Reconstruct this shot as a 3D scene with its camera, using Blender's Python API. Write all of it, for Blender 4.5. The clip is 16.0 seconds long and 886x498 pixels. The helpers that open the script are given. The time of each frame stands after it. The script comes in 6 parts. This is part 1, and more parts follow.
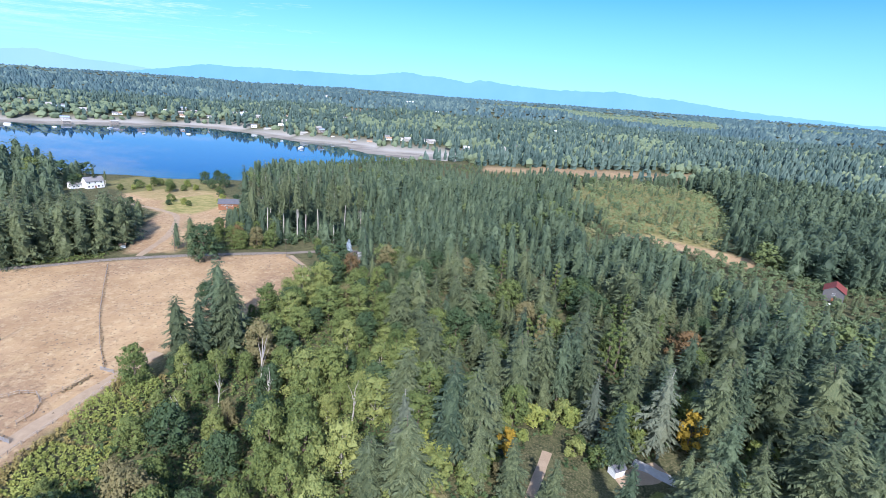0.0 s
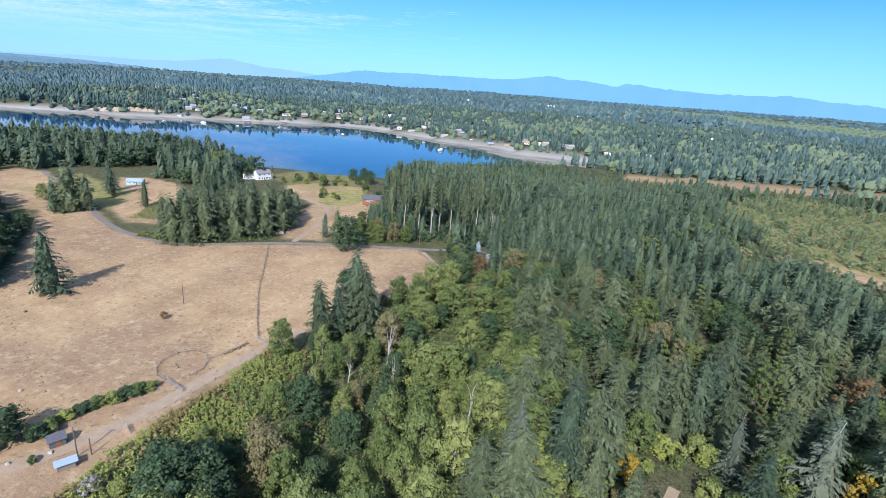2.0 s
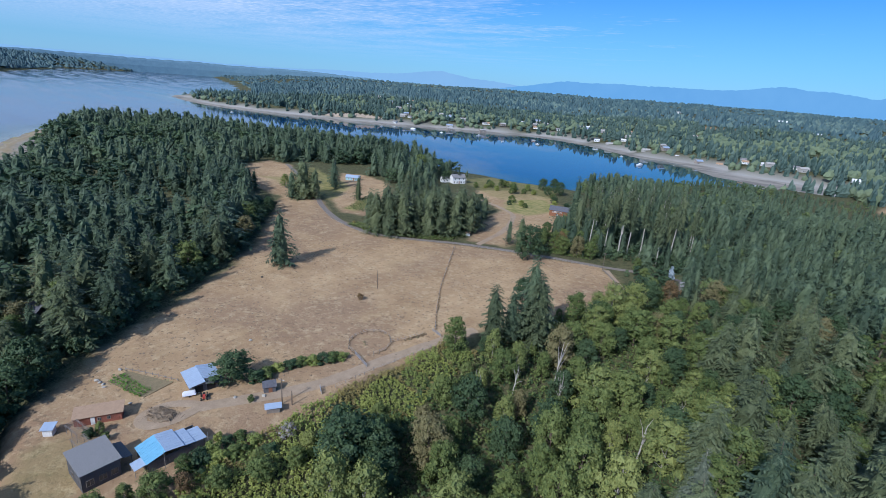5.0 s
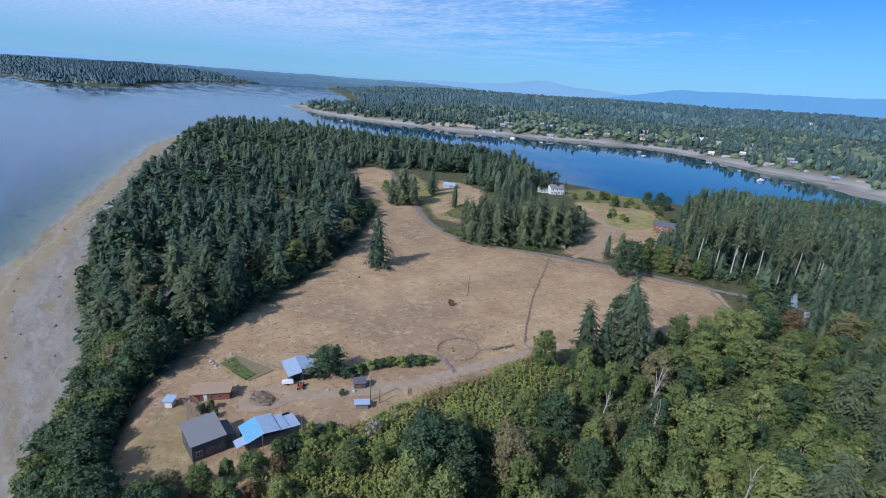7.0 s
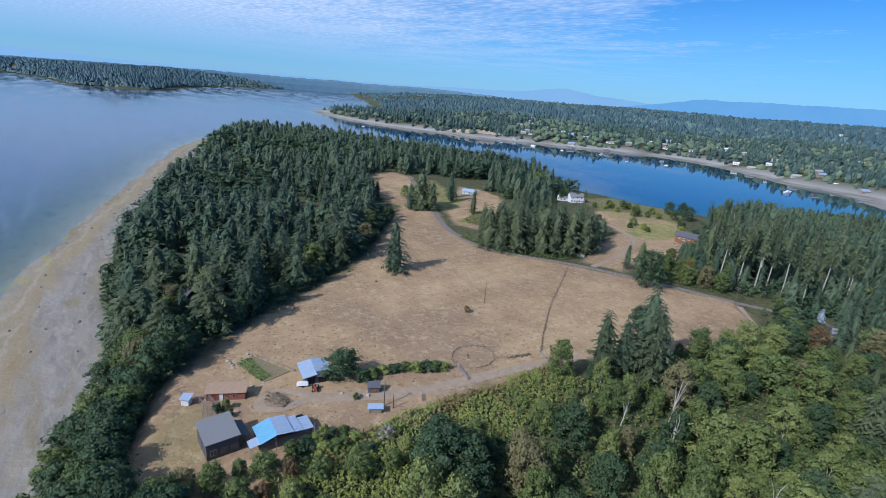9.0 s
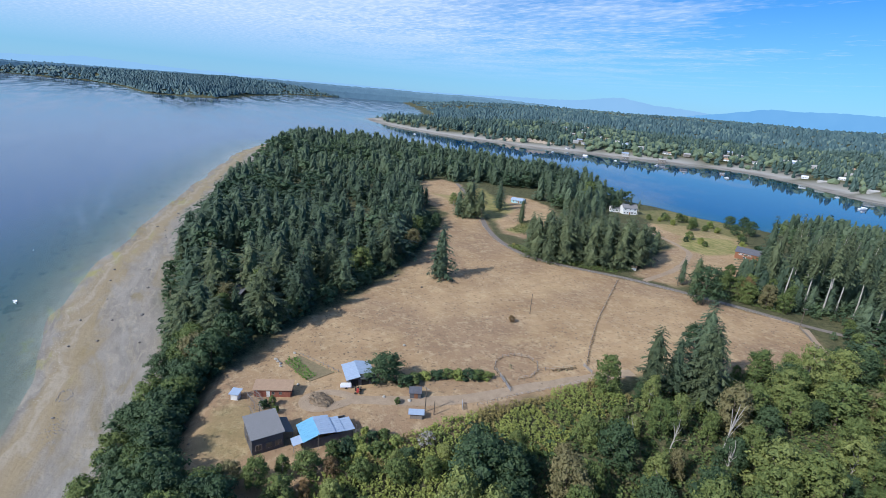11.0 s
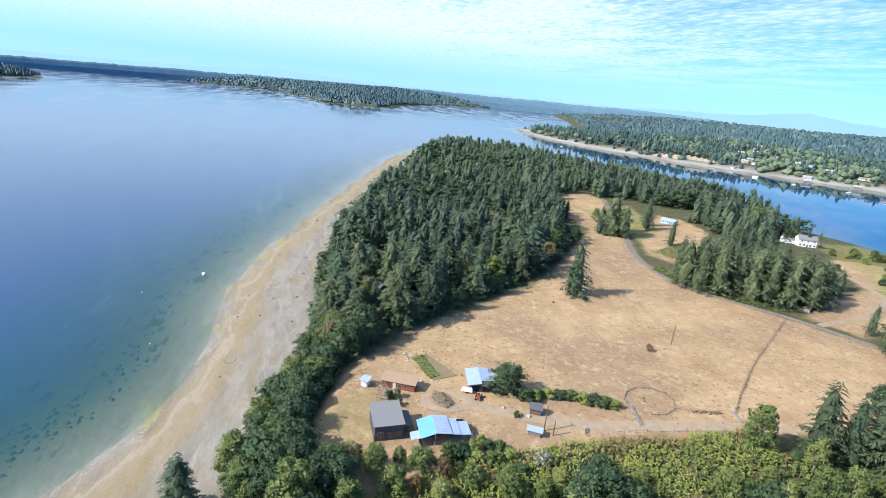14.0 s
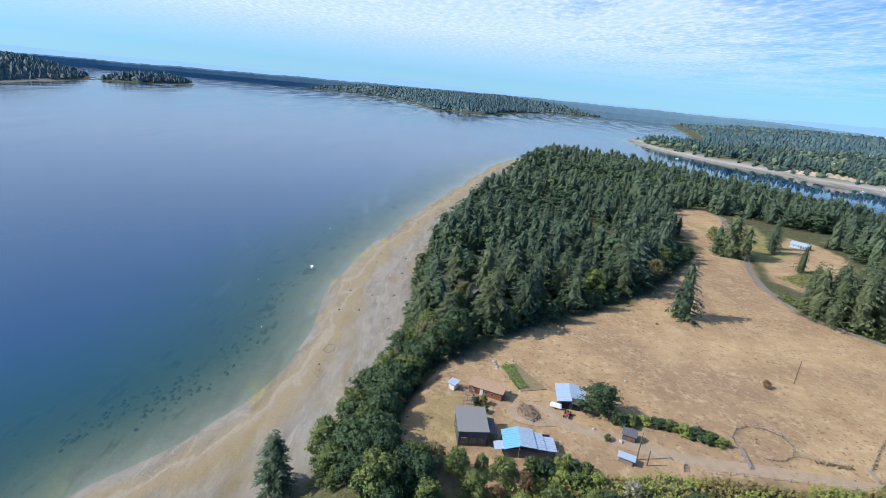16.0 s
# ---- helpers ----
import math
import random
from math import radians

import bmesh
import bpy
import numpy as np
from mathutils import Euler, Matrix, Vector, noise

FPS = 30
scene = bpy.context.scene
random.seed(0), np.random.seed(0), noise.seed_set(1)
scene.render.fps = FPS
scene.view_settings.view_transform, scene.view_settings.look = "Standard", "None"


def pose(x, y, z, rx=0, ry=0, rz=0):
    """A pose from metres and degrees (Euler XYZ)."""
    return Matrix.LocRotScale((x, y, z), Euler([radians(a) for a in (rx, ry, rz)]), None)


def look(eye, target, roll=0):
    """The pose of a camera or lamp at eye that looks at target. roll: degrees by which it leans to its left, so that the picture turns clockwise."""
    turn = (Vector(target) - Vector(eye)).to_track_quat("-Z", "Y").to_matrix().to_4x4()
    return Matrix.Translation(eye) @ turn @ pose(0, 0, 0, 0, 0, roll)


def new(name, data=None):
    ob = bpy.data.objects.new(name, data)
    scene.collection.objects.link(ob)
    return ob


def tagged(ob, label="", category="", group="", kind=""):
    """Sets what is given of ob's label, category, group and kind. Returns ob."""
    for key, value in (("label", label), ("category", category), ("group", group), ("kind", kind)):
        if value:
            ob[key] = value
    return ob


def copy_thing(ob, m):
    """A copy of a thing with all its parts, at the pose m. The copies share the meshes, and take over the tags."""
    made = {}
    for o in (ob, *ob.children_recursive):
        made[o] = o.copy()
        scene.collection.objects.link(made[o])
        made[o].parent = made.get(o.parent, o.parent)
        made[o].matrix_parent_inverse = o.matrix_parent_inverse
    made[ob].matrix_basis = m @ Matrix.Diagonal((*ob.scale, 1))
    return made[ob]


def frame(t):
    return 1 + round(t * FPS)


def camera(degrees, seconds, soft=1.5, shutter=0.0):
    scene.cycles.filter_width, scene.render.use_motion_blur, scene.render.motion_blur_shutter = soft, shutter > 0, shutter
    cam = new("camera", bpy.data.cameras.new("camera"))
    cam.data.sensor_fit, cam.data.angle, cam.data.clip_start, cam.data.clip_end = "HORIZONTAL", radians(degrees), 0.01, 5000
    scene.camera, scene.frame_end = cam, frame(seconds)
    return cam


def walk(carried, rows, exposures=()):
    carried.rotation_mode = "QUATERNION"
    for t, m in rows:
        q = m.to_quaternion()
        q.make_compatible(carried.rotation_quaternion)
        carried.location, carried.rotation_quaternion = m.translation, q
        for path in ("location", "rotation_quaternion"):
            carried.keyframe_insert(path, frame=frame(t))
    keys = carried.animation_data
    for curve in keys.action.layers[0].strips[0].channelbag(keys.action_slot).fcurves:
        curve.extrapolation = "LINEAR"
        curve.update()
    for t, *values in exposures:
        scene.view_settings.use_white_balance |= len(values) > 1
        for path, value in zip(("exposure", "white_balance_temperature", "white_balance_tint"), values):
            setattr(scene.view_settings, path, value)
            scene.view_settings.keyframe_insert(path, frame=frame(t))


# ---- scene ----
cam = camera(82.91, 16.0, soft=0.6)
# seconds, eye, yaw to the left of +y, pitch up, lean to the left
PATH = [
    (0, -0.00, -0.00, 100.00, 3.75, -17.13, 4.51),
    (0.5, -0.07, 0.12, 99.91, 6.14, -17.19, 4.55),
    (1, -0.13, 0.25, 99.81, 10.04, -17.44, 4.43),
    (1.5, -0.20, 0.37, 99.72, 14.29, -17.63, 4.47),
    (2, -0.26, 0.50, 99.63, 19.07, -17.84, 4.47),
    (2.5, -0.33, 0.63, 99.53, 22.98, -17.99, 4.50),
    (3, -0.39, 0.75, 99.44, 26.39, -18.07, 4.57),
    (3.5, -0.46, 0.87, 99.34, 29.26, -18.07, 4.59),
    (4, -0.52, 1.00, 99.25, 33.23, -18.21, 4.61),
    (4.5, -0.59, 1.12, 99.16, 37.01, -18.30, 4.68),
    (7, -0.92, 1.75, 98.69, 51.89, -18.14, 4.15),
    (7.5, -0.98, 1.88, 98.59, 52.98, -17.99, 4.44),
    (8, -1.05, 2.00, 98.50, 53.52, -17.80, 4.58),
    (10.5, -1.38, 2.62, 98.03, 57.18, -17.03, 4.92),
    (11, -1.44, 2.75, 97.94, 59.78, -17.11, 4.86),
    (11.5, -1.51, 2.87, 97.84, 62.60, -17.14, 5.07),
    (12, -1.57, 3.00, 97.75, 65.41, -17.16, 5.14),
    (12.5, -1.64, 3.13, 97.66, 67.67, -17.19, 5.10),
    (13, -1.71, 3.25, 97.56, 70.19, -17.20, 5.31),
    (13.5, -1.77, 3.37, 97.47, 72.71, -17.24, 5.37),
    (14, -1.84, 3.50, 97.38, 75.95, -17.32, 5.46),
    (14.5, -1.90, 3.62, 97.28, 79.07, -17.42, 5.59),
    (15, -1.97, 3.75, 97.19, 82.36, -17.52, 5.57),
    (15.5, -2.04, 3.87, 97.09, 85.54, -17.63, 5.79),
    (16, -2.10, 4.00, 97.00, 87.67, -17.60, 5.78),
]


def aim(x, y, z, yaw, pitch, roll):
    a, b = radians(yaw), radians(pitch)
    eye = Vector((x, y, z))
    return look(eye, eye + Vector((-math.sin(a) * math.cos(b), math.cos(a) * math.cos(b), math.sin(b))), roll)


EXPOSURE = [(0.0, 0.53, 5420, 20), (2.0, 0.27, 5460, 17), (3.5, -0.08, 5340, 15), (4.5, -0.25, 5220, 15), (7.0, -0.36, 5150, 17), (10.5, -0.22, 5330, 14), (12.0, 0.12, 5620, 13), (13.5, 0.5, 5820, 12), (15.0, 0.38, 5700, 12), (16.0, 0.08, 5720, 12)]
walk(cam, [(row[0], aim(*row[1:])) for row in PATH], EXPOSURE)

# ---- world, sun and air ----
SUN_UP, SUN_AZ = radians(38), radians(173)
SUN_WAY = Vector((math.sin(SUN_AZ) * math.cos(SUN_UP), math.cos(SUN_AZ) * math.cos(SUN_UP), math.sin(SUN_UP)))
world = bpy.data.worlds.new("sky")
scene.world = world
world.use_nodes = True
wt = world.node_tree
wt.nodes.clear()


def wn(kind, **values):
    n = wt.nodes.new(kind)
    for key, v in values.items():
        n.inputs[key].default_value = v
    return n


sky = wn("ShaderNodeTexSky")
sky.sky_type, sky.sun_disc, sky.sun_elevation, sky.sun_rotation = "NISHITA", False, SUN_UP, SUN_AZ
sky.air_density, sky.dust_density, sky.ozone_density = 1.0, 0.15, 3.0
where = wn("ShaderNodeTexCoord")
split = wn("ShaderNodeSeparateXYZ")
wt.links.new(where.outputs["Generated"], split.inputs[0])


def wmath(op, a, b=None, clamp=False):
    n = wt.nodes.new("ShaderNodeMath")
    n.operation, n.use_clamp = op, clamp
    for i, v in enumerate((a, b)):
        if v is None:
            continue
        if isinstance(v, (int, float)):
            n.inputs[i].default_value = v
        else:
            wt.links.new(v, n.inputs[i])
    return n.outputs[0]


# a thin sheet of cloud, flat overhead, thicker to the west
high = wmath("MAXIMUM", split.outputs[2], 0.03)
flat = wn("ShaderNodeCombineXYZ")
wt.links.new(wmath("DIVIDE", split.outputs[0], high), flat.inputs[0])
wt.links.new(wmath("MULTIPLY", wmath("DIVIDE", split.outputs[1], high), 1.8), flat.inputs[1])
big = wn("ShaderNodeTexNoise", Scale=0.42, Detail=5.0, Roughness=0.6, Distortion=0.3)
fine = wn("ShaderNodeTexNoise", Scale=3.2, Detail=4.0, Roughness=0.6)
wt.links.new(flat.outputs[0], big.inputs["Vector"])
wt.links.new(flat.outputs[0], fine.inputs["Vector"])
west = wmath("MULTIPLY_ADD", split.outputs[0], -0.42)
wt.nodes[-1].inputs[2].default_value = 0.02
south = wmath("MULTIPLY", wmath("SUBTRACT", split.outputs[1], 0.32), -0.4)
cover = wmath("ADD", wmath("ADD", big.outputs["Fac"], wmath("MULTIPLY", fine.outputs["Fac"], 0.26)), wmath("ADD", west, south))
puffs = wn("ShaderNodeTexNoise", Scale=5.5, Detail=3.0, Roughness=0.55, Distortion=0.25)
wt.links.new(flat.outputs[0], puffs.inputs["Vector"])
puff = wmath("MULTIPLY", wmath("SUBTRACT", puffs.outputs["Fac"], 0.42), 3.6, True)
cover = wmath("ADD", cover, wmath("MULTIPLY", puff, 0.1))
veil = wmath("MULTIPLY", wmath("MULTIPLY", wmath("SUBTRACT", cover, 0.69), 2.6, True), 0.86)
above = wmath("MULTIPLY", wmath("SUBTRACT", split.outputs[2], 0.028), 13.0, True)
low_air = wmath("MULTIPLY", wmath("SUBTRACT", 1.0, wmath("MULTIPLY", split.outputs[2], 5.0, True)), 0.55)
haze = wt.nodes.new("ShaderNodeMix")
haze.data_type = "RGBA"
haze.inputs["B"].default_value = (5.1, 7.8, 9.8, 1)
wt.links.new(low_air, haze.inputs["Factor"])
mix = wt.nodes.new("ShaderNodeMix")
mix.data_type = "RGBA"
wt.links.new(wmath("MULTIPLY", veil, above), mix.inputs["Factor"])
clear = wt.nodes.new("ShaderNodeMix")
clear.data_type, clear.blend_type = "RGBA", "MULTIPLY"
clear.inputs["Factor"].default_value = 1.0
wt.links.new(sky.outputs[0], clear.inputs["A"])
clear.inputs["B"].default_value = (0.38, 0.87, 1.25, 1)
wt.links.new(clear.outputs["Result"], haze.inputs["A"])
wt.links.new(haze.outputs["Result"], mix.inputs["A"])
cloud = wt.nodes.new("ShaderNodeMix")
cloud.data_type = "RGBA"
cloud.inputs["A"].default_value, cloud.inputs["B"].default_value = (6.9, 8.4, 9.9, 1), (9.4, 10.1, 10.8, 1)
wt.links.new(puff, cloud.inputs["Factor"])
wt.links.new(cloud.outputs["Result"], mix.inputs["B"])
lamp = wn("ShaderNodeBackground", Strength=0.095)
wt.links.new(mix.outputs["Result"], lamp.inputs[0])
wt.links.new(lamp.outputs[0], wn("ShaderNodeOutputWorld").inputs[0])

sun = new("sun", bpy.data.lights.new("sun", "SUN"))
sun.data.energy, sun.data.angle, sun.data.color = 5.0, radians(0.6), (1.0, 0.92, 0.78)
sun.matrix_world = look(SUN_WAY * 500, (0, 0, 0))


# ---- materials ----
def material(name, rough=0.8, metal=0.0, spec=0.3):
    m = bpy.data.materials.new(name)
    m.use_nodes = True
    b = m.node_tree.nodes["Principled BSDF"]
    b.inputs["Roughness"].default_value, b.inputs["Metallic"].default_value = rough, metal
    b.inputs["Specular IOR Level"].default_value = spec
    return m, m.node_tree, b


def put(tree, value, socket):
    if isinstance(value, bpy.types.NodeSocket):
        tree.links.new(value, socket)
    elif isinstance(value, tuple) and len(value) == 3:
        socket.default_value = (*value, 1)
    else:
        socket.default_value = value


def mixed(tree, factor, a, b, how="MIX"):
    n = tree.nodes.new("ShaderNodeMix")
    n.data_type, n.blend_type, n.clamp_factor = "RGBA", how, True
    for value, key in ((factor, "Factor"), (a, "A"), (b, "B")):
        put(tree, value, n.inputs[[i for i, s in enumerate(n.inputs) if s.name == key and s.enabled][0]])
    return n.outputs[[i for i, s in enumerate(n.outputs) if s.enabled][0]]


def calc(tree, op, a, b=0.0, c=0.0, clamp=False):
    n = tree.nodes.new("ShaderNodeMath")
    n.operation, n.use_clamp = op, clamp
    for value, socket in zip((a, b, c), n.inputs):
        put(tree, value, socket)
    return n.outputs[0]


def place(tree, scale=(1, 1, 1), turn=0.0, kind="Object"):
    c, m = tree.nodes.new("ShaderNodeTexCoord"), tree.nodes.new("ShaderNodeMapping")
    m.inputs["Scale"].default_value, m.inputs["Rotation"].default_value = scale, (0, 0, turn)
    tree.links.new(c.outputs[kind], m.inputs[0])
    return m.outputs[0]


def grain(tree, scale, detail=3.0, rough=0.6, at=None, warp=0.0):
    n = tree.nodes.new("ShaderNodeTexNoise")
    n.inputs["Scale"].default_value, n.inputs["Detail"].default_value = scale, detail
    n.inputs["Roughness"].default_value, n.inputs["Distortion"].default_value = rough, warp
    tree.links.new(at or place(tree), n.inputs["Vector"])
    return n.outputs["Fac"]


def steps(tree, value, low, high):
    n = tree.nodes.new("ShaderNodeMapRange")
    n.inputs["From Min"].default_value, n.inputs["From Max"].default_value = low, high
    tree.links.new(value, n.inputs["Value"])
    return n.outputs[0]


def relief(tree, b, height, strength=0.3, distance=0.1):
    n = tree.nodes.new("ShaderNodeBump")
    n.inputs["Strength"].default_value, n.inputs["Distance"].default_value = strength, distance
    tree.links.new(height, n.inputs["Height"])
    tree.links.new(n.outputs[0], b.inputs["Normal"])


def plain(name, light, dark, scale=2.0, rough=0.8, metal=0.0, bump=0.2, spec=0.3, stretch=(1, 1, 1)):
    """A surface of two close tones with grain and stains."""
    m, t, b = material(name, rough, metal, spec)
    at = place(t, stretch)
    a, c = grain(t, scale, 4, 0.65, at), grain(t, scale * 7, 2, 0.6, at)
    tone = calc(t, "MULTIPLY_ADD", c, 0.4, calc(t, "MULTIPLY", a, 0.6))
    put(t, mixed(t, steps(t, tone, 0.32, 0.68), dark, light), b.inputs["Base Color"])
    relief(t, b, tone, bump, 0.05)
    return m


def leaves(name, light, dark, sheer=0.25, odd=None, share=0.0, speckle=0.5):
    """Foliage: every clump of leaves a little different, every tree too."""
    m, t, b = material(name, 0.65, 0.0, 0.25)
    geo, ob = t.nodes.new("ShaderNodeNewGeometry"), t.nodes.new("ShaderNodeObjectInfo")
    tint = t.nodes.new("ShaderNodeAttribute")
    tint.attribute_name = "tint"
    tree_tone = calc(t, "FRACT", calc(t, "ADD", ob.outputs["Random"], tint.outputs["Fac"]))
    tone = calc(t, "MULTIPLY_ADD", geo.outputs["Random Per Island"], speckle, calc(t, "MULTIPLY", tree_tone, 1 - speckle))
    fleck = steps(t, grain(t, 4.0, 2, 0.7), 0.36, 0.64)
    tone = calc(t, "MULTIPLY", tone, calc(t, "MULTIPLY_ADD", fleck, 0.95, 0.5), clamp=True)
    colour = mixed(t, tone, dark, light)
    if odd:
        colour = mixed(t, calc(t, "MULTIPLY", calc(t, "GREATER_THAN", tree_tone, 1 - share), 0.75), colour, odd)
    put(t, colour, b.inputs["Base Color"])
    through_leaf = t.nodes.new("ShaderNodeBsdfTranslucent")
    put(t, mixed(t, 0.5, colour, (0.1, 0.18, 0.03)), through_leaf.inputs[0])
    both = t.nodes.new("ShaderNodeMixShader")
    both.inputs[0].default_value = sheer
    t.links.new(b.outputs[0], both.inputs[1])
    t.links.new(through_leaf.outputs[0], both.inputs[2])
    t.links.new(both.outputs[0], t.nodes["Material Output"].inputs[0])
    return m


FIR = leaves("fir_needles", (0.17, 0.195, 0.09), (0.038, 0.056, 0.03), 0.06)
FIR_DARK = leaves("spruce_needles", (0.125, 0.165, 0.088), (0.03, 0.052, 0.032), 0.06)
FIR_GREY = leaves("grey_spruce_needles", (0.185, 0.205, 0.135), (0.075, 0.092, 0.064), 0.08)
MAPLE = leaves("broad_leaves", (0.19, 0.22, 0.06), (0.05, 0.085, 0.026), 0.12, (0.2, 0.16, 0.08), 0.06)
LIME = leaves("yellow_green_leaves", (0.27, 0.285, 0.08), (0.1, 0.14, 0.042), 0.14)
GOLD = leaves("golden_leaves", (0.55, 0.37, 0.04), (0.32, 0.22, 0.03), 0.3)
RUST = leaves("rusty_leaves", (0.28, 0.17, 0.07), (0.15, 0.1, 0.05), 0.25)
DEEP = leaves("deep_green_leaves", (0.085, 0.125, 0.05), (0.028, 0.055, 0.025), 0.12)
SILVER = leaves("silver_leaves", (0.5, 0.56, 0.62), (0.3, 0.36, 0.42), 0.2)
# far foliage: air haze is put into these paler, bluer leaf colours
FAR_FIR = leaves("hazed_distant_needles", (0.115, 0.165, 0.13), (0.042, 0.077, 0.066), 0.06, speckle=0.15)
FAR_LEAF = leaves("hazed_distant_leaves", (0.2, 0.245, 0.135), (0.07, 0.11, 0.07), 0.1, speckle=0.15)
SCRUB_LEAF = leaves("scrub_leaves", (0.26, 0.3, 0.13), (0.1, 0.145, 0.07), 0.12, (0.3, 0.27, 0.13), 0.06, speckle=0.2)
TWIGS = leaves("bare_twigs", (0.34, 0.31, 0.27), (0.2, 0.18, 0.15), 0.0)
PLANTATION = leaves("plantation_needles", (0.125, 0.165, 0.088), (0.036, 0.06, 0.036), 0.06)
POINT_LEAF = leaves("point_leaves", (0.115, 0.16, 0.07), (0.036, 0.066, 0.034), 0.1, speckle=0.2)
MID_LEAF = leaves("woodland_leaves", (0.165, 0.2, 0.07), (0.05, 0.085, 0.034), 0.12, speckle=0.18)
# farthest foliage, its base colours shifted to blue to stand in for haze
HORIZON_FIR = leaves("hazed_horizon_needles", (0.085, 0.14, 0.14), (0.045, 0.085, 0.095), 0.0, speckle=0.1)
HORIZON_LEAF = leaves("hazed_horizon_leaves", (0.14, 0.195, 0.16), (0.075, 0.12, 0.115), 0.0, speckle=0.1)
# leaves darkened in colour to deepen the shade below the trees
SHADE_LEAF = leaves("shade_tinted_undergrowth", (0.09, 0.13, 0.045), (0.03, 0.055, 0.022), 0.1)
BRAMBLE = leaves("bramble_leaves", (0.36, 0.37, 0.085), (0.15, 0.2, 0.055), 0.2, (0.28, 0.2, 0.08), 0.08)
FENCE_WEED = leaves("dry_weeds", (0.22, 0.16, 0.09), (0.09, 0.065, 0.04), 0.1)
CROP = leaves("vegetable_leaves", (0.2, 0.32, 0.06), (0.08, 0.16, 0.03), 0.3)
BARK = plain("bark", (0.2, 0.16, 0.12), (0.08, 0.06, 0.045), 3, 0.9, bump=0.6, stretch=(1, 1, 0.2))
PALE_BARK = plain("pale_bark", (0.5, 0.47, 0.42), (0.3, 0.27, 0.23), 2, 0.9, bump=0.4, stretch=(1, 1, 0.3))


def ground_material():
    m, t, b = material("ground", 0.95, 0.0, 0.1)
    zone = t.nodes.new("ShaderNodeAttribute")
    zone.attribute_name = "zone"
    s = t.nodes.new("ShaderNodeSeparateColor")
    t.links.new(zone.outputs["Color"], s.inputs[0])
    # woodland floor with brush and grass
    brush = mixed(t, steps(t, grain(t, 0.35, 5), 0.35, 0.65), (0.04, 0.048, 0.022), (0.11, 0.11, 0.05))
    brush = mixed(t, steps(t, grain(t, 1.8, 3), 0.45, 0.7), brush, (0.17, 0.15, 0.08))
    # dry pasture: bleached tufts, bare earth, old drying rows
    dry = mixed(t, steps(t, grain(t, 0.05, 5, 0.6), 0.35, 0.65), (0.34, 0.222, 0.118), (0.48, 0.33, 0.178))
    dry = mixed(t, calc(t, "MULTIPLY", steps(t, grain(t, 0.018, 3, 0.5), 0.5, 0.62), 0.6), dry, (0.28, 0.185, 0.115))
    dry = mixed(t, calc(t, "MULTIPLY", steps(t, grain(t, 0.35, 6, 0.75), 0.5, 0.72), 0.8), dry, (0.58, 0.45, 0.265))
    dry = mixed(t, calc(t, "MULTIPLY", steps(t, grain(t, 0.8, 3, 0.5), 0.57, 0.7), 0.75), dry, (0.2, 0.14, 0.085))
    dry = mixed(t, calc(t, "MULTIPLY", steps(t, grain(t, 0.11, 4, 0.7), 0.54, 0.66), 0.4), dry, (0.5, 0.36, 0.19))
    rows = grain(t, 0.12, 3, 0.5, place(t, (3.2, 0.5, 1), radians(38)))
    dry = mixed(t, calc(t, "MULTIPLY", steps(t, rows, 0.5, 0.7), 0.3), dry, (0.3, 0.2, 0.125))
    lawn = mixed(t, steps(t, grain(t, 0.25, 5), 0.35, 0.65), (0.2, 0.2, 0.06), (0.38, 0.31, 0.13))
    # the beach: sand, shingle and weed in long bands
    along = place(t, (0.5, 1.6, 1), radians(-12))
    sand = mixed(t, steps(t, grain(t, 0.07, 6, 0.65, along, 0.6), 0.38, 0.66), (0.2, 0.178, 0.15), (0.31, 0.28, 0.238))
    swirl = steps(t, grain(t, 0.16, 5, 0.6, along, 1.6), 0.5, 0.68)
    sand = mixed(t, calc(t, "MULTIPLY", swirl, 0.55), sand, (0.42, 0.36, 0.27))
    weed = calc(t, "MULTIPLY", steps(t, grain(t, 0.05, 4, 0.6, along, 1.0), 0.52, 0.68), 0.75)
    sand = mixed(t, weed, sand, (0.215, 0.165, 0.075))
    tide = t.nodes.new("ShaderNodeNewGeometry")
    level = t.nodes.new("ShaderNodeSeparateXYZ")
    t.links.new(tide.outputs["Position"], level.inputs[0])
    line = calc(t, "MULTIPLY_ADD", grain(t, 0.09, 3, 0.6, along, 0.8), 1.6, level.outputs[2])
    drab = calc(t, "MULTIPLY", calc(t, "MULTIPLY", steps(t, line, 2.7, 1.9), steps(t, line, 0.95, 1.5)), calc(t, "MULTIPLY", zone.outputs["Alpha"], 0.9))
    sand = mixed(t, drab, sand, (0.3, 0.225, 0.115))
    algae = calc(t, "MULTIPLY", calc(t, "MULTIPLY", steps(t, line, 2.2, 1.6), steps(t, grain(t, 0.06, 4, 0.6, along, 0.6), 0.56, 0.66)), calc(t, "MULTIPLY", zone.outputs["Alpha"], 0.8))
    sand = mixed(t, algae, sand, (0.32, 0.29, 0.1))
    foam = calc(t, "MULTIPLY", steps(t, calc(t, "ABSOLUTE", calc(t, "SUBTRACT", line, 1.55)), 0.16, 0.0), 0.35)
    sand = mixed(t, foam, sand, (0.52, 0.47, 0.4))
    wash = calc(t, "MULTIPLY", calc(t, "PINGPONG", line, 0.55), 0.8)
    sand = mixed(t, wash, sand, (0.3, 0.26, 0.21))
    sand = mixed(t, calc(t, "MULTIPLY", steps(t, grain(t, 1.1, 4, 0.7), 0.62, 0.78), 0.5), sand, (0.5, 0.46, 0.4))
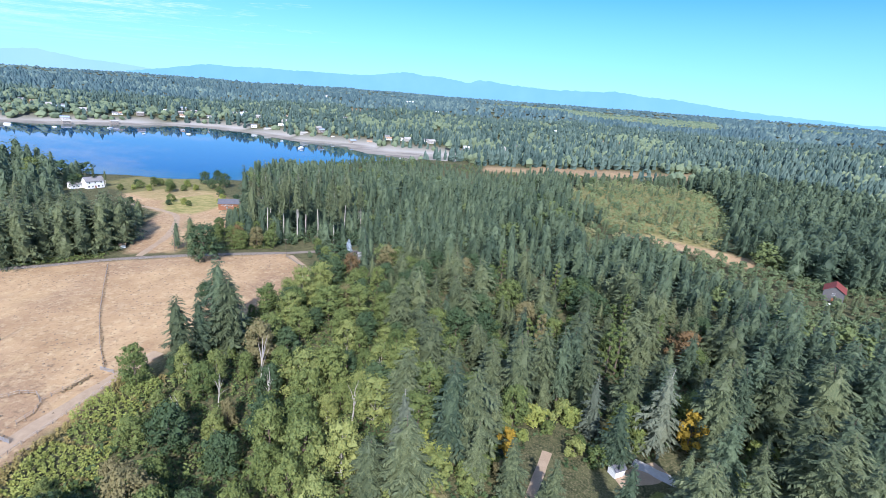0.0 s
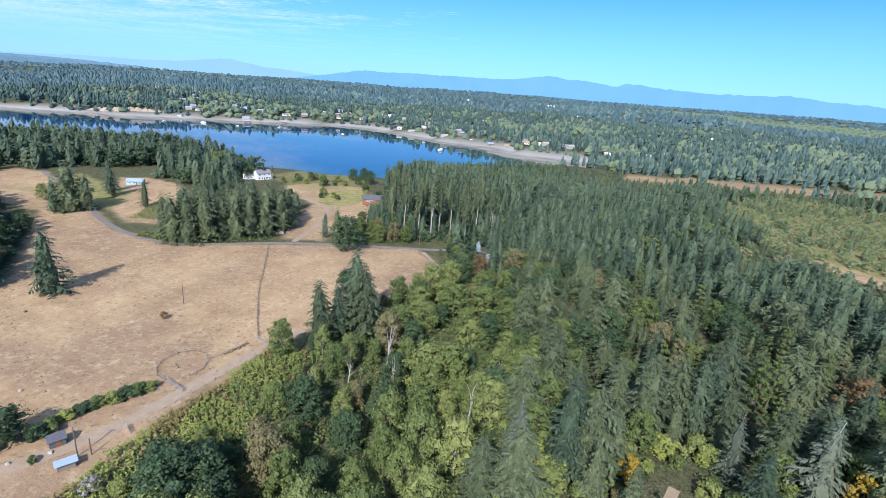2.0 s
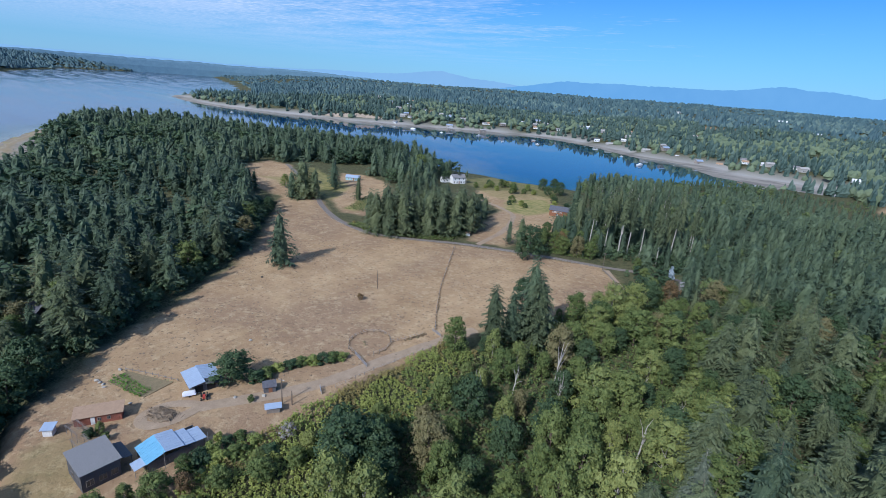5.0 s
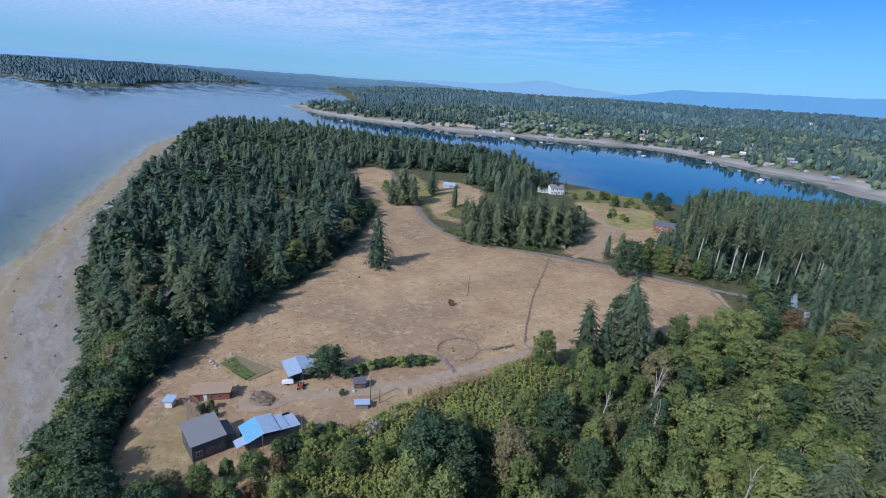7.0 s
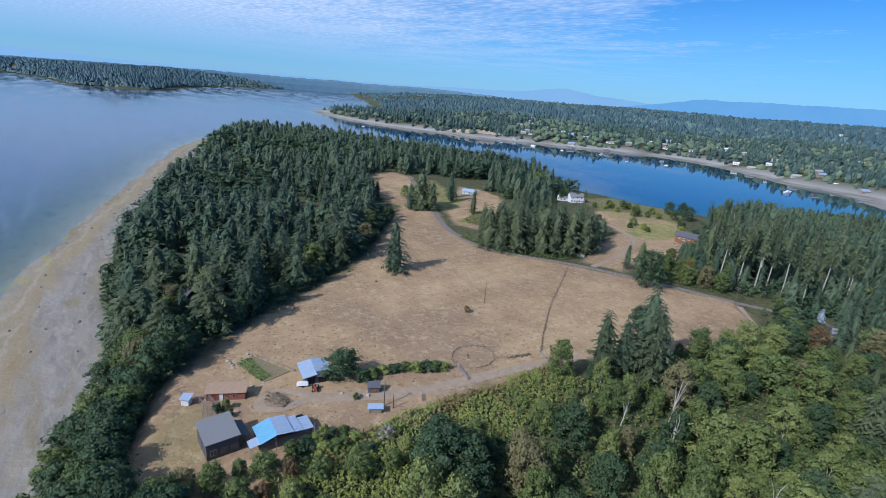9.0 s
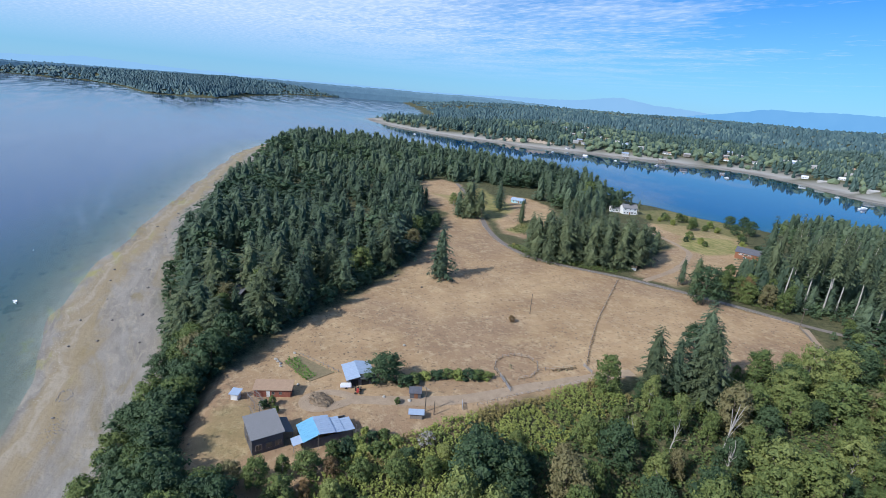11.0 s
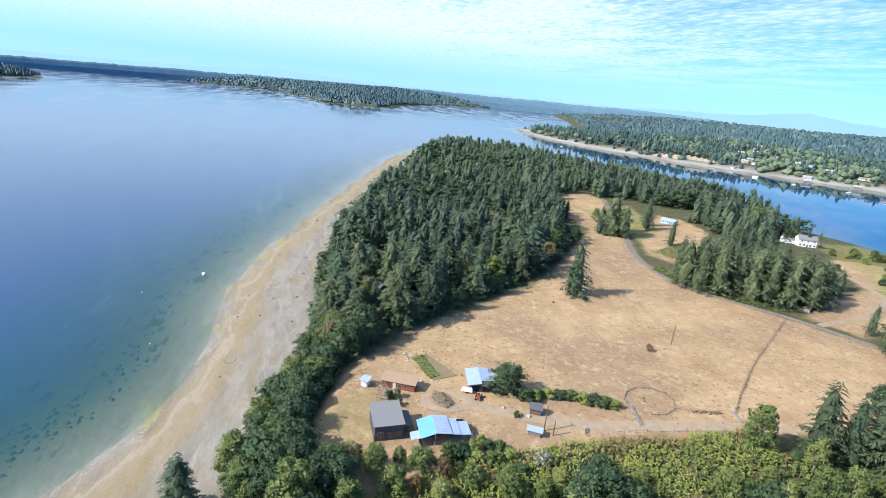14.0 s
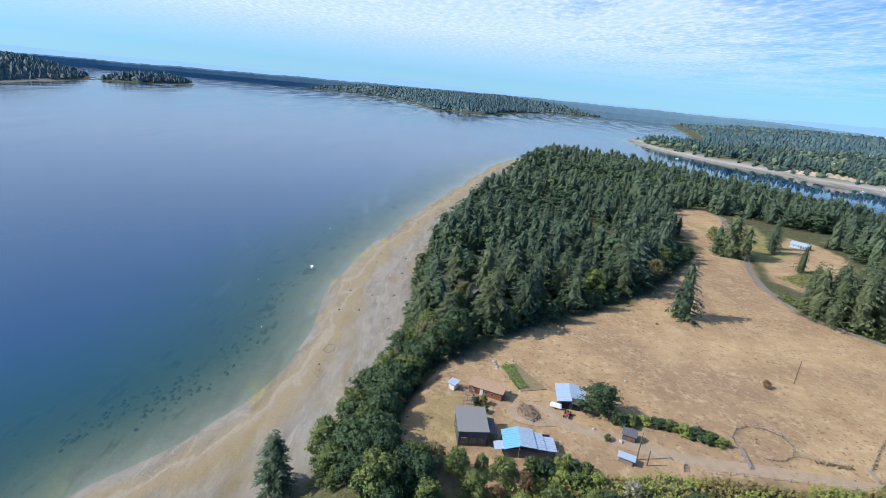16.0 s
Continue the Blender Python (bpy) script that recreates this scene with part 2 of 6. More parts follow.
    sand = mixed(t, steps(t, grain(t, 2.5, 2), 0.68, 0.8), sand, (0.16, 0.14, 0.12))
    inner = calc(t, "SUBTRACT", 1.0, zone.outputs["Alpha"])
    sand = mixed(t, calc(t, "MULTIPLY", inner, 0.7), sand, (0.46, 0.44, 0.4))
    mud = mixed(t, steps(t, grain(t, 0.03, 4, 0.6, along, 0.8), 0.4, 0.62), (0.17, 0.15, 0.125), (0.3, 0.27, 0.225))
    sand = mixed(t, calc(t, "MULTIPLY", calc(t, "MULTIPLY", inner, steps(t, line, 3.6, 2.2)), 0.85), sand, mud)
    c = mixed(t, s.outputs[0], brush, dry)
    c = mixed(t, s.outputs[2], c, lawn)
    c = mixed(t, s.outputs[1], c, sand)
    # the bed under the water: sand, then dark weed
    at = t.nodes.new("ShaderNodeNewGeometry")
    z = t.nodes.new("ShaderNodeSeparateXYZ")
    t.links.new(at.outputs["Position"], z.inputs[0])
    patches = steps(t, grain(t, 0.11, 5, 0.7, place(t, (0.6, 1.4, 1))), 0.56, 0.62)
    bed = mixed(t, calc(t, "MULTIPLY", patches, 0.8), (0.36, 0.33, 0.24), (0.05, 0.07, 0.045))
    c = mixed(t, steps(t, z.outputs[2], -0.25, -1.1), c, bed)
    put(t, c, b.inputs["Base Color"])
    relief(t, b, calc(t, "ADD", grain(t, 1.5, 5, 0.7), calc(t, "MULTIPLY", grain(t, 0.3, 3), 2.0)), 0.5, 0.35)
    return m


def water_material():
    m, t, b = material("sea_water", 0.08, 0.0, 0.5)
    depth = t.nodes.new("ShaderNodeAttribute")
    depth.attribute_name = "depth"
    murk = t.nodes.new("ShaderNodeBsdfDiffuse")
    silt = mixed(t, steps(t, depth.outputs["Fac"], 0.0, 1.2), (0.085, 0.14, 0.115), (0.013, 0.078, 0.09))
    beds = calc(t, "MULTIPLY", steps(t, grain(t, 0.035, 4, 0.6, place(t, (0.5, 1.5, 1), radians(12)), 0.6), 0.56, 0.66), calc(t, "MULTIPLY", steps(t, depth.outputs["Fac"], 0.9, 1.8), steps(t, depth.outputs["Fac"], 4.6, 2.6)))
    silt = mixed(t, calc(t, "MULTIPLY", beds, 0.7), silt, (0.015, 0.06, 0.075))
    # pale reflections of cloud, put into the diffuse colour as stretched streaks
    cloud_streak = calc(t, "MULTIPLY", steps(t, grain(t, 0.016, 4, 0.55, place(t, (0.5, 2.6, 1), radians(14)), 0.9), 0.6, 0.72), steps(t, depth.outputs["Fac"], 1.0, 2.2))
    silt = mixed(t, calc(t, "MULTIPLY", cloud_streak, 0.7), silt, (0.12, 0.2, 0.25))
    put(t, mixed(t, steps(t, depth.outputs["Fac"], 1.2, 4.8), silt, (0.012, 0.062, 0.155)), murk.inputs[0])
    clear = t.nodes.new("ShaderNodeBsdfTransparent")
    clear.inputs[0].default_value = (0.84, 0.94, 0.91, 1)
    body = t.nodes.new("ShaderNodeMixShader")
    put(t, calc(t, "SUBTRACT", 1.0, calc(t, "EXPONENT", calc(t, "MULTIPLY", depth.outputs["Fac"], -0.85))), body.inputs[0])
    t.links.new(clear.outputs[0], body.inputs[1])
    t.links.new(murk.outputs[0], body.inputs[2])
    shine = t.nodes.new("ShaderNodeBsdfGlossy")
    streak = grain(t, 0.012, 4, 0.6, place(t, (0.35, 2.2, 1), radians(8)), 0.8)
    still = t.nodes.new("ShaderNodeAttribute")
    still.attribute_name = "still"
    rough = calc(t, "MULTIPLY_ADD", still.outputs["Fac"], -0.9, 1.0)
    put(t, calc(t, "MULTIPLY", calc(t, "MULTIPLY_ADD", steps(t, streak, 0.4, 0.65), 0.16, 0.06), rough), shine.inputs["Roughness"])
    ripple = t.nodes.new("ShaderNodeBump")
    ripple.inputs["Distance"].default_value = 0.3
    put(t, calc(t, "MULTIPLY", rough, 0.12), ripple.inputs["Strength"])
    put(t, calc(t, "ADD", grain(t, 0.35, 3, 0.6), calc(t, "MULTIPLY", grain(t, 0.03, 3, 0.5, place(t, (0.5, 2, 1))), 3.0)), ripple.inputs["Height"])
    slant = t.nodes.new("ShaderNodeLayerWeight")
    slant.inputs["Blend"].default_value = 0.5
    for n in (shine, slant):
        t.links.new(ripple.outputs[0], n.inputs["Normal"])
    gloss = calc(t, "MULTIPLY_ADD", calc(t, "POWER", slant.outputs["Facing"], 5.0), 0.98, 0.02)
    whole = t.nodes.new("ShaderNodeMixShader")
    t.links.new(gloss, whole.inputs[0])
    t.links.new(body.outputs[0], whole.inputs[1])
    t.links.new(shine.outputs[0], whole.inputs[2])
    t.links.new(whole.outputs[0], t.nodes["Material Output"].inputs[0])
    return m


GROUND, WATER = ground_material(), water_material()
GRAVEL = plain("gravel", (0.44, 0.33, 0.22), (0.3, 0.22, 0.14), 0.4, 0.95, bump=0.5)
ASPHALT = plain("worn_asphalt", (0.27, 0.23, 0.19), (0.16, 0.135, 0.11), 0.8, 0.9)
CONCRETE = plain("concrete", (0.5, 0.48, 0.45), (0.36, 0.34, 0.31), 0.8, 0.85)
SHINGLE = plain("grey_shingles", (0.29, 0.28, 0.275), (0.18, 0.175, 0.17), 2.5, 0.9, stretch=(1, 3, 1))
BLUE_TIN = plain("blue_roof_sheet", (0.2, 0.45, 0.63), (0.16, 0.37, 0.53), 0.6, 0.45, 0.0, 0.05, 0.5)
PALE_TIN = plain("pale_blue_roof_sheet", (0.43, 0.51, 0.62), (0.34, 0.41, 0.52), 0.6, 0.4, 0.1, 0.05, 0.5)
TAN_ROOF = plain("tan_roofing", (0.44, 0.3, 0.19), (0.33, 0.22, 0.14), 1.2, 0.9)
DARK_WOOD = plain("weathered_dark_boards", (0.17, 0.165, 0.165), (0.085, 0.082, 0.085), 3, 0.9, stretch=(4, 4, 0.4))
RED_WOOD = plain("red_brown_boards", (0.36, 0.14, 0.09), (0.24, 0.09, 0.06), 3, 0.85, stretch=(4, 4, 0.4))
BROWN_WOOD = plain("brown_boards", (0.3, 0.14, 0.07), (0.2, 0.09, 0.05), 3, 0.85)
GREY_WOOD = plain("silvered_timber", (0.34, 0.3, 0.26), (0.2, 0.17, 0.14), 4, 0.9, stretch=(3, 3, 0.4))
WHITE_PAINT = plain("white_paint", (0.82, 0.82, 0.8), (0.7, 0.7, 0.68), 1.5, 0.6)
AQUA_PAINT = plain("aqua_paint", (0.4, 0.62, 0.64), (0.3, 0.5, 0.53), 1.5, 0.6)
MAROON = plain("maroon_roof_sheet", (0.26, 0.07, 0.055), (0.17, 0.045, 0.04), 1.2, 0.6)
RED_PAINT = plain("red_paint", (0.5, 0.07, 0.05), (0.35, 0.05, 0.04), 1.5, 0.5)
BLUE_PAINT = plain("blue_car_paint", (0.04, 0.1, 0.4), (0.03, 0.07, 0.3), 1.5, 0.3, 0.3)
SLATE = plain("dark_roof", (0.15, 0.15, 0.17), (0.08, 0.08, 0.09), 1.5, 0.8)
TARP = plain("white_tarpaulin", (0.85, 0.85, 0.85), (0.7, 0.7, 0.72), 1.0, 0.5)
STEEL = plain("galvanised_steel", (0.6, 0.6, 0.6), (0.45, 0.45, 0.46), 2, 0.45, 0.7)
RUBBER = plain("black_rubber", (0.03, 0.03, 0.03), (0.02, 0.02, 0.02), 3, 0.8)
GLASS = plain("window_glass", (0.05, 0.06, 0.07), (0.03, 0.04, 0.05), 1, 0.08, 0.0, 0.0, 0.8)
ROCK = plain("beach_rock", (0.3, 0.27, 0.24), (0.16, 0.145, 0.13), 1.5, 0.9, bump=0.6)
PALE_ROCK = plain("pale_rock", (0.5, 0.46, 0.39), (0.34, 0.31, 0.26), 2, 0.9)
BLUFF_EARTH = plain("bluff_earth", (0.46, 0.38, 0.29), (0.27, 0.21, 0.15), 0.12, 0.95, bump=0.8)
SOIL = plain("garden_soil", (0.3, 0.225, 0.125), (0.18, 0.15, 0.08), 0.8, 0.95)
STRAW = plain("heaped_brushwood", (0.3, 0.225, 0.145), (0.16, 0.12, 0.08), 1.6, 0.95, bump=0.8)
# forest ridge with the blue of distant haze mixed into its colour
RIDGE = plain("hazed_distant_forest", (0.16, 0.26, 0.32), (0.11, 0.19, 0.245), 0.02, 0.95, bump=0.6)


# an even blue emission stands in for sunlit haze over the mountains
def glowing_mountain_material(name, low, high):
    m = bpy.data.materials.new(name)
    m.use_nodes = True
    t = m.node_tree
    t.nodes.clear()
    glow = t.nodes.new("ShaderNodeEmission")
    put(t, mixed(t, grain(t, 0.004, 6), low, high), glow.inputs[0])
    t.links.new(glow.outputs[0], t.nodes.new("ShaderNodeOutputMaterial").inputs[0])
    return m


MOUNTAIN = glowing_mountain_material("glowing_far_mountains", (0.2, 0.46, 0.74), (0.28, 0.56, 0.82))
PALE_MOUNTAIN = glowing_mountain_material("glowing_hazy_mountains", (0.32, 0.56, 0.78), (0.38, 0.62, 0.82))


# ---- helpers for meshes ----
def mesh(name, verts, faces, mat, smooth=False, attrs=()):
    """A mesh from arrays; faces all of one size."""
    verts, faces = np.asarray(verts, np.float32), np.asarray(faces, np.int32)
    me = bpy.data.meshes.new(name)
    n, k = faces.shape
    me.vertices.add(len(verts))
    me.vertices.foreach_set("co", verts.ravel())
    me.loops.add(n * k)
    me.loops.foreach_set("vertex_index", faces.ravel())
    me.polygons.add(n)
    me.polygons.foreach_set("loop_start", np.arange(0, n * k, k, dtype=np.int32))
    me.polygons.foreach_set("loop_total", np.full(n, k, np.int32))
    me.polygons.foreach_set("use_smooth", np.full(n, smooth))
    for key, kind, values in attrs:
        a = me.attributes.new(key, kind, "POINT")
        a.data.foreach_set("color" if kind == "FLOAT_COLOR" else "value", np.asarray(values, np.float32).ravel())
    me.materials.append(mat)
    me.update(calc_edges=True)
    return me


def part(name, bm, mat, parent, label=""):
    """Links a bmesh as one mesh under a thing."""
    me = bpy.data.meshes.new(name)
    bm.to_mesh(me)
    bm.free()
    me.materials.append(mat)
    ob = new(name, me)
    ob.parent = parent
    return tagged(ob, label) if label else ob


def sd_line(p, line, closed=False):
    """Distance of points from a line of corners."""
    a = np.array(line, float)
    b = np.roll(a, -1, 0) if closed else a[1:]
    a = a if closed else a[:-1]
    best = np.full(len(p), 1e9)
    for s, e in zip(a, b):
        d = e - s
        k = np.clip(((p - s) @ d) / (d @ d), 0, 1)
        best = np.minimum(best, np.hypot(*(p - s - k[:, None] * d).T))
    return best


def inside(p, poly):
    a = np.array(poly, float)
    b = np.roll(a, -1, 0)
    hit = np.zeros(len(p), bool)
    for (x0, y0), (x1, y1) in zip(a, b):
        if y0 != y1:
            hit ^= ((p[:, 1] < y0) != (p[:, 1] < y1)) & (p[:, 0] < x0 + (p[:, 1] - y0) * (x1 - x0) / (y1 - y0))
    return hit


def sd_poly(p, poly):
    """Signed distance: positive inside."""
    d = sd_line(p, poly, True)
    return np.where(inside(p, poly), d, -d)


def wave(p, scale, seed):
    """Smooth value noise, 0 to 1."""
    g = np.random.RandomState(seed).rand(256, 256)
    q = p / scale + 1000
    i = np.floor(q).astype(int)
    f = q - i
    f = f * f * (3 - 2 * f)
    i0, i1 = i % 256, (i + 1) % 256
    return (g[i0[:, 0], i0[:, 1]] * (1 - f[:, 0]) + g[i1[:, 0], i0[:, 1]] * f[:, 0]) * (1 - f[:, 1]) + \
        (g[i0[:, 0], i1[:, 1]] * (1 - f[:, 0]) + g[i1[:, 0], i1[:, 1]] * f[:, 0]) * f[:, 1]


def smooth(v, a, b):
    k = np.clip((v - a) / (b - a), 0, 1)
    return k * k * (3 - 2 * k)


# ---- the lie of the land ----
COAST = [(7000, -1500), (1500, -330), (300, -140), (0, -100), (-96, -69), (-116, -55), (-134, -48), (-156, -41), (-182, -38), (-210, -38),
         (-237, -39), (-284, -32), (-345, -17), (-426, 6), (-554, 42), (-700, 86), (-768, 112), (-850, 160), (-880, 230), (-820, 310),
         (-705, 371), (-600, 405), (-510, 418), (-388, 426), (-281, 437), (-232, 452), (-225, 500), (-205, 620), (-170, 690),
         (-150, 722), (-158, 742), (-110, 760), (-120, 790), (-185, 800), (-222, 838), (-236, 884), (-285, 893), (-346, 890), (-430, 950)]
FAR_COAST = [(-555, 990), (-640, 960), (-682, 900), (-819, 790), (-900, 720), (-1010, 665), (-1110, 615), (-1309, 575), (-1450, 582),
             (-1640, 612), (-1650, 690), (-1700, 860), (-2100, 1080), (-2700, 1350), (-3600, 1700), (-5200, 2300), (-7000, 3300), (-7000, 9000), (9000, 9000), (9000, -1500)]
LAND = COAST + FAR_COAST
FIELD = [(-140, 8), (-159, 31), (-176, 51), (-192, 75), (-206, 97), (-243, 134), (-300, 176), (-323, 192), (-329, 214), (-300, 208), (-248, 186), (-214, 182),
         (-192, 194), (-171, 212), (-146, 226), (-122, 237), (-99, 247), (-92, 238), (-73, 219), (-80, 190), (-95, 145), (-101, 122), (-100, 92),
         (-100, 74), (-98, 58), (-95, 42), (-90, 28), (-92, 12), (-100, 2), (-119, 0)]
UPPER_CLEARING = [(-323, 188), (-330, 214), (-372, 236), (-420, 262), (-455, 258), (-440, 225), (-395, 200), (-360, 190)]
BLUE_YARD = [(-300, 218), (-262, 198), (-244, 206), (-268, 254), (-318, 290), (-345, 297), (-372, 285), (-350, 262), (-320, 246)]
HOUSE_YARD = [(-172, 220), (-152, 229), (-150, 270), (-152, 300), (-172, 345), (-205, 372), (-240, 372), (-258, 340), (-236, 316), (-205, 300), (-190, 262)]
GLADE = [(108, 360), (126, 370), (150, 350), (168, 336), (176, 314), (170, 300), (152, 318), (124, 340)]
MEADOWS = [(0, 610), (5, 668), (80, 690), (180, 705), (290, 722), (300, 668), (200, 636), (90, 618)]
FAR_FIELDS = [[(-420, 1480), (-330, 1500), (-340, 1640), (-440, 1610)]]
CLEARCUTS = [[(-60, 2250), (300, 2250), (900, 2050), (1050, 2500), (350, 2900), (-80, 2700)], [(1150, 2000), (1500, 1850), (1700, 2150), (1300, 2400)]]
RAVINE = [(-40, -90), (-62, -20), (-62, 60), (-56, 110), (-32, 150), (20, 190)]
POINT = [(92.5, 3300), (90.5, 2560), (87, 2500), (84, 2530), (82.6, 2900), (81, 3200), (79, 3700), (77.6, 4200), (71, 4700), (71, 5600), (112, 5600), (106, 4700), (100, 4400), (95, 4000)]
ISLET = [(122.8, 2480), (119, 2560), (115, 2800), (114.4, 2980), (117, 3050), (121, 2800)]
HEADLAND = [(122.8, 2760), (123.4, 2420), (126, 2150), (129.5, 1850), (140, 1500), (150, 1700), (140, 3000), (126, 3200)]


def polar(rows):
    """Places from bearings and distances."""
    return [(-math.sin(radians(b)) * d, math.cos(radians(b)) * d) for b, d in rows]


ISLANDS = [polar(POINT), polar(ISLET), polar(HEADLAND)]


def land_height(p):
    p = np.asarray(p, float)
    d, hump = sd_poly(p, LAND), 0.0
    for isle in ISLANDS:
        inland = sd_poly(p, isle)
        d = np.maximum(d, inland)
        hump = np.maximum(hump, 30 * smooth(inland, 15, 220))
    west = smooth(-p[:, 0] - p[:, 1] * 0.9, -60, 60) * smooth(p[:, 1], 420, 120)
    width = 9 + 29 * np.maximum(west, smooth(p[:, 1], 500, 620))
    width = width + 95 * np.exp(-((p[:, 0] + 90) / 110) ** 2 - ((p[:, 1] - 800) / 85) ** 2)
    d = d + (wave(p, 23, 3) - 0.5) * 5 * smooth(np.abs(d), 60, 2)
    shore = 3.6 * np.clip(d / width, 0, 1)
    up = 9.4 * smooth(d - width, 0, 20)
    far = np.hypot(p[:, 0], p[:, 1])
    roll = (wave(p, 700, 5) * 30 + wave(p, 260, 6) * 14) * smooth(d, 60, 500) * smooth(far, 450, 1400) + 34 * smooth(d, 150, 2600) * smooth(far, 500, 3000)
    near = (wave(p, 45, 7) - 0.5) * 2.2 * smooth(d, 60, 100) * smooth(sd_poly(p, FIELD), 5, -25)
    dip = -8.0 * np.exp(-(sd_line(p, RAVINE) / 26) ** 2) * smooth(d, 40, 75)
    bed = np.maximum(d * 0.055, -9)
    return np.where(d > 0, shore + up + roll + near + dip + hump, bed), d


def axis(lo, hi, step, end):
    """Even steps from lo to hi, widening outwards to end."""
    mid = np.arange(lo, hi + step, step)
    out, k, s = [], 0.0, step
    while k < end:
        s *= 1.09
        k += min(s, 90)
        out.append(k)
    out = np.array(out)
    return np.r_[(mid[0] - out)[::-1], mid, mid[-1] + out]


def grid(xs, ys):
    x, y = np.meshgrid(xs, ys)
    p = np.stack([x.ravel(), y.ravel()], 1)
    i = np.arange(len(xs) * len(ys)).reshape(len(ys), len(xs))
    f = np.stack([i[:-1, :-1], i[:-1, 1:], i[1:, 1:], i[1:, :-1]], -1).reshape(-1, 4)
    return p, f


gx, gy = axis(-420, 130, 2.4, 4450), axis(-90, 330, 2.4, 4500)
ground_xy, ground_faces = grid(gx, gy)
ground_z, shore_d = land_height(ground_xy)
wob = (wave(ground_xy, 6, 11) - 0.5) * 5 + (wave(ground_xy, 17, 12) - 0.5) * 5


def zone(poly, soft=2.5):
    return smooth(sd_poly(ground_xy, poly) + wob * 0.7, -soft, soft)


dry = np.maximum.reduce([zone(FIELD), zone(UPPER_CLEARING), zone(BLUE_YARD), zone(HOUSE_YARD), zone(GLADE), 0.8 * zone(MEADOWS)] + [zone(f, 20) * 0.8 for f in FAR_FIELDS])
lawn = np.maximum.reduce([zone([(-182, 300), (-200, 300), (-225, 335), (-205, 365), (-178, 345)]), zone([(-268, 205), (-256, 207), (-262, 240), (-284, 240)]),
                          zone([(-112, 4), (-128, 10), (-132, 20), (-116, 22), (-106, 14)]) * 0.35, zone([(-262, 345), (-225, 330), (-205, 372), (-222, 425), (-285, 425), (-300, 372)]) * 0.5, 0.7 * zone([(95, 380), (150, 345), (170, 340), (222, 450), (250, 560), (160, 610), (80, 520)]), zone([(-292, 212), (-335, 224), (-395, 246), (-402, 272), (-350, 264), (-318, 252)]) * 0.8, 0.6 * zone([(-360, 212), (-395, 214), (-372, 236), (-345, 226)])] + [zone(f, 40) * 0.5 for f in CLEARCUTS])
beach_width = 3.3
sandy = smooth(ground_z, beach_width + 0.9, beach_width - 0.2) * smooth(np.hypot(*ground_xy.T), 2400, 2000)
ground = new("ground", mesh("ground", np.c_[ground_xy, ground_z], ground_faces, GROUND, True,
                            [("zone", "FLOAT_COLOR", np.c_[dry, sandy, lawn, smooth(ground_xy[:, 1], 330, 200)])]))
tagged(ground, "dry pasture, sandy beach and brushy woodland ground", "ground", kind="structure")

wx, wy = axis(-420, 0, 6, 4500), axis(-160, 30, 6, 4500)
water_xy, water_faces = grid(wx, wy)
water_z, water_d = land_height(water_xy)
keep = (water_d[water_faces].min(1) < 6)
water = new("water", mesh("water", np.c_[water_xy, np.zeros(len(water_xy))], water_faces[keep], WATER, True,
                          [("depth", "FLOAT", np.maximum(-water_z, 0)),
                           ("still", "FLOAT", smooth(water_xy[:, 1], 380, 520) * smooth(water_xy[:, 0], -1250, -900))]))
tagged(water, "calm blue sea water, clear and teal over the shallows", "water", kind="structure")


def ground_at(x, y):
    return float(land_height([(x, y)])[0][0])


def strip(name, line, width, mat, label, lift=0.06, ends=0.0, wander=0.25):
    """A road laid on the ground along a line of corners."""
    pts, left = [], []
    line = [Vector(p) for p in line]
    for a, b in zip(line, line[1:]):
        n = max(2, int((b - a).length / 1.5))
        pts += [a.lerp(b, i / n) for i in range(n)]
    pts.append(line[-1])
    for _ in range(30):
        pts = [pts[0]] + [(a + b * 2 + c) / 4 for a, b, c in zip(pts, pts[1:], pts[2:])] + [pts[-1]]
    rows, across = [], 5
    for i, p in enumerate(pts):
        d = (pts[min(i + 1, len(pts) - 1)] - pts[max(i - 1, 0)]).normalized()
        n = Vector((-d.y, d.x))
        w = width * (1 + wander * (noise.noise((p.x * 0.13, p.y * 0.13, 3)) - 0.0))
        rows += [p + n * w * (k / (across - 1) - 0.5) for k in range(across)]
    xy = np.array([tuple(p) for p in rows])
    z = land_height(xy)[0] + lift + 0.05 * np.tile([-1.2, 0.3, 0.8, 0.3, -1.2], len(pts))
    f = [(i * across + k, i * across + k + 1, (i + 1) * across + k + 1, (i + 1) * across + k) for i in range(len(pts) - 1) for k in range(across - 1)]
    ob = new(name, mesh(name, np.c_[xy, z], f, mat, True))
    return tagged(ob, label, name.split("_")[-1], kind="structure")


ROAD = [(-430, 262), (-380, 244), (-335, 226), (-303, 209), (-275, 195), (-248, 186), (-230, 183), (-214, 184), (-192, 196), (-171, 213), (-146, 227), (-122, 238), (-98, 247), (-60, 262)]
strip("country_road", ROAD, 3.5, ASPHALT, "narrow worn grey asphalt country road past the pasture", 0.12, wander=0.05)
strip("field_edge_track", [(-96, 243), (-88, 234), (-76, 221)], 3.0, GRAVEL, "pale dirt track along the pasture corner", 0.1)
strip("farm_track", [(-99, 138), (-102, 124), (-104, 108), (-106, 91), (-107, 76), (-111, 64), (-116, 53), (-119, 46)], 4.2, GRAVEL, "pale dusty gravel farm track beside the hedge bank", 0.1)
strip("turning_track", [(-119, 46), (-116.5, 38), (-118, 31), (-123, 29), (-127, 33), (-127.5, 40), (-124, 46), (-119, 47)], 3.0, GRAVEL, "pale gravel turning circle between the sheds", 0.14)
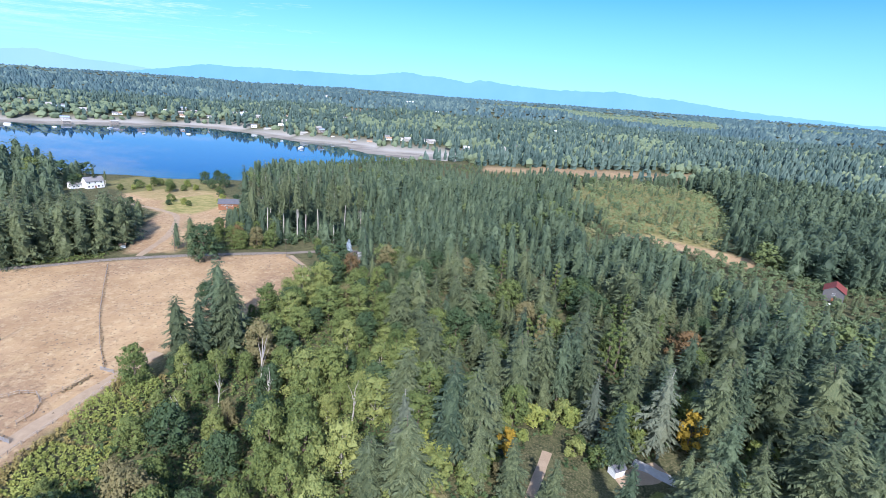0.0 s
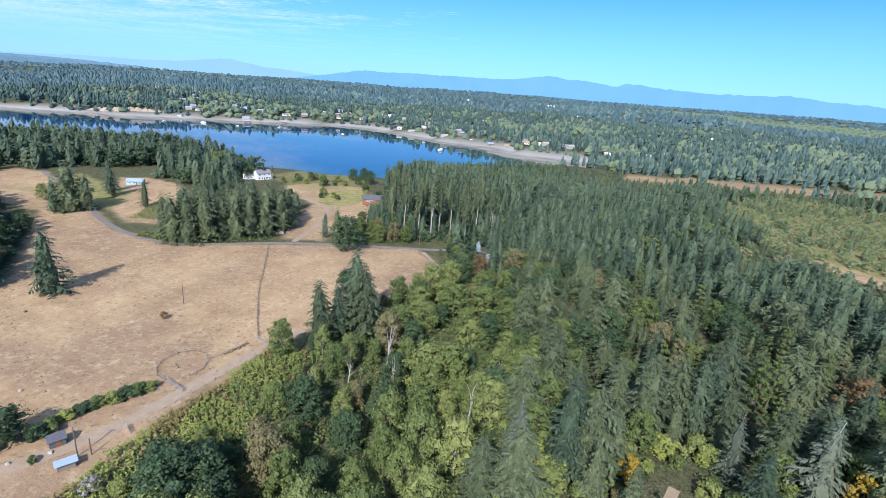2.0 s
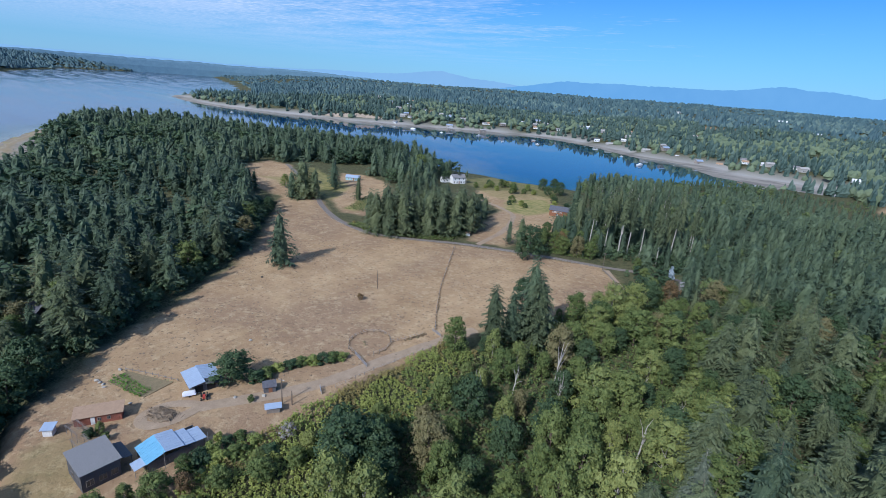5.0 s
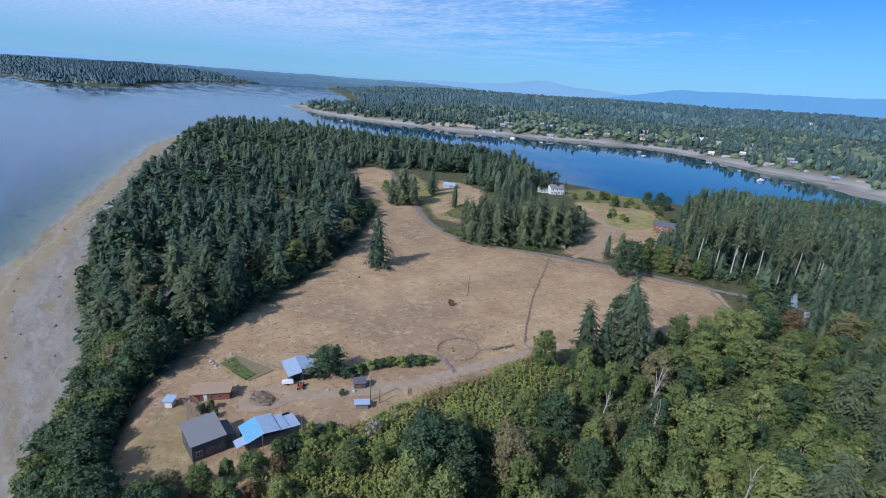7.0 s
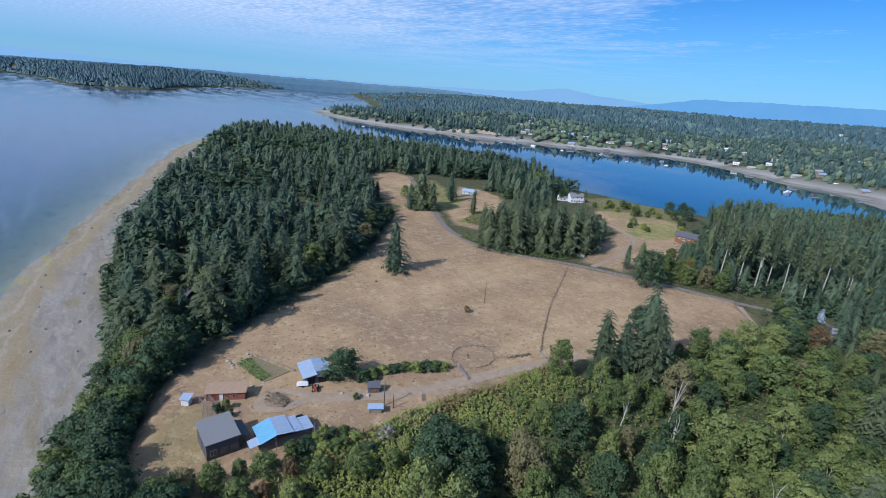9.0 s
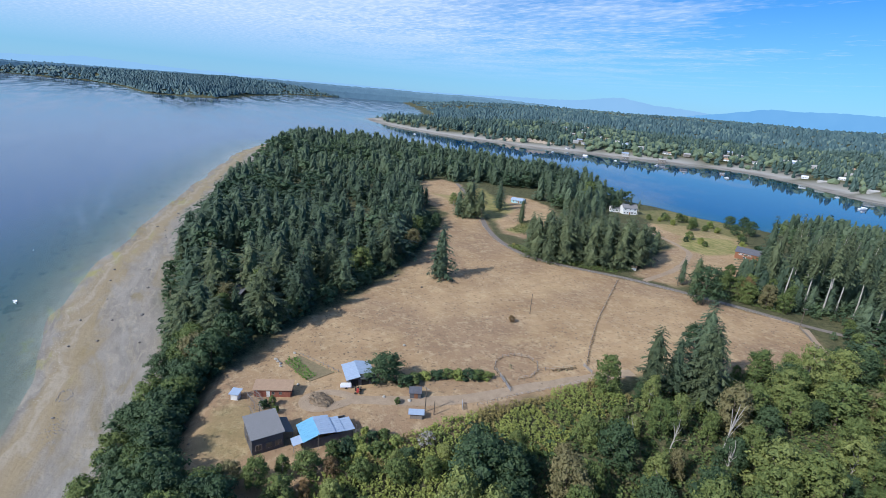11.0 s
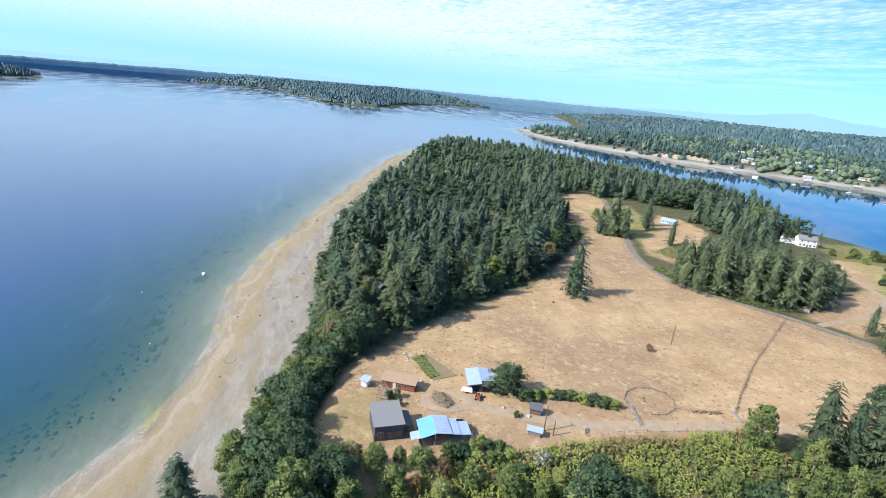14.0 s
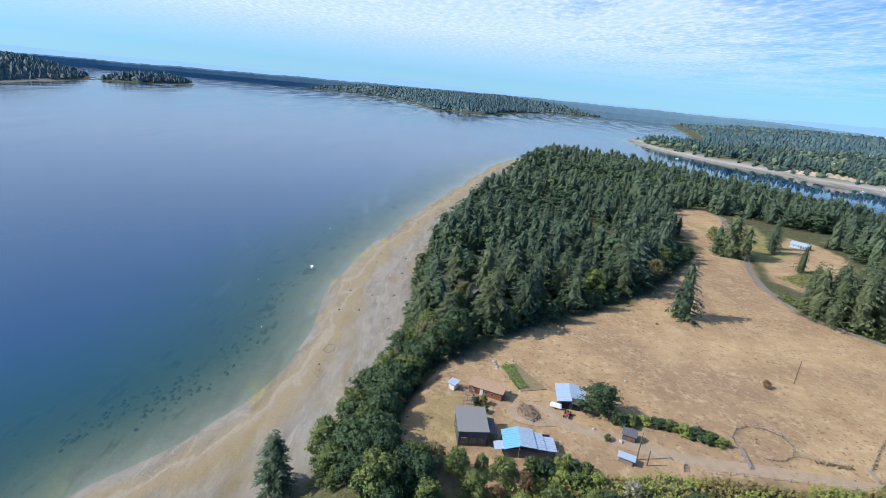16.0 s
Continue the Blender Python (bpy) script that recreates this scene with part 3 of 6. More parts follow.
strip("house_track", [(-163, 220), (-168, 250), (-178, 275), (-190, 296), (-215, 310), (-245, 318)], 3.4, GRAVEL, "pale gravel driveway to the white house", 0.12)


# ---- trees ----
def kites(base, way, long, broad, lift):
    """Leafy sprays as kites from their base along a way, each folded a little. Triangles."""
    way = way / np.linalg.norm(way, axis=1)[:, None]
    side = np.cross(way, lift)
    side /= np.linalg.norm(side, axis=1)[:, None] + 1e-6
    tip, mid = base + way * long, base + way * long * 0.45
    a, b = mid + side * broad, mid - side * broad
    v = np.stack([base, a, tip, b], 1).reshape(-1, 3)
    q = np.arange(len(base))[:, None] * 4
    return v, np.concatenate([q + [0, 1, 2], q + [0, 2, 3]])


def fir_crown(seed, height=24.0, wide=6.6, whorls=30, arms=7, sprays=8, low=0.08, ragged=0.24, blunt=0.62, fine=1.0):
    """Boughs of a fir in whorls, each a spine hung with many drooping sprays round a dense heart. Triangles."""
    r = np.random.RandomState(seed)
    lobe, skew = r.rand() * 6.28, r.uniform(0.05, 0.22)
    base, way, long, broad = [], [], [], []

    def reach_at(u):
        return wide * (1 - u) ** blunt * (0.62 + 0.38 * min(1, (u - low + 0.08) / 0.16))

    for w in range(whorls):
        u = min(max(low + (1 - low) * max(0, (w + r.uniform(-0.35, 0.35)) / whorls) ** 0.92, 0.03), 0.975)
        reach = reach_at(u) * (1 + 0.13 * math.sin(w * 1.7 + seed))
        spin, count = r.rand() * 6.28, max(4, int(round(arms * (1 - 0.35 * u))))
        for a in range(count):
            if r.rand() < 0.08:
                continue
            ang = spin + 6.283 * a / count + r.normal(0, 0.22)
            ln = max(0.5, reach * r.uniform(1 - ragged * 1.6, 1 + ragged * 0.9) * (1 + skew * math.cos(ang - lobe)))
            out, side = np.array([np.cos(ang), np.sin(ang), 0.0]), np.array([-np.sin(ang), np.cos(ang), 0.0])
            z, drop = u * height + r.normal(0, 0.25), r.uniform(0.12, 0.42)
            base.append([0, 0, z])
            way.append(out - [0, 0, drop * 0.7])
            long.append(ln)
            broad.append(0.035 * ln + 0.06)
            for k in range(sprays):
                f = 0.34 + 0.66 * (k + r.rand()) / sprays
                s = -1 if (k + a) % 2 else 1
                size = (ln * r.uniform(0.22, 0.42) + 0.35) * fine
                base.append(out * ln * f * 0.86 + [0, 0, z - drop * ln * f * f * 0.8])
                way.append(out * r.uniform(0.3, 0.9) + side * s * r.uniform(0.4, 1.0) - [0, 0, r.uniform(0.15, 0.75)])
                long.append(size)
                broad.append(size * (0.14 + 0.5 / sprays) * r.uniform(0.75, 1.2))
    base, way = np.array(base, float), np.array(way, float)
    long, broad = np.array(long)[:, None], np.array(broad)[:, None]
    v, f = kites(base, way, long, broad, np.array([0, 0, 1.0]) + r.normal(0, 0.3, base.shape))
    # the dense heart: a solid shell added inside the crown to block light
    k, rings = 7, 6
    heart = []
    for j in range(rings):
        u = low + (0.8 - low) * j / (rings - 1)
        for i in range(k):
            a, q = 6.283 * (i + 0.5 * (j % 2)) / k, reach_at(u) * r.uniform(0.34, 0.6)
            heart.append((math.cos(a) * q, math.sin(a) * q, u * height - 0.2 * q))
    heart.append((0, 0, height * 0.88))
    n = len(v)
    hf = []
    for j in range(rings - 1):
        for i in range(k):
            a, b, c, d = j * k + i, j * k + (i + 1) % k, (j + 1) * k + i, (j + 1) * k + (i + 1) % k
            hf += [(a, b, d), (a, d, c)]
    hf += [((rings - 1) * k + i, (rings - 1) * k + (i + 1) % k, rings * k) for i in range(k)]
    return np.concatenate([v, heart]), np.concatenate([f, np.array(hf) + n])


def fir_lump(seed, height=22.0, wide=6.0, k=5):
    """A far fir: one ragged cone of uneven tiers. Triangles."""
    r = np.random.RandomState(seed)
    levels = ((0.04, 0.75), (0.3, 1.0), (0.36, 0.62), (0.66, 0.6))
    v = [(math.cos(a) * q, math.sin(a) * q, height * (u + r.uniform(-0.04, 0.04))) for j, (u, s) in enumerate(levels)
         for a, q in [(6.283 * (i + 0.5 * (j % 2)) / k, wide * s * r.uniform(0.6, 1.2)) for i in range(k)]] + [(0, 0, height)]
    f = [t for j in range(len(levels) - 1) for i in range(k) for t in ((j * k + i, j * k + (i + 1) % k, (j + 1) * k + (i + 1) % k), (j * k + i, (j + 1) * k + (i + 1) % k, (j + 1) * k + i))]
    f += [((len(levels) - 1) * k + i, (len(levels) - 1) * k + (i + 1) % k, len(levels) * k) for i in range(k)]
    return np.array(v), np.array(f)


def leaf_crown(seed, height=14.0, wide=5.0, clumps=36, cards=56, size=0.27, base=0.12):
    """Boughs of small leaf cards heaped over an uneven dense heart, with dark hollows between. Quads."""
    r = np.random.RandomState(seed)
    quads, centres = [], []
    lobe = r.rand(3) * 6.28
    for c in range(clumps):
        u = (c + 0.5) / clumps
        k = u ** 0.8
        ang = c * 2.4 + r.normal(0, 0.35)
        bulge = 1 + 0.2 * math.sin(2 * ang + lobe[0]) + 0.14 * math.sin(3 * ang + 5 * k + lobe[1])
        spread = wide * (np.sin(np.pi * (0.16 + 0.8 * k)) ** 0.7) * bulge
        rad = spread * r.uniform(0.42, 0.78)
        mid = np.array([np.cos(ang) * rad, np.sin(ang) * rad, (base + (0.93 - base) * k) * height + r.normal(0, 0.03 * height)])
        ball = wide * r.uniform(0.26, 0.44)
        centres.append(mid)
        d = r.normal(size=(cards, 3))
        d[:, 2] = d[:, 2] * 0.9 + 0.3
        d += np.array([np.cos(ang), np.sin(ang), 0]) * 0.5
        d /= np.linalg.norm(d, axis=1)[:, None]
        far = 0.62 + 0.5 * r.rand(cards, 1)
        at = mid + d * ball * np.array([1.0, 1.0, 0.85]) * far
        nrm = d * 0.9 + r.normal(0, 0.42, (cards, 3)) + [0, 0, 0.25]
        nrm /= np.linalg.norm(nrm, axis=1)[:, None]
        t = np.cross(nrm, r.normal(size=(cards, 3)))
        t /= np.linalg.norm(t, axis=1)[:, None]
        b = np.cross(nrm, t)
        s = size * r.uniform(0.55, 1.5, (cards, 1))
        quads.append(np.stack([at - t * s, at - b * s * 0.7 - nrm * s * 0.2, at + t * s, at + b * s * 0.7 - nrm * s * 0.3], 1))
        # core faces added unseen inside the bough so light can't pass through
        h = ball * 0.66
        e = [mid + np.array(o) * h * r.uniform(0.8, 1.1) for o in ((1, 0, 0), (0, 1, 0), (-1, 0, 0), (0, -1, 0), (0, 0, 0.8), (0, 0, -0.8))]
        quads.append(np.array([(e[0], e[1], e[4], e[4]), (e[1], e[2], e[4], e[4]), (e[2], e[3], e[4], e[4]), (e[3], e[0], e[4], e[4])])[:, [0, 1, 2, 3]] + np.array([0, 0, 0, 1e-3])[None, :, None])
    v = np.concatenate(quads).reshape(-1, 3)
    top = np.percentile(v[:, 2], 99.5)
    v[:, 2] *= height / top
    return v, np.arange(len(v)).reshape(-1, 4), [c * (1, 1, height / top) for c in centres]


def trunk_mesh(seed, height, radius, lean=0.0, limbs=(), sides=7):
    """A tapered, slightly bent trunk and its limbs."""
    r = np.random.RandomState(seed)
    v, f = [], []

    def limb(points, r0, r1):
        n0 = len(v)
        for i, p in enumerate(points):
            k = i / (len(points) - 1)
            rad = r0 + (r1 - r0) * k
            for s in range(sides):
                a = 6.283 * s / sides
                v.append((p[0] + rad * math.cos(a), p[1] + rad * math.sin(a), p[2]))
        for i in range(len(points) - 1):
            for s in range(sides):
                f.append((n0 + i * sides + s, n0 + i * sides + (s + 1) % sides, n0 + (i + 1) * sides + (s + 1) % sides, n0 + (i + 1) * sides + s))

    bend = r.normal(0, 0.02 * height, (6, 2)) * np.linspace(0, 1, 6)[:, None]
    limb([(bend[i, 0], bend[i, 1], height * i / 5 - (0.6 if i == 0 else 0)) for i in range(6)], radius, radius * 0.12)
    for c in limbs:
        z0 = c[2] * 0.55
        limb([(0, 0, z0), (c[0] * 0.45, c[1] * 0.45, z0 + (c[2] - z0) * 0.6), tuple(c)], radius * 0.42, radius * 0.1)
    return np.array(v), np.array(f)


def tree_thing(name, crown, crown_faces, crown_mat, trunk, trunk_faces, bark, label, category="tree", group="trees of the near woods"):
    top = tagged(new(name), label, category, group)
    for key, vv, ff, mm in (("trunk", trunk, trunk_faces, bark), ("crown", crown, crown_faces, crown_mat)):
        ob = new(key, mesh(key, vv, ff, mm))
        ob.parent = top
    return top


def fir_tree(seed, mat, label, height=24.0, wide=6.2, low=0.1, bark=BARK, name="fir_tree", **more):
    v, f = fir_crown(seed, height, wide, low=low, **more)
    tv, tf = trunk_mesh(seed, height * 0.96, 0.014 * height)
    return tree_thing(name, v, f, mat, tv, tf, bark, label)


def leafy_tree(seed, mat, label, height=14.0, wide=5.0, bark=BARK, name="broadleaf_tree", **more):
    v, f, mids = leaf_crown(seed, height, wide, **more)
    tv, tf = trunk_mesh(seed, height * 0.8, 0.018 * height, limbs=mids[::4])
    return tree_thing(name, v, f, mat, tv, tf, bark, label)


TAKEN, USED, FAR_OFF = [], {}, {}


def plant(source, x, y, scale=1.0, fat=1.0, turn=None, sink=0.15, tilt=0.0):
    """Stands a tree on the ground: the master first, then copies of it."""
    if source.name in FAR_OFF and math.hypot(x, y) > 190:
        source = FAR_OFF[source.name]
    z = ground_at(x, y) - sink
    turn = random.uniform(0, 360) if turn is None else turn
    m = pose(x, y, z, tilt, 0, turn)
    if source.name in USED:
        ob = copy_thing(source, m)
    else:
        ob, USED[source.name] = source, True
        ob.matrix_basis = m
    ob.scale = (scale * fat, scale * fat, scale)
    return ob


FIR_LABEL = "tall green Douglas fir with drooping ragged boughs"
FIR_SHAPES = [dict(height=24, wide=(5.4, 6.2, 5.2, 6.4, 5.8)[i], low=(0.06, 0.1, 0.14, 0.04, 0.08)[i], blunt=(0.52, 0.42, 0.6, 0.48, 0.56)[i], ragged=(0.3, 0.36, 0.28, 0.34, 0.4)[i]) for i in range(5)]
FIRS = [fir_tree(i, FIR if i % 2 else FIR_DARK, FIR_LABEL, whorls=34, arms=8, sprays=14, fine=0.62, **FIR_SHAPES[i]) for i in range(5)]
# the same firs with fewer boughs, for those that stand farther off
FAR_OFF = {FIRS[i].name: fir_tree(i, FIR if i % 2 else FIR_DARK, FIR_LABEL, whorls=26, arms=7, sprays=9, fine=0.62, **FIR_SHAPES[i]) for i in range(5)}
THIN_FIRS = [fir_tree(20 + i, FIR, "slim young conifer crowded in the plantation", 17, 3.6, low=0.1, whorls=28, arms=7, sprays=10, fine=0.66, blunt=0.66) for i in range(3)]
GREY_FIRS = [fir_tree(30 + i, FIR_GREY, "grey-green spruce with open layered boughs", 22, 6.4, low=0.06, whorls=26, arms=8, sprays=14, fine=0.6, ragged=0.4, blunt=0.8, bark=PALE_BARK, name="spruce_tree") for i in range(2)]
MAPLES = [leafy_tree(40 + i, MAPLE, "rounded green broadleaf tree in the wooded gully", 13, (4.6, 5.2, 4.0, 5.0)[i]) for i in range(4)]
LIMES = [leafy_tree(50 + i, LIME, "yellow-green broadleaf tree with a lumpy crown", 13, (4.4, 5.2)[i], bark=PALE_BARK) for i in range(2)]
DEEPS = [leafy_tree(60 + i, DEEP, "dark green broadleaf tree with a dense round crown", 12, (4.8, 5.4)[i]) for i in range(2)]
GOLDS = [leafy_tree(70 + i, GOLD, "golden autumn tree among dark conifers", 10, 2.8, clumps=18) for i in range(1)]
RUSTS = [leafy_tree(75 + i, RUST, "rusty brown broadleaf tree turning in autumn", 12, 4.2, clumps=24) for i in range(1)]
POPLARS = [leafy_tree(80 + i, MAPLE, "narrow upright green poplar", 17, 2.1, clumps=26, base=0.06, name="poplar_tree") for i in range(1)]

def spread(poly, gap, seed, most=100000):
    """Even but random places in an outline, none nearer than the gap."""
    r = np.random.RandomState(seed)
    a = np.array(poly, float)
    lo, hi = a.min(0), a.max(0)
    n = ((hi - lo) / gap).astype(int) + 1
    gxy = np.stack(np.meshgrid(np.arange(n[0]), np.arange(n[1])), -1).reshape(-1, 2).astype(float)
    gxy[:, 0] += 0.5 * (gxy[:, 1] % 2)
    p = lo + (gxy + r.uniform(-0.42, 0.42, gxy.shape)) * gap
    p = p[inside(p, poly)]
    r.shuffle(p)
    return p[:most]


OPEN = [FIELD, UPPER_CLEARING, BLUE_YARD, HOUSE_YARD, GLADE, MEADOWS]
DRIVES = [(GLADE_TRACK := [(18, 96), (22, 108), (26, 116)], 4), ([(30, 95), (44, 104), (62, 112)], 7), (ROAD, 5)]


def wooded(p, room=2.5):
    """Keeps places on firm wooded land."""
    z, d = land_height(p)
    ok = (z > 3.4) & (d > 12)
    for poly in OPEN:
        ok &= sd_poly(p, poly) < -1.0
    for line, w in DRIVES:
        ok &= sd_line(p, line) > w
    for q in TAKEN:
        ok &= np.hypot(p[:, 0] - q[0], p[:, 1] - q[1]) > room
    return p[ok]


# trees that stand out, each at its place: x, y, height


def stand(source, rows, base):
    for x, y, h, *fat in rows:
        plant(source[len(TAKEN) % len(source)], x, y, h / base, fat[0] if fat else 1.0)
        TAKEN.append((x, y))


stand(FIRS, [(-83.4, 148.8, 33, 1.0), (-89.3, 134.2, 24, 0.9), (-86, 141, 22, 1.1), (-79, 147, 27, 1.1), (-84, 156, 24, 1.1), (-200, 118, 28, 1.3)], 24)
stand(MAPLES, [(-93.6, 119.5, 14), (-75.3, 122.3, 12), (-66.6, 142, 16), (-54.5, 176.8, 16, 1.2), (-44.1, 180.6, 16, 1.2), (-80.5, 99.4, 10), (-68.1, 88.8, 11),
               (-78.4, 174.6, 13), (-41.3, 136.8, 18, 1.1), (-60, 160, 14)], 13)
stand(LIMES, [(-83.1, 126.9, 12, 0.8), (-73.5, 127.1, 13, 0.7), (-54.6, 119.3, 11, 1.1), (-48.9, 133.9, 17, 1.1), (-27.3, 146.1, 16), (-74.1, 184.6, 12, 0.8), (-64, 108, 11)], 13)
stand(DEEPS, [(-81, 64, 14.5, 1.35), (-77.5, 70, 13, 1.3), (-124.6, 58.0, 9.2, 1.5), (-101, 172, 12)], 12)
stand(GREY_FIRS, [(-12.8, 102, 22, 0.8), (54, 120, 25), (36.3, 121.2, 20, 0.8)], 22)
stand(FIRS, [(-1.7, 105, 29, 1.1), (16.1, 129.6, 26), (29.5, 136.9, 26, 0.8), (66.4, 117.7, 27), (83.4, 133.2, 27, 1.1), (105, 154, 28, 1.1), (99, 127, 28, 1.2), (76, 126, 25)], 24)
stand(POPLARS, [(47.8, 154, 20), (52, 158, 19), (22, 165, 18), (27, 168, 19)], 17)
stand(GOLDS, [(13, 107.4, 9), (61.4, 118, 13, 1.0), (41, 119, 7)], 10)
stand(RUSTS, [(-57.6, 221.3, 12, 1.1), (78, 168, 14, 1.3), (-128, 250, 12, 1.0)], 12)


# woods close by, tree by tree
GULLY = [(-90, 128), (-88, 100), (-84, 70), (-78, 44), (-72, 22), (-74, 4), (-56, 4), (-30, 60), (-20, 100), (-12, 140), (-30, 205), (-66, 226), (-82, 180)]
for n, (x, y) in enumerate(wooded(spread(GULLY, 10.2, 1), 5.0)):
    src = (MAPLES, LIMES, DEEPS, MAPLES, MAPLES, LIMES, MAPLES, DEEPS)[n % 8]
    plant(src[n % len(src)], x, y, random.uniform(0.8, 1.3) * (0.5 if x < -73 else 1.0), random.uniform(0.78, 1.08))
NEAR_WOOD = [(-20, 88), (-18, 140), (-40, 205), (-60, 232), (-20, 250), (60, 225), (130, 190), (150, 130), (120, 84), (40, 84)]
for n, (x, y) in enumerate(wooded(spread(NEAR_WOOD, 9.4, 2), 4.5)):
    # dark-needled firs on the east side, their colour standing in for deep shade
    if x > 95:
        plant(FIRS[(0, 2, 4)[n % 3]], x, y, random.uniform(0.75, 1.1), random.uniform(1.1, 1.4))
    elif n % 3 == 2 and y > 112:
        plant((MAPLES + POPLARS + DEEPS)[n % 7], x, y, random.uniform(0.8, 1.25), 1.05)
    else:
        plant(FIRS[(1, 3, 1, 3, 2)[n % 5]] if n % 3 else THIN_FIRS[n % 3], x, y, random.uniform(0.62, 1.12), random.uniform(1.0, 1.35))
FRONT = [(-16, 90), (-14, 112), (12, 120), (32, 130), (64, 132), (100, 120), (110, 96), (80, 88), (30, 86)]
FRONT_SHRUBS = [leafy_tree(95 + i, (LIME, BRAMBLE, MAPLE)[i], "bright leafy shrub at the edge of the wood", 5, 2.8, clumps=18, cards=44, size=0.28, base=0.04, name="shrub") for i in range(3)]
for n, (x, y) in enumerate(wooded(spread(FRONT, 6.0, 8), 2.0)):
    plant(FRONT_SHRUBS[n % 3], x, y, random.uniform(0.6, 1.3), random.uniform(0.9, 1.2))
WEST_EDGE = [(-160, 20), (-180, 45), (-196, 68), (-212, 92), (-240, 118), (-248, 108), (-224, 80), (-216, 40), (-212, 8), (-180, 6), (-164, 8)]
for n, (x, y) in enumerate(wooded(spread(WEST_EDGE, 9.2, 3), 3)):
    plant(FIRS[n % 5] if n % 5 else MAPLES[n % 4], x, y, random.uniform(0.55, 1.1), random.uniform(1.15, 1.45))
SHRUBS = [leafy_tree(90 + i, (DEEP, MAPLE, BRAMBLE)[i], "leafy green thicket shrub", 5, 2.7, clumps=18, cards=46, size=0.27, base=0.05, name="shrub") for i in range(3)]
BLUFF = [(-84, 2), (-100, -18), (-125, -16), (-146, -10), (-165, -2), (-186, 6), (-160, 16), (-142, 5), (-120, -3), (-104, 0), (-88, 14)]
for n, (x, y) in enumerate(wooded(spread(BLUFF, 5.2, 4), 2)):
    plant((DEEPS + MAPLES[:1])[n % 3] if n % 4 else SHRUBS[n % 2], x, y, random.uniform(0.7, 1.0), random.uniform(1.05, 1.35))
stand(FIRS[1::2], [(-213, 187, 27, 1.15), (-206, 191, 29, 1.15), (-200, 196, 29, 1.15), (-216, 197, 29, 1.15), (-208, 203, 30, 1.15), (-222, 204, 28, 1.15), (-226, 194, 24, 1.15), (-214, 211, 29, 1.15), (-199, 206, 27, 1.15)], 24)
stand(FIRS[1::2], [(-192, 209, 28, 1.15), (-187, 215, 29, 1.15), (-182, 222, 29, 1.15), (-179, 231, 26, 1.15), (-190, 221, 30, 1.15), (-186, 232, 29, 1.15), (-197, 217, 29, 1.15), (-192, 237, 28, 1.15), (-199, 229, 29, 1.15), (-181, 240, 24, 1.15), (-188, 245, 26, 1.15)], 24)
stand(FIRS, [(-306, 199, 31, 1.5), (-315, 205, 28, 1.4), (-310, 193, 22, 1.3), (-300, 205, 24, 1.3), (-343, 182.5, 16, 1.4), (-281, 229, 19, 0.8), (-322, 238, 24), (-334, 246, 25), (-270, 9, 19, 0.7), (-153, 236, 16, 1.1), (-147, 239, 19)], 24)
stand(DEEPS, [(-131, 222.5, 19, 0.95), (-281.6, 159, 11), (-277.8, 147, 11), (-295.6, 144, 11), (-330, 152, 11), (-301, 345.6, 11), (-229, 398, 11, 1.0), (-221, 404, 12, 1.0), (-209, 392, 12, 1.0), (-214, 382, 9)], 12)
stand(MAPLES, [(-137, 244, 11), (-130, 248, 12), (-124, 246, 11), (-117, 250, 12), (-110, 252, 11), (-120, 258, 13), (-130, 258, 12), (-140, 252, 11), (-112, 262, 12), (-84, 252, 8), (-76, 240, 8), (-68, 230, 8), (-62, 218, 9), (-144, 262, 12), (-136, 268, 13)], 13)
stand(LIMES, [(-322.7, 335.6, 23, 1.0), (-340, 206, 11, 0.9)], 13)
stand(MAPLES, [(-268, 138, 13, 1.4), (-258, 130, 11, 1.3), (-244, 124, 12, 1.3), (-302, 352, 10, 1.1), (-256, 372, 8, 1.3), (-246, 376, 7, 1.3), (-236, 364, 6, 1.3), (-233, 356, 9, 1.2)], 13)
stand(MAPLES, [(-93, -3, 9, 1.3), (-97, 6, 8.5, 1.3), (-97.5, 16, 7.5, 1.3), (-96.5, 27, 7, 1.3)], 13)
stand(DEEPS, [(-104, -3, 11, 1.3), (-114, -3, 12, 1.2), (-124, -2, 12, 1.2), (-134, 0, 12, 1.2), (-143, 5, 12, 1.2), (-151, 12, 13, 1.2), (-159, 18, 14, 1.1), (-101, 38.5, 3.2, 1.4)], 12)
stand(MAPLES, [(-99.5, 34, 5, 1.3), (-100, 11, 6, 1.3), (-91, 38, 6, 1.4), (-88, 46, 6.5, 1.4), (-86, 54, 6, 1.4), (-92, 20, 7, 1.3), (-86, 10, 8, 1.3), (-80, 34, 8, 1.2)], 13)
stand(LIMES, [(-98.6, 22, 5.5, 1.1), (-88, 30, 6, 1.3), (-93, 48, 3.6, 1.5), (-90, 60, 4, 1.5), (-87, 80, 5, 1.4)], 13)
stand(FIRS, [(-98, -25.5, 17.5, 1.3)], 24)
stand(LIMES, [(-124.6, 24.8, 3.2, 1.2)], 13)
stand(RUSTS, [(-94, 32, 6, 1.0), (-91, 25, 5, 1.0)], 12)
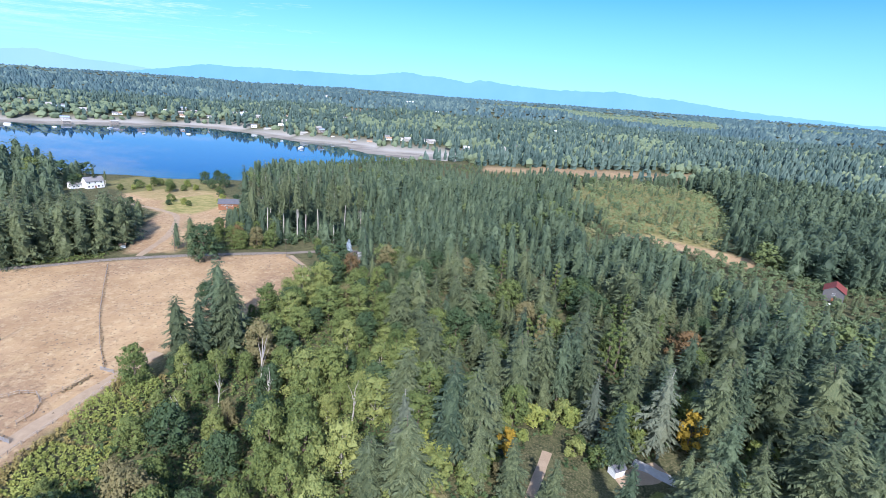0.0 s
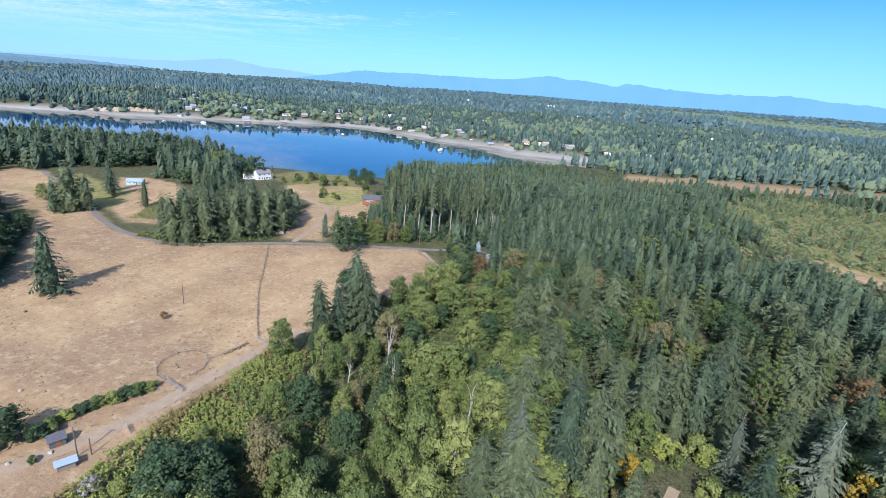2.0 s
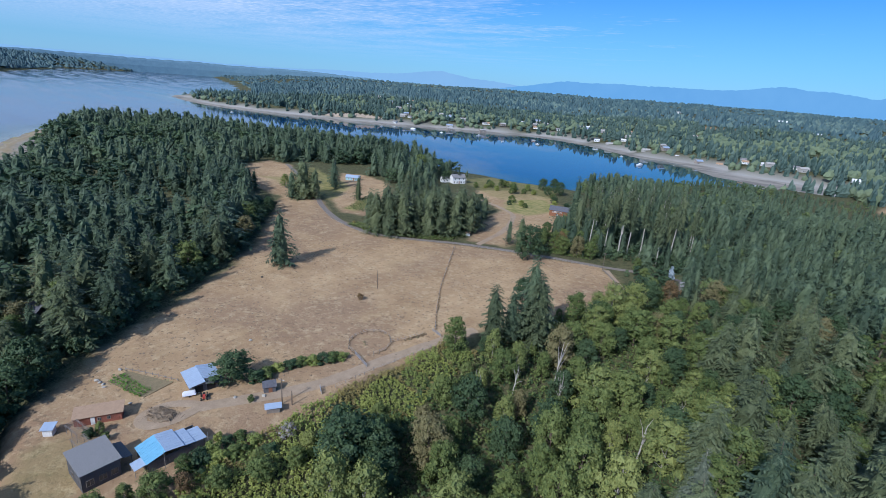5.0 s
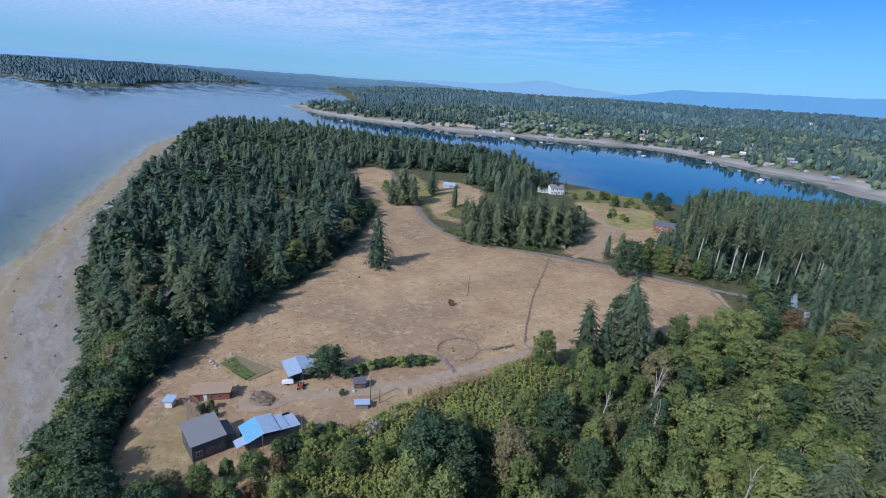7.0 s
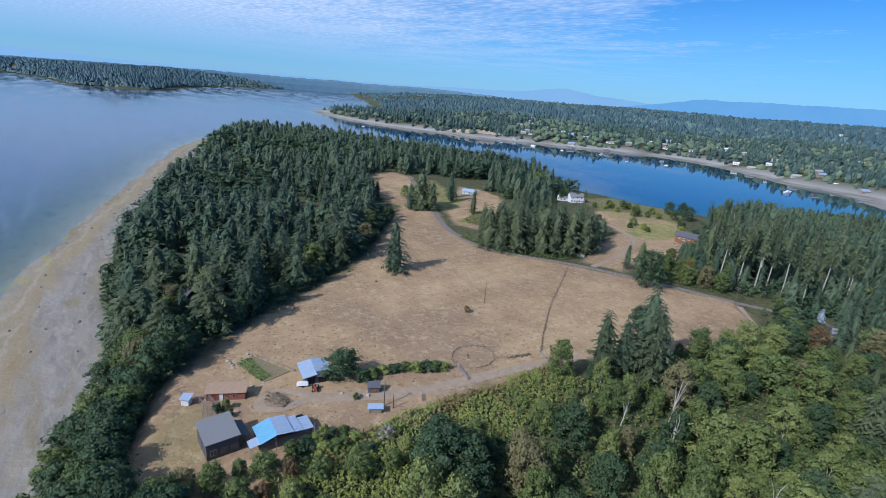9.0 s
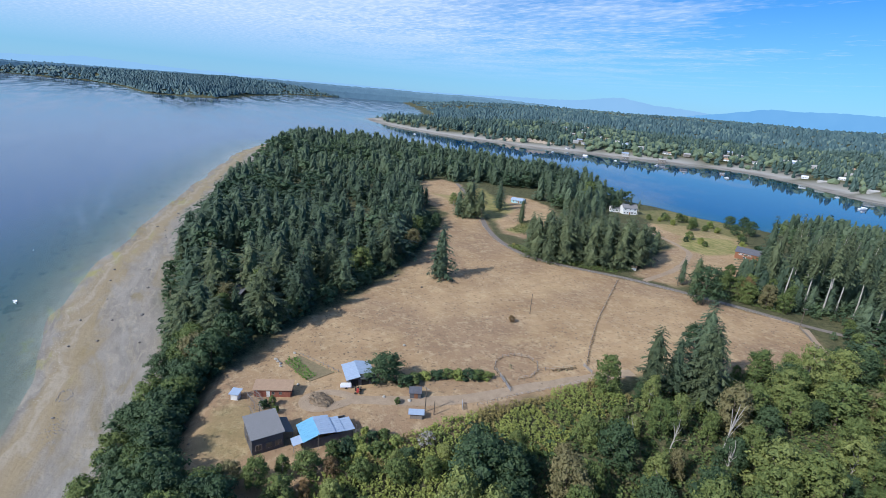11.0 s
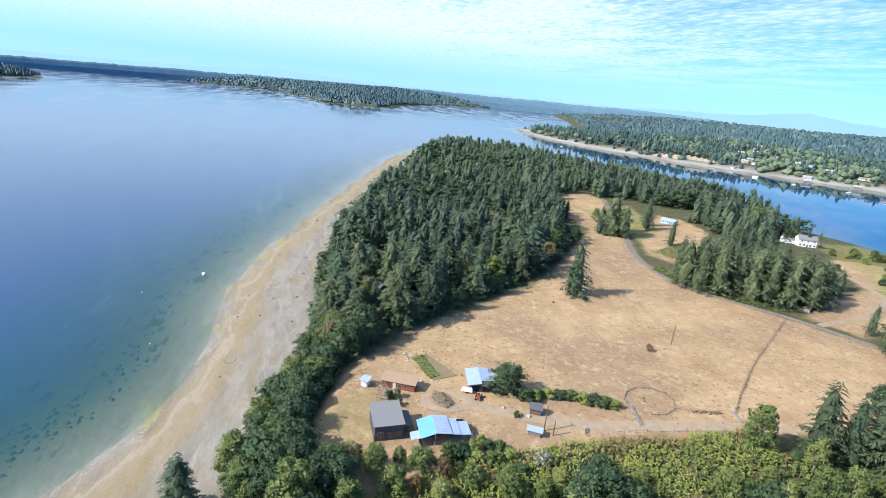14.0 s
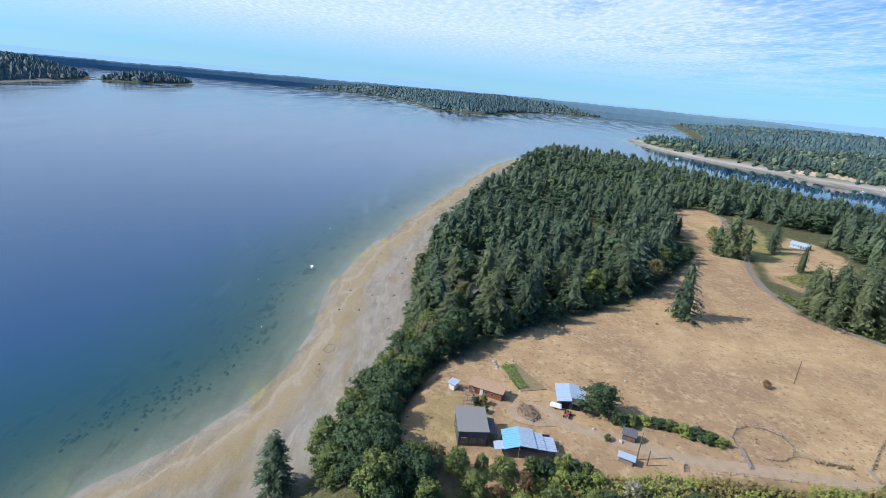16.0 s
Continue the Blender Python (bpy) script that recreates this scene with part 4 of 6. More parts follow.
# the wood behind the road clumps, up to the white house
HOUSE_WOOD = [(-258, 226), (-226, 214), (-196, 232), (-190, 262), (-205, 282), (-236, 284), (-290, 310), (-300, 290), (-268, 258)]
for n, (x, y) in enumerate(wooded(spread(HOUSE_WOOD, 9.4, 13), 4)):
    plant(FIRS[n % 5], x, y, random.uniform(0.5, 0.7), random.uniform(1.3, 1.6))
BARE_FIRS = [fir_tree(34 + i, FIR, "tall conifer with a long bare pale trunk", 25, 4.8, low=(0.42, 0.5)[i], whorls=15, bark=PALE_BARK) for i in range(2)]
stand(BARE_FIRS, [(-118.6, 268, 39, 0.75), (-111, 272, 37, 0.75), (-101, 267, 40, 0.75), (-98, 273, 38, 0.75), (-93, 279, 37, 0.75), (-85, 279, 36, 0.75), (-105, 280, 39, 0.75), (-80, 268, 32, 0.8)], 25)
stand(BARE_FIRS, [(-290, 352, 17, 0.8), (-284, 356, 14, 0.9)], 25)
TALL_WOOD = [(-150, 290), (-126, 276), (-90, 284), (-72, 278), (-66, 300), (-90, 335), (-140, 335), (-156, 320)]
for n, (x, y) in enumerate(wooded(spread(TALL_WOOD, 12, 12), 4)):
    plant(BARE_FIRS[n % 2] if n % 3 else FIRS[n % 5], x, y, random.uniform(1.2, 1.55), random.uniform(0.7, 0.85))
stand(RUSTS, [(-146, 121.5, 3.0, 1.5)], 12)
stand(SHRUBS, [(-198, 322, 4), (-204, 326, 5), (-212, 321, 4), (-216, 330, 6), (-190, 352, 5), (-196, 362, 6), (-203, 372, 5), (-186, 340, 4), (-178, 350, 6), (-268, 350, 5), (-262, 356, 4), (-120.5, 62.5, 4, 1.4), (-120.6, 66, 3.2, 1.6), (-121, 70, 2.8, 1.5), (-120.5, 74, 2.8, 1.8), (-119.5, 77, 2.8, 1.8), (-118.2, 80, 2.8, 1.8), (-116.7, 83, 3.0, 1.8), (-115.2, 86, 3.0, 1.8), (-114.2, 88.6, 2.6, 1.6),
               (-236, 316, 5), (-262, 364, 6), (-250, 357, 5), (-243, 372, 6), (-228, 366, 5), (-236, 384, 6), (-270, 372, 5), (-255, 378, 6), (-222, 372, 5),
               (-124.5, 22.5, 2.8), (-121, 25, 2.2), (-104, 44, 2.6), (-100, 38, 3), (-113, 57, 2), (-234, 188, 2.4), (-205, 196, 3), (-222, 186, 2.6)], 5)


def dead_tree(x, y, h, label, bark=PALE_BARK):
    """A leafless trunk with broken limbs."""
    rr = np.random.RandomState(int(h * 10))
    tips = [(rr.normal(0, 1.6), rr.normal(0, 1.6), h * k) for k in (0.5, 0.62, 0.7, 0.8, 0.88, 0.95)]
    v, f = trunk_mesh(int(h * 7), h, 0.02 * h, limbs=tips)
    ob = tagged(new("dead_tree", mesh("dead_tree", v, f, bark)), label, "tree", "dead trees")
    ob.matrix_basis = pose(x, y, ground_at(x, y) - 0.2, 0, 4, rr.rand() * 360)


for dx, dy, dh in ((-74, 108, 12), (-63, 134, 17), (-70, 121, 11), (-30, 120, 15), (-58, 128, 13)):
    dead_tree(dx, dy, dh, "bleached dead trunk standing in the gully")
grey_bush = leafy_tree(93, TWIGS, "grey leafless bush on the bank", 6, 3.0, clumps=14, cards=40, size=0.16, base=0.05, name="bare_bush")
plant(grey_bush, -95, 57, 0.75, 1.1)
stand(SHRUBS, [(-101, 41, 3.4, 1.3), (-102, 45, 2.6, 1.3), (-101, 48, 2.8, 1.3), (-97, 41, 4, 1.3), (-99, 37, 4.4, 1.3), (-97, 45, 3.4, 1.3), (-98, 50, 3, 1.3), (-93, 51, 3.4, 1.3)], 5)
silver_tree = fir_tree(99, SILVER, "silvery blue ornamental spruce beside the wood", 9, 2.6, low=0.04, whorls=16, name="blue_spruce")
plant(silver_tree, -67.3, 253.1)

for source in FIRS + list(FAR_OFF.values()) + THIN_FIRS + GREY_FIRS + MAPLES + LIMES + DEEPS + GOLDS + RUSTS + POPLARS + FRONT_SHRUBS + SHRUBS + BARE_FIRS:
    if source.name not in USED:
        for ob in list(source.children) + [source]:
            bpy.data.objects.remove(ob)

# ---- woods farther off, each wood one mass ----
def woodland(name, rows, makers, mats, label, category="woodland"):
    """Trees past counting, joined; rows of x, y, kind, height, fatness."""
    verts, faces, tints = {0: [], 1: []}, {0: [], 1: []}, {0: [], 1: []}
    count = {0: 0, 1: 0}
    r = np.random.RandomState(len(rows))
    zs = land_height(rows[:, :2])[0]
    groves = 0.6 * wave(rows[:, :2], 70, 61) + 0.4 * wave(rows[:, :2], 260, 62)
    for (x, y, kind, h, fat), z, grove in zip(rows, zs, groves):
        k = int(kind)
        v, f, tall = makers[k][r.randint(len(makers[k]))]
        a = r.rand() * 6.283
        c, s = math.cos(a), math.sin(a)
        q = v @ np.array([[c, s, 0], [-s, c, 0], [0, 0, 1.0]]) * (h / tall * np.array([fat, fat, 1])) + (x, y, z - 0.2)
        verts[k].append(q)
        faces[k].append(f + count[k])
        tints[k].append(np.full(len(q), (0.45 * r.rand() + 0.53 * grove) % 1))
        count[k] += len(q)
    for k in (0, 1):
        if verts[k]:
            nm = name + ("_conifers", "_broadleaves")[k]
            ob = new(nm, mesh(nm, np.concatenate(verts[k]), np.concatenate(faces[k]), mats[k], attrs=[("tint", "FLOAT", np.concatenate(tints[k]))]))
            tagged(ob, label[k], category, kind="stuff")


def leaf_lump(seed, height=12.0, wide=4.6, k=6):
    """A far broadleaf: one lumpy dome. Triangles."""
    r = np.random.RandomState(seed)
    levels = ((0.08, 0.6), (0.4, 1.0), (0.72, 0.8))
    v = [(math.cos(a) * q, math.sin(a) * q, height * (u + r.uniform(-0.07, 0.07))) for j, (u, s) in enumerate(levels)
         for a, q in [(6.283 * (i + 0.5 * (j % 2)) / k, wide * s * r.uniform(0.65, 1.2)) for i in range(k)]] + [(0, 0, height)]
    f = [t for j in range(len(levels) - 1) for i in range(k) for t in ((j * k + i, j * k + (i + 1) % k, (j + 1) * k + (i + 1) % k), (j * k + i, (j + 1) * k + (i + 1) % k, (j + 1) * k + i))]
    f += [((len(levels) - 1) * k + i, (len(levels) - 1) * k + (i + 1) % k, len(levels) * k) for i in range(k)]
    return np.array(v), np.array(f), height


def leaf_set(seed, n, tall, wide, **more):
    return [(*leaf_crown(seed + i, tall, wide, **more)[:2], tall) for i in range(n)]


MID = ([(*fir_crown(100 + i, 22, (4.6, 5.4, 6.0, 4.8, 6.2, 5.2)[i], whorls=14, arms=6, sprays=6, ragged=0.45, fine=0.76, blunt=(0.56, 0.36, 0.44, 0.6, 0.38, 0.5)[i], low=0.05), 22) for i in range(6)], leaf_set(110, 4, 12, 5.0, clumps=15, cards=14, size=0.7))
OFF = ([(*fir_crown(140 + i, 22, (4.8, 5.8, 6.2, 5.0)[i], whorls=9, arms=5, sprays=2, ragged=0.5, blunt=(0.56, 0.36, 0.42, 0.58)[i], low=0.05), 22) for i in range(4)], leaf_set(150, 3, 12, 5.0, clumps=9, cards=9, size=1.0))
FAR = ([(*fir_lump(120 + i, 22, (3.6, 4.4, 5.0, 4.0)[i]), 22) for i in range(4)], [leaf_lump(130 + i) for i in range(4)])


def spire(seed, height, wide, k=5):
    """The farthest trees: one uneven cone or dome each. Triangles."""
    r = np.random.RandomState(seed)
    ring = [(math.cos(6.283 * i / k) * wide * r.uniform(0.7, 1.3), math.sin(6.283 * i / k) * wide * r.uniform(0.7, 1.3), height * r.uniform(0.05, 0.3)) for i in range(k)]
    return np.array(ring + [(0, 0, height)]), np.array([(i, (i + 1) % k, k) for i in range(k)]), height


SPIRES = ([spire(160 + i, 22, 5.0) for i in range(4)], [spire(170 + i, 12, 6.5) for i in range(3)])


def stock(places, seed, leafy=0.1, tall=(17, 26), low=(8, 13), fat=1.15, patchy=60):
    r = np.random.RandomState(seed)
    patch = wave(places, patchy, seed)
    kind = (r.rand(len(places)) < leafy + (patch > 0.66) * 0.45).astype(float)
    pick = np.clip(0.5 * wave(places, 24, seed + 50) + 0.62 * r.rand(len(places)) ** 1.2, 0, 1)
    h = np.where(kind > 0, low[0] + (low[1] - low[0]) * pick, tall[0] + (tall[1] - tall[0]) * pick)
    return np.c_[places, kind, h, r.uniform(0.8, 1.25, len(places)) * fat]


def thin(p):
    """Opens a wood into groups of trees with gaps and glades."""
    keep = (wave(p, 30, 71) * 0.55 + wave(p, 14, 72) * 0.45 > 0.38) & (np.hypot(p[:, 0] + 326, p[:, 1] - 76) > 13) & (np.hypot(p[:, 0] + 192, p[:, 1] - 34) > 7)
    return p[keep]


POINT_WOOD = [(-208, 8), (-237, 8), (-294, 11), (-377, 27), (-524, 62), (-700, 108), (-800, 165), (-830, 235), (-770, 310), (-640, 372), (-480, 395), (-400, 398), (-370, 330),
              (-440, 280), (-430, 215), (-395, 196), (-330, 176), (-250, 126), (-210, 96), (-226, 92), (-220, 40)]
point = thin(wooded(spread(POINT_WOOD, 9.8, 21)))
for name, keep, makers in (("point_wood", point[:, 0] > -430, MID), ("outer_point_wood", point[:, 0] <= -430, OFF)):
    woodland(name, stock(point[keep], 21, 0.16, (11, 28), (9, 19), 1.36), makers, (FIR_DARK, POINT_LEAF), ("dense dark fir wood covering the point", "scattered broadleaf trees in the fir wood"))
BAY_WOOD = [(-560, 380), (-530, 305), (-480, 278), (-445, 296), (-400, 326), (-372, 345), (-352, 320), (-352, 300), (-330, 298), (-300, 288), (-276, 300), (-300, 318), (-306, 350), (-330, 400), (-400, 412), (-500, 405)]
woodland("bay_wood", stock(thin(wooded(spread(BAY_WOOD, 9.6, 22))), 22, 0.14, (13, 30), (9, 17), 1.3), MID, (FIR_DARK, POINT_LEAF),
         ("dark firs along the bay shore", "broadleaf trees along the bay shore"))
ROAD_WOOD = [(-140, 246), (-100, 258), (-60, 262), (-60, 236), (-20, 252), (60, 228), (130, 192), (190, 150), (330, 300), (420, 520), (300, 640), (60, 610), (-30, 690), (-120, 690),
             (-185, 630), (-220, 500), (-215, 440), (-170, 380), (-150, 330), (-146, 280)]
hill = wooded(spread(ROAD_WOOD, 8.2, 23))
BRUSHY = [(95, 380), (150, 345), (170, 340), (222, 450), (250, 560), (160, 610), (80, 520)]
LOW_GROWTH = [(60, 306), (96, 300), (112, 262), (132, 226), (150, 196), (240, 206), (236, 262), (196, 282), (178, 292), (150, 340), (96, 384), (70, 372)]
brushy = inside(hill, BRUSHY) | inside(hill, LOW_GROWTH)
young = wooded(spread(LOW_GROWTH, 6.5, 28))
woodland("young_growth", stock(young, 28, 0.7, (4, 9), (3, 7)), MID, (FIR, SCRUB_LEAF), ("young firs round the clearing", "pale green bushes round the clearing"))
upper = stock(wooded(spread(BRUSHY, 7.2, 27)), 27, 0.86, (5, 12), (3, 7), 1.4)
woodland("brushy_slope", upper, (OFF[0], OFF[1]), (FIR, SCRUB_LEAF), ("young conifers on the brushy slope", "pale green scrub covering the slope"))
hill = hill[~brushy]
stately = inside(hill, [(176, 250), (190, 150), (330, 300), (420, 520), (300, 640), (236, 600), (205, 420), (186, 330)])
for name, keep, makers in (("stately_wood", hill[:, 1] < 380, MID), ("stately_wood_edge", hill[:, 1] >= 380, OFF)):
    woodland(name, stock(hill[stately & keep], 26, 0.05, (17, 29), (8, 13), 1.2), makers, (FIR_DARK, POINT_LEAF), ("tall dark conifers beside the clearing", "broadleaf trees among the tall conifers"))
hill = hill[~stately]
close = hill[:, 1] < 400
tall = stock(hill[~close], 24, 0.06, (11, 22), (6, 13), 1.25)
tall[:, 3] *= 1 - 0.45 * smooth(tall[:, 1], 430, 570) * smooth(tall[:, 0], 80, 10)
tall = tall[(tall[:, 1] < 640) | (tall[:, 0] > -20)]
tall[:, 3] *= 1 - 0.35 * smooth(sd_poly(tall[:, :2], MEADOWS), -80, -30)
woodland("upper_wood", tall, OFF, (PLANTATION, MID_LEAF), ("conifer woods between the rise and the bay", "broadleaf trees in the upper wood"))
woodland("hill_wood", stock(hill[close], 23, 0.04, (12, 22), (8, 15), 1.12), MID, (PLANTATION, MID_LEAF),
         ("dense conifer plantation on the rise", "broadleaf trees among the plantation"))

thickets = np.concatenate([spread([(-118, 254), (-98, 260), (-62, 270), (-60, 284), (-90, 282), (-120, 270)], 5.0, 29), spread([(-92, 247), (-70, 227), (-62, 240), (-66, 258), (-84, 256)], 5.0, 30),
                           spread([(-165, -8), (-208, -2), (-237, 0), (-294, 4), (-377, 18), (-524, 52), (-524, 66), (-377, 32), (-294, 16), (-237, 14), (-208, 14), (-180, 10)], 5.2, 31),
                           spread([(-144, 6), (-163, 29), (-180, 49), (-196, 73), (-210, 94), (-246, 131), (-302, 173), (-308, 165), (-254, 123), (-219, 87), (-205, 66), (-189, 42), (-171, 23), (-152, 2)], 4.6, 32)])
woodland("edge_thicket", stock(wooded(thickets, 1.5), 29, 1.0, (4, 8), (3, 8)), MID, (FIR, POINT_LEAF), ("young firs at the wood edge", "leafy thicket along the wood edge"))

# the mainland to the horizon, with the houses of the far shore standing clear
FAR_SPOTS = [(-1238, 1087), (-1143, 1120), (-770, 770), (-765, 879), (-727, 973), (-663, 1124), (-595, 1067), (-340, 940), (-281, 935), (-240, 912), (-174, 918), (-140, 915), (-1065, 1099), (-738, 850), (-31, 870), (107, 903), (226, 1029), (-690, 905), (-860, 800),
             (-430, 985), (-470, 1010), (-310, 950), (-210, 918), (-900, 860), (-960, 1000), (-1010, 950), (-830, 960), (-560, 1150), (-480, 1200), (-350, 1250)]
hr = np.random.RandomState(77)
more = np.repeat(np.array(FAR_SPOTS, float), 2, 0) + hr.normal(0, 55, (2 * len(FAR_SPOTS), 2))
more = more[(land_height(more)[0] > 6) & (np.hypot(more[:, 0], more[:, 1]) > 700)]
far_spots = [tuple(p) for p in FAR_SPOTS] + [tuple(p) for p in more]
r = np.random.RandomState(5)
far_rows = []
NEAR_LAND = [(-900, 60), (-900, 330), (-600, 420), (-388, 430), (-232, 456), (-225, 500), (-190, 640), (-150, 640), (-150, 60)]
ZONES = ((480, 1050, 9.5, 1.05, 1.0), (1050, 1650, 14, 1.35, 1.0), (1650, 2700, 21, 1.6, 0.95), (2700, 4900, 44, 3.0, 0.8))
for lo, hi, gap, broad, tall in ZONES:
    p = spread([(-hi, -2600), (1.0 * hi, -2600), (1.0 * hi, hi), (-hi, hi)], gap, int(lo))
    p += r.normal(0, 0.3 * gap, p.shape)
    rad = np.hypot(p[:, 0], p[:, 1])
    bear = np.degrees(np.arctan2(-p[:, 0], p[:, 1]))
    p = p[(rad > lo) & (rad <= hi) & (bear > -52) & (bear < 138)]
    z, d = land_height(p)
    p = p[(z > 3.3) & (d > 30)]
    for poly in OPEN + FAR_FIELDS + CLEARCUTS + ISLANDS + [POINT_WOOD, BAY_WOOD, ROAD_WOOD, NEAR_LAND]:
        p = p[~inside(p, poly)]
    p = p[wave(p, 40, 81) * 0.5 + wave(p, 17, 82) * 0.5 > 0.3]
    if lo < 1200:
        for hx, hy in far_spots:
            back = math.hypot(hx, hy)
            toward = (p - (hx, hy)) @ np.array([-hx / back, -hy / back])
            across = np.abs((p - (hx, hy)) @ np.array([-hy / back, hx / back]))
            p = p[~((across < 9) & (toward > -10) & (toward < 34))]
    rows = stock(p, int(lo) + 1, 0.2, (10, 23), (8, 15), broad * 1.15, 60 + lo / 12)
    rows[:, 3] *= tall
    far_rows.append(rows)
across = np.concatenate([spread(isle, 17, 90 + n) for n, isle in enumerate(ISLANDS)])
across = across[(np.hypot(across[:, 0], across[:, 1]) < 3700) & (land_height(across)[1] > 14)]
woodland("sound_wood", stock(across, 91, 0.05, (16, 26), (10, 15), 1.9), SPIRES, (HORIZON_FIR, HORIZON_LEAF), ("dark woods across the sound, tinted blue for haze", "trees across the sound, coloured pale for haze"))
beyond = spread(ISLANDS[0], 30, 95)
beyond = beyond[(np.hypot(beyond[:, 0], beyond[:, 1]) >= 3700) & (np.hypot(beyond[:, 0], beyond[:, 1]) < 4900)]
woodland("far_sound_wood", stock(beyond, 92, 0.05, (16, 26), (10, 15), 3.0), SPIRES, (HORIZON_FIR, HORIZON_LEAF), ("dark woods far across the sound, tinted blue for haze", "trees far across the sound, coloured pale for haze"))
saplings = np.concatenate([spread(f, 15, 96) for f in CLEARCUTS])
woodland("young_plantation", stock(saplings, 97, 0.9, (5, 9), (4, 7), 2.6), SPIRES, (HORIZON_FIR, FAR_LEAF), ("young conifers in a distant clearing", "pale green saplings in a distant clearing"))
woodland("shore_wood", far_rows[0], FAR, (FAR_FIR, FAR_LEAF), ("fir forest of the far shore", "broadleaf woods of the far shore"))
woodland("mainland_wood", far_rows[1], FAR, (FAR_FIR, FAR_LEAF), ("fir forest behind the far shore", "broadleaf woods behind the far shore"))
woodland("horizon_wood", np.concatenate(far_rows[2:]), SPIRES, (HORIZON_FIR, HORIZON_LEAF), ("woods near the horizon, coloured blue-green for haze", "woods near the horizon, coloured pale for haze"))


# ---- the far shores ----
def far_ridge(name, rows, mat, label, deep=150.0, rough=6.0, seed=0):
    """A low wooded ridge along rows of bearing, distance and top height, uneven along its crest."""
    rows = np.array(rows, float)
    bear = np.arange(rows[0, 0], rows[-1, 0], 0.12)
    far, top = np.interp(bear, rows[:, 0], rows[:, 1]), np.interp(bear, rows[:, 0], rows[:, 2])
    r = np.random.RandomState(seed)
    jag = np.convolve(r.rand(len(bear) + 8), np.ones(3) / 3, "same")[4:-4] * rough + np.interp(bear, np.linspace(bear[0], bear[-1], 40), r.rand(40)) * rough
    prof = [(-0.5, -0.1), (-0.35, 0.45), (-0.1, 0.85), (0.1, 1.0), (0.5, 0.9), (1.0, -0.1)]
    v, k = [], len(prof)
    for b, f, t, j in zip(np.radians(bear), far, top, jag):
        for off, up in prof:
            v.append((-math.sin(b) * (f + off * deep * 0.3), math.cos(b) * (f + off * deep * 0.3), up * (t + (j - rough) * (up > 0.8))))
    f = [(i * k + c, i * k + c + 1, (i + 1) * k + c + 1, (i + 1) * k + c) for i in range(len(bear) - 1) for c in range(k - 1)]
    return tagged(new(name, mesh(name, v, f, mat)), label, "backdrop", kind="structure")


PEAKS = [(-62, 90), (-40, 100), (-33, 118), (-27, 140), (-22, 182), (-19, 214), (-16, 216), (-13, 250), (-10, 232), (-6, 228), (-3, 238), (-0.5, 256), (1.2, 262), (2.4, 226), (4.2, 252), (5.5, 264), (7.4, 268), (8.3, 288),
         (9.2, 296), (10.2, 276), (11.4, 256), (13, 224), (15, 216), (18, 214), (20.5, 218), (24, 210), (27, 198), (29, 206), (31, 170), (33, 130), (36, 80)]
HILLS = [(30, 60), (34, 120), (37, 140), (39.5, 156), (42.4, 190), (44, 178), (46, 152), (50, 130), (60, 112), (70, 110), (82, 118), (88, 128), (93, 142), (95.5, 150), (98, 134), (104, 112), (125, 95), (150, 95)]
far_ridge("backdrop_mountains", [(b, 4780, 100 + 0.86 * (h - 100)) for b, h in PEAKS], MOUNTAIN, "jagged mountains on the horizon, glowing blue for haze", 60, 12, 1)
far_ridge("backdrop_hills", [(b, 4800, h) for b, h in HILLS], PALE_MOUNTAIN, "hills on the horizon, glowing pale for haze", 60, 9, 7)
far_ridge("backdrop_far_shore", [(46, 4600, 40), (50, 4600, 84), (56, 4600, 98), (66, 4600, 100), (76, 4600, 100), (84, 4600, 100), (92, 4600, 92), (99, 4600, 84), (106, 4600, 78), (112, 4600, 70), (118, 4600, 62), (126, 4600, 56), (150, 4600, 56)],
          RIDGE, "low dark wooded shore across the sound, tinted haze blue", 200, 7, 2)

# the eroded pale bluff of the far shore
r = np.random.RandomState(88)
bluff_line = np.array([(-985, 690), (-960, 706), (-935, 716), (-905, 734), (-880, 752), (-855, 770), (-835, 790)], float)
along_bluff = np.linspace(0, len(bluff_line) - 1, 60)
foot = np.stack([np.interp(along_bluff, np.arange(len(bluff_line)), bluff_line[:, k]) for k in (0, 1)], 1)
rise_to = 2 + 10 * np.sin(np.linspace(0.1, 3.0, 60)) ** 0.8 * (0.7 + 0.5 * r.rand(60))
bluff_rows = []
for (fx, fy), top_z in zip(foot, rise_to):
    away = np.array([fx, fy]) / math.hypot(fx, fy)
    for back, up in ((30, 0.0), (33, 0.35), (36, 0.8), (40, 1.0), (50, 0.9)):
        q = np.array([fx, fy]) + away * (back + r.normal(0, 1.2))
        bluff_rows.append((q[0], q[1], 3.0 + top_z * up + r.normal(0, 0.5)))
tagged(new("bluff", mesh("bluff", bluff_rows, [(i * 5 + c, i * 5 + c + 1, i * 5 + c + 6, i * 5 + c + 5) for i in range(59) for c in range(4)], BLUFF_EARTH, True)),
       "pale eroded sandy bluff above the far shore", "bluff", kind="structure")


# ---- buildings ----
def box(bm, lo, hi):
    """A block between two corners, added to a bmesh."""
    m = Matrix.LocRotScale([(a + b) / 2 for a, b in zip(lo, hi)], None, [b - a for a, b in zip(lo, hi)])
    return bmesh.ops.create_cube(bm, size=1, matrix=m)["verts"]


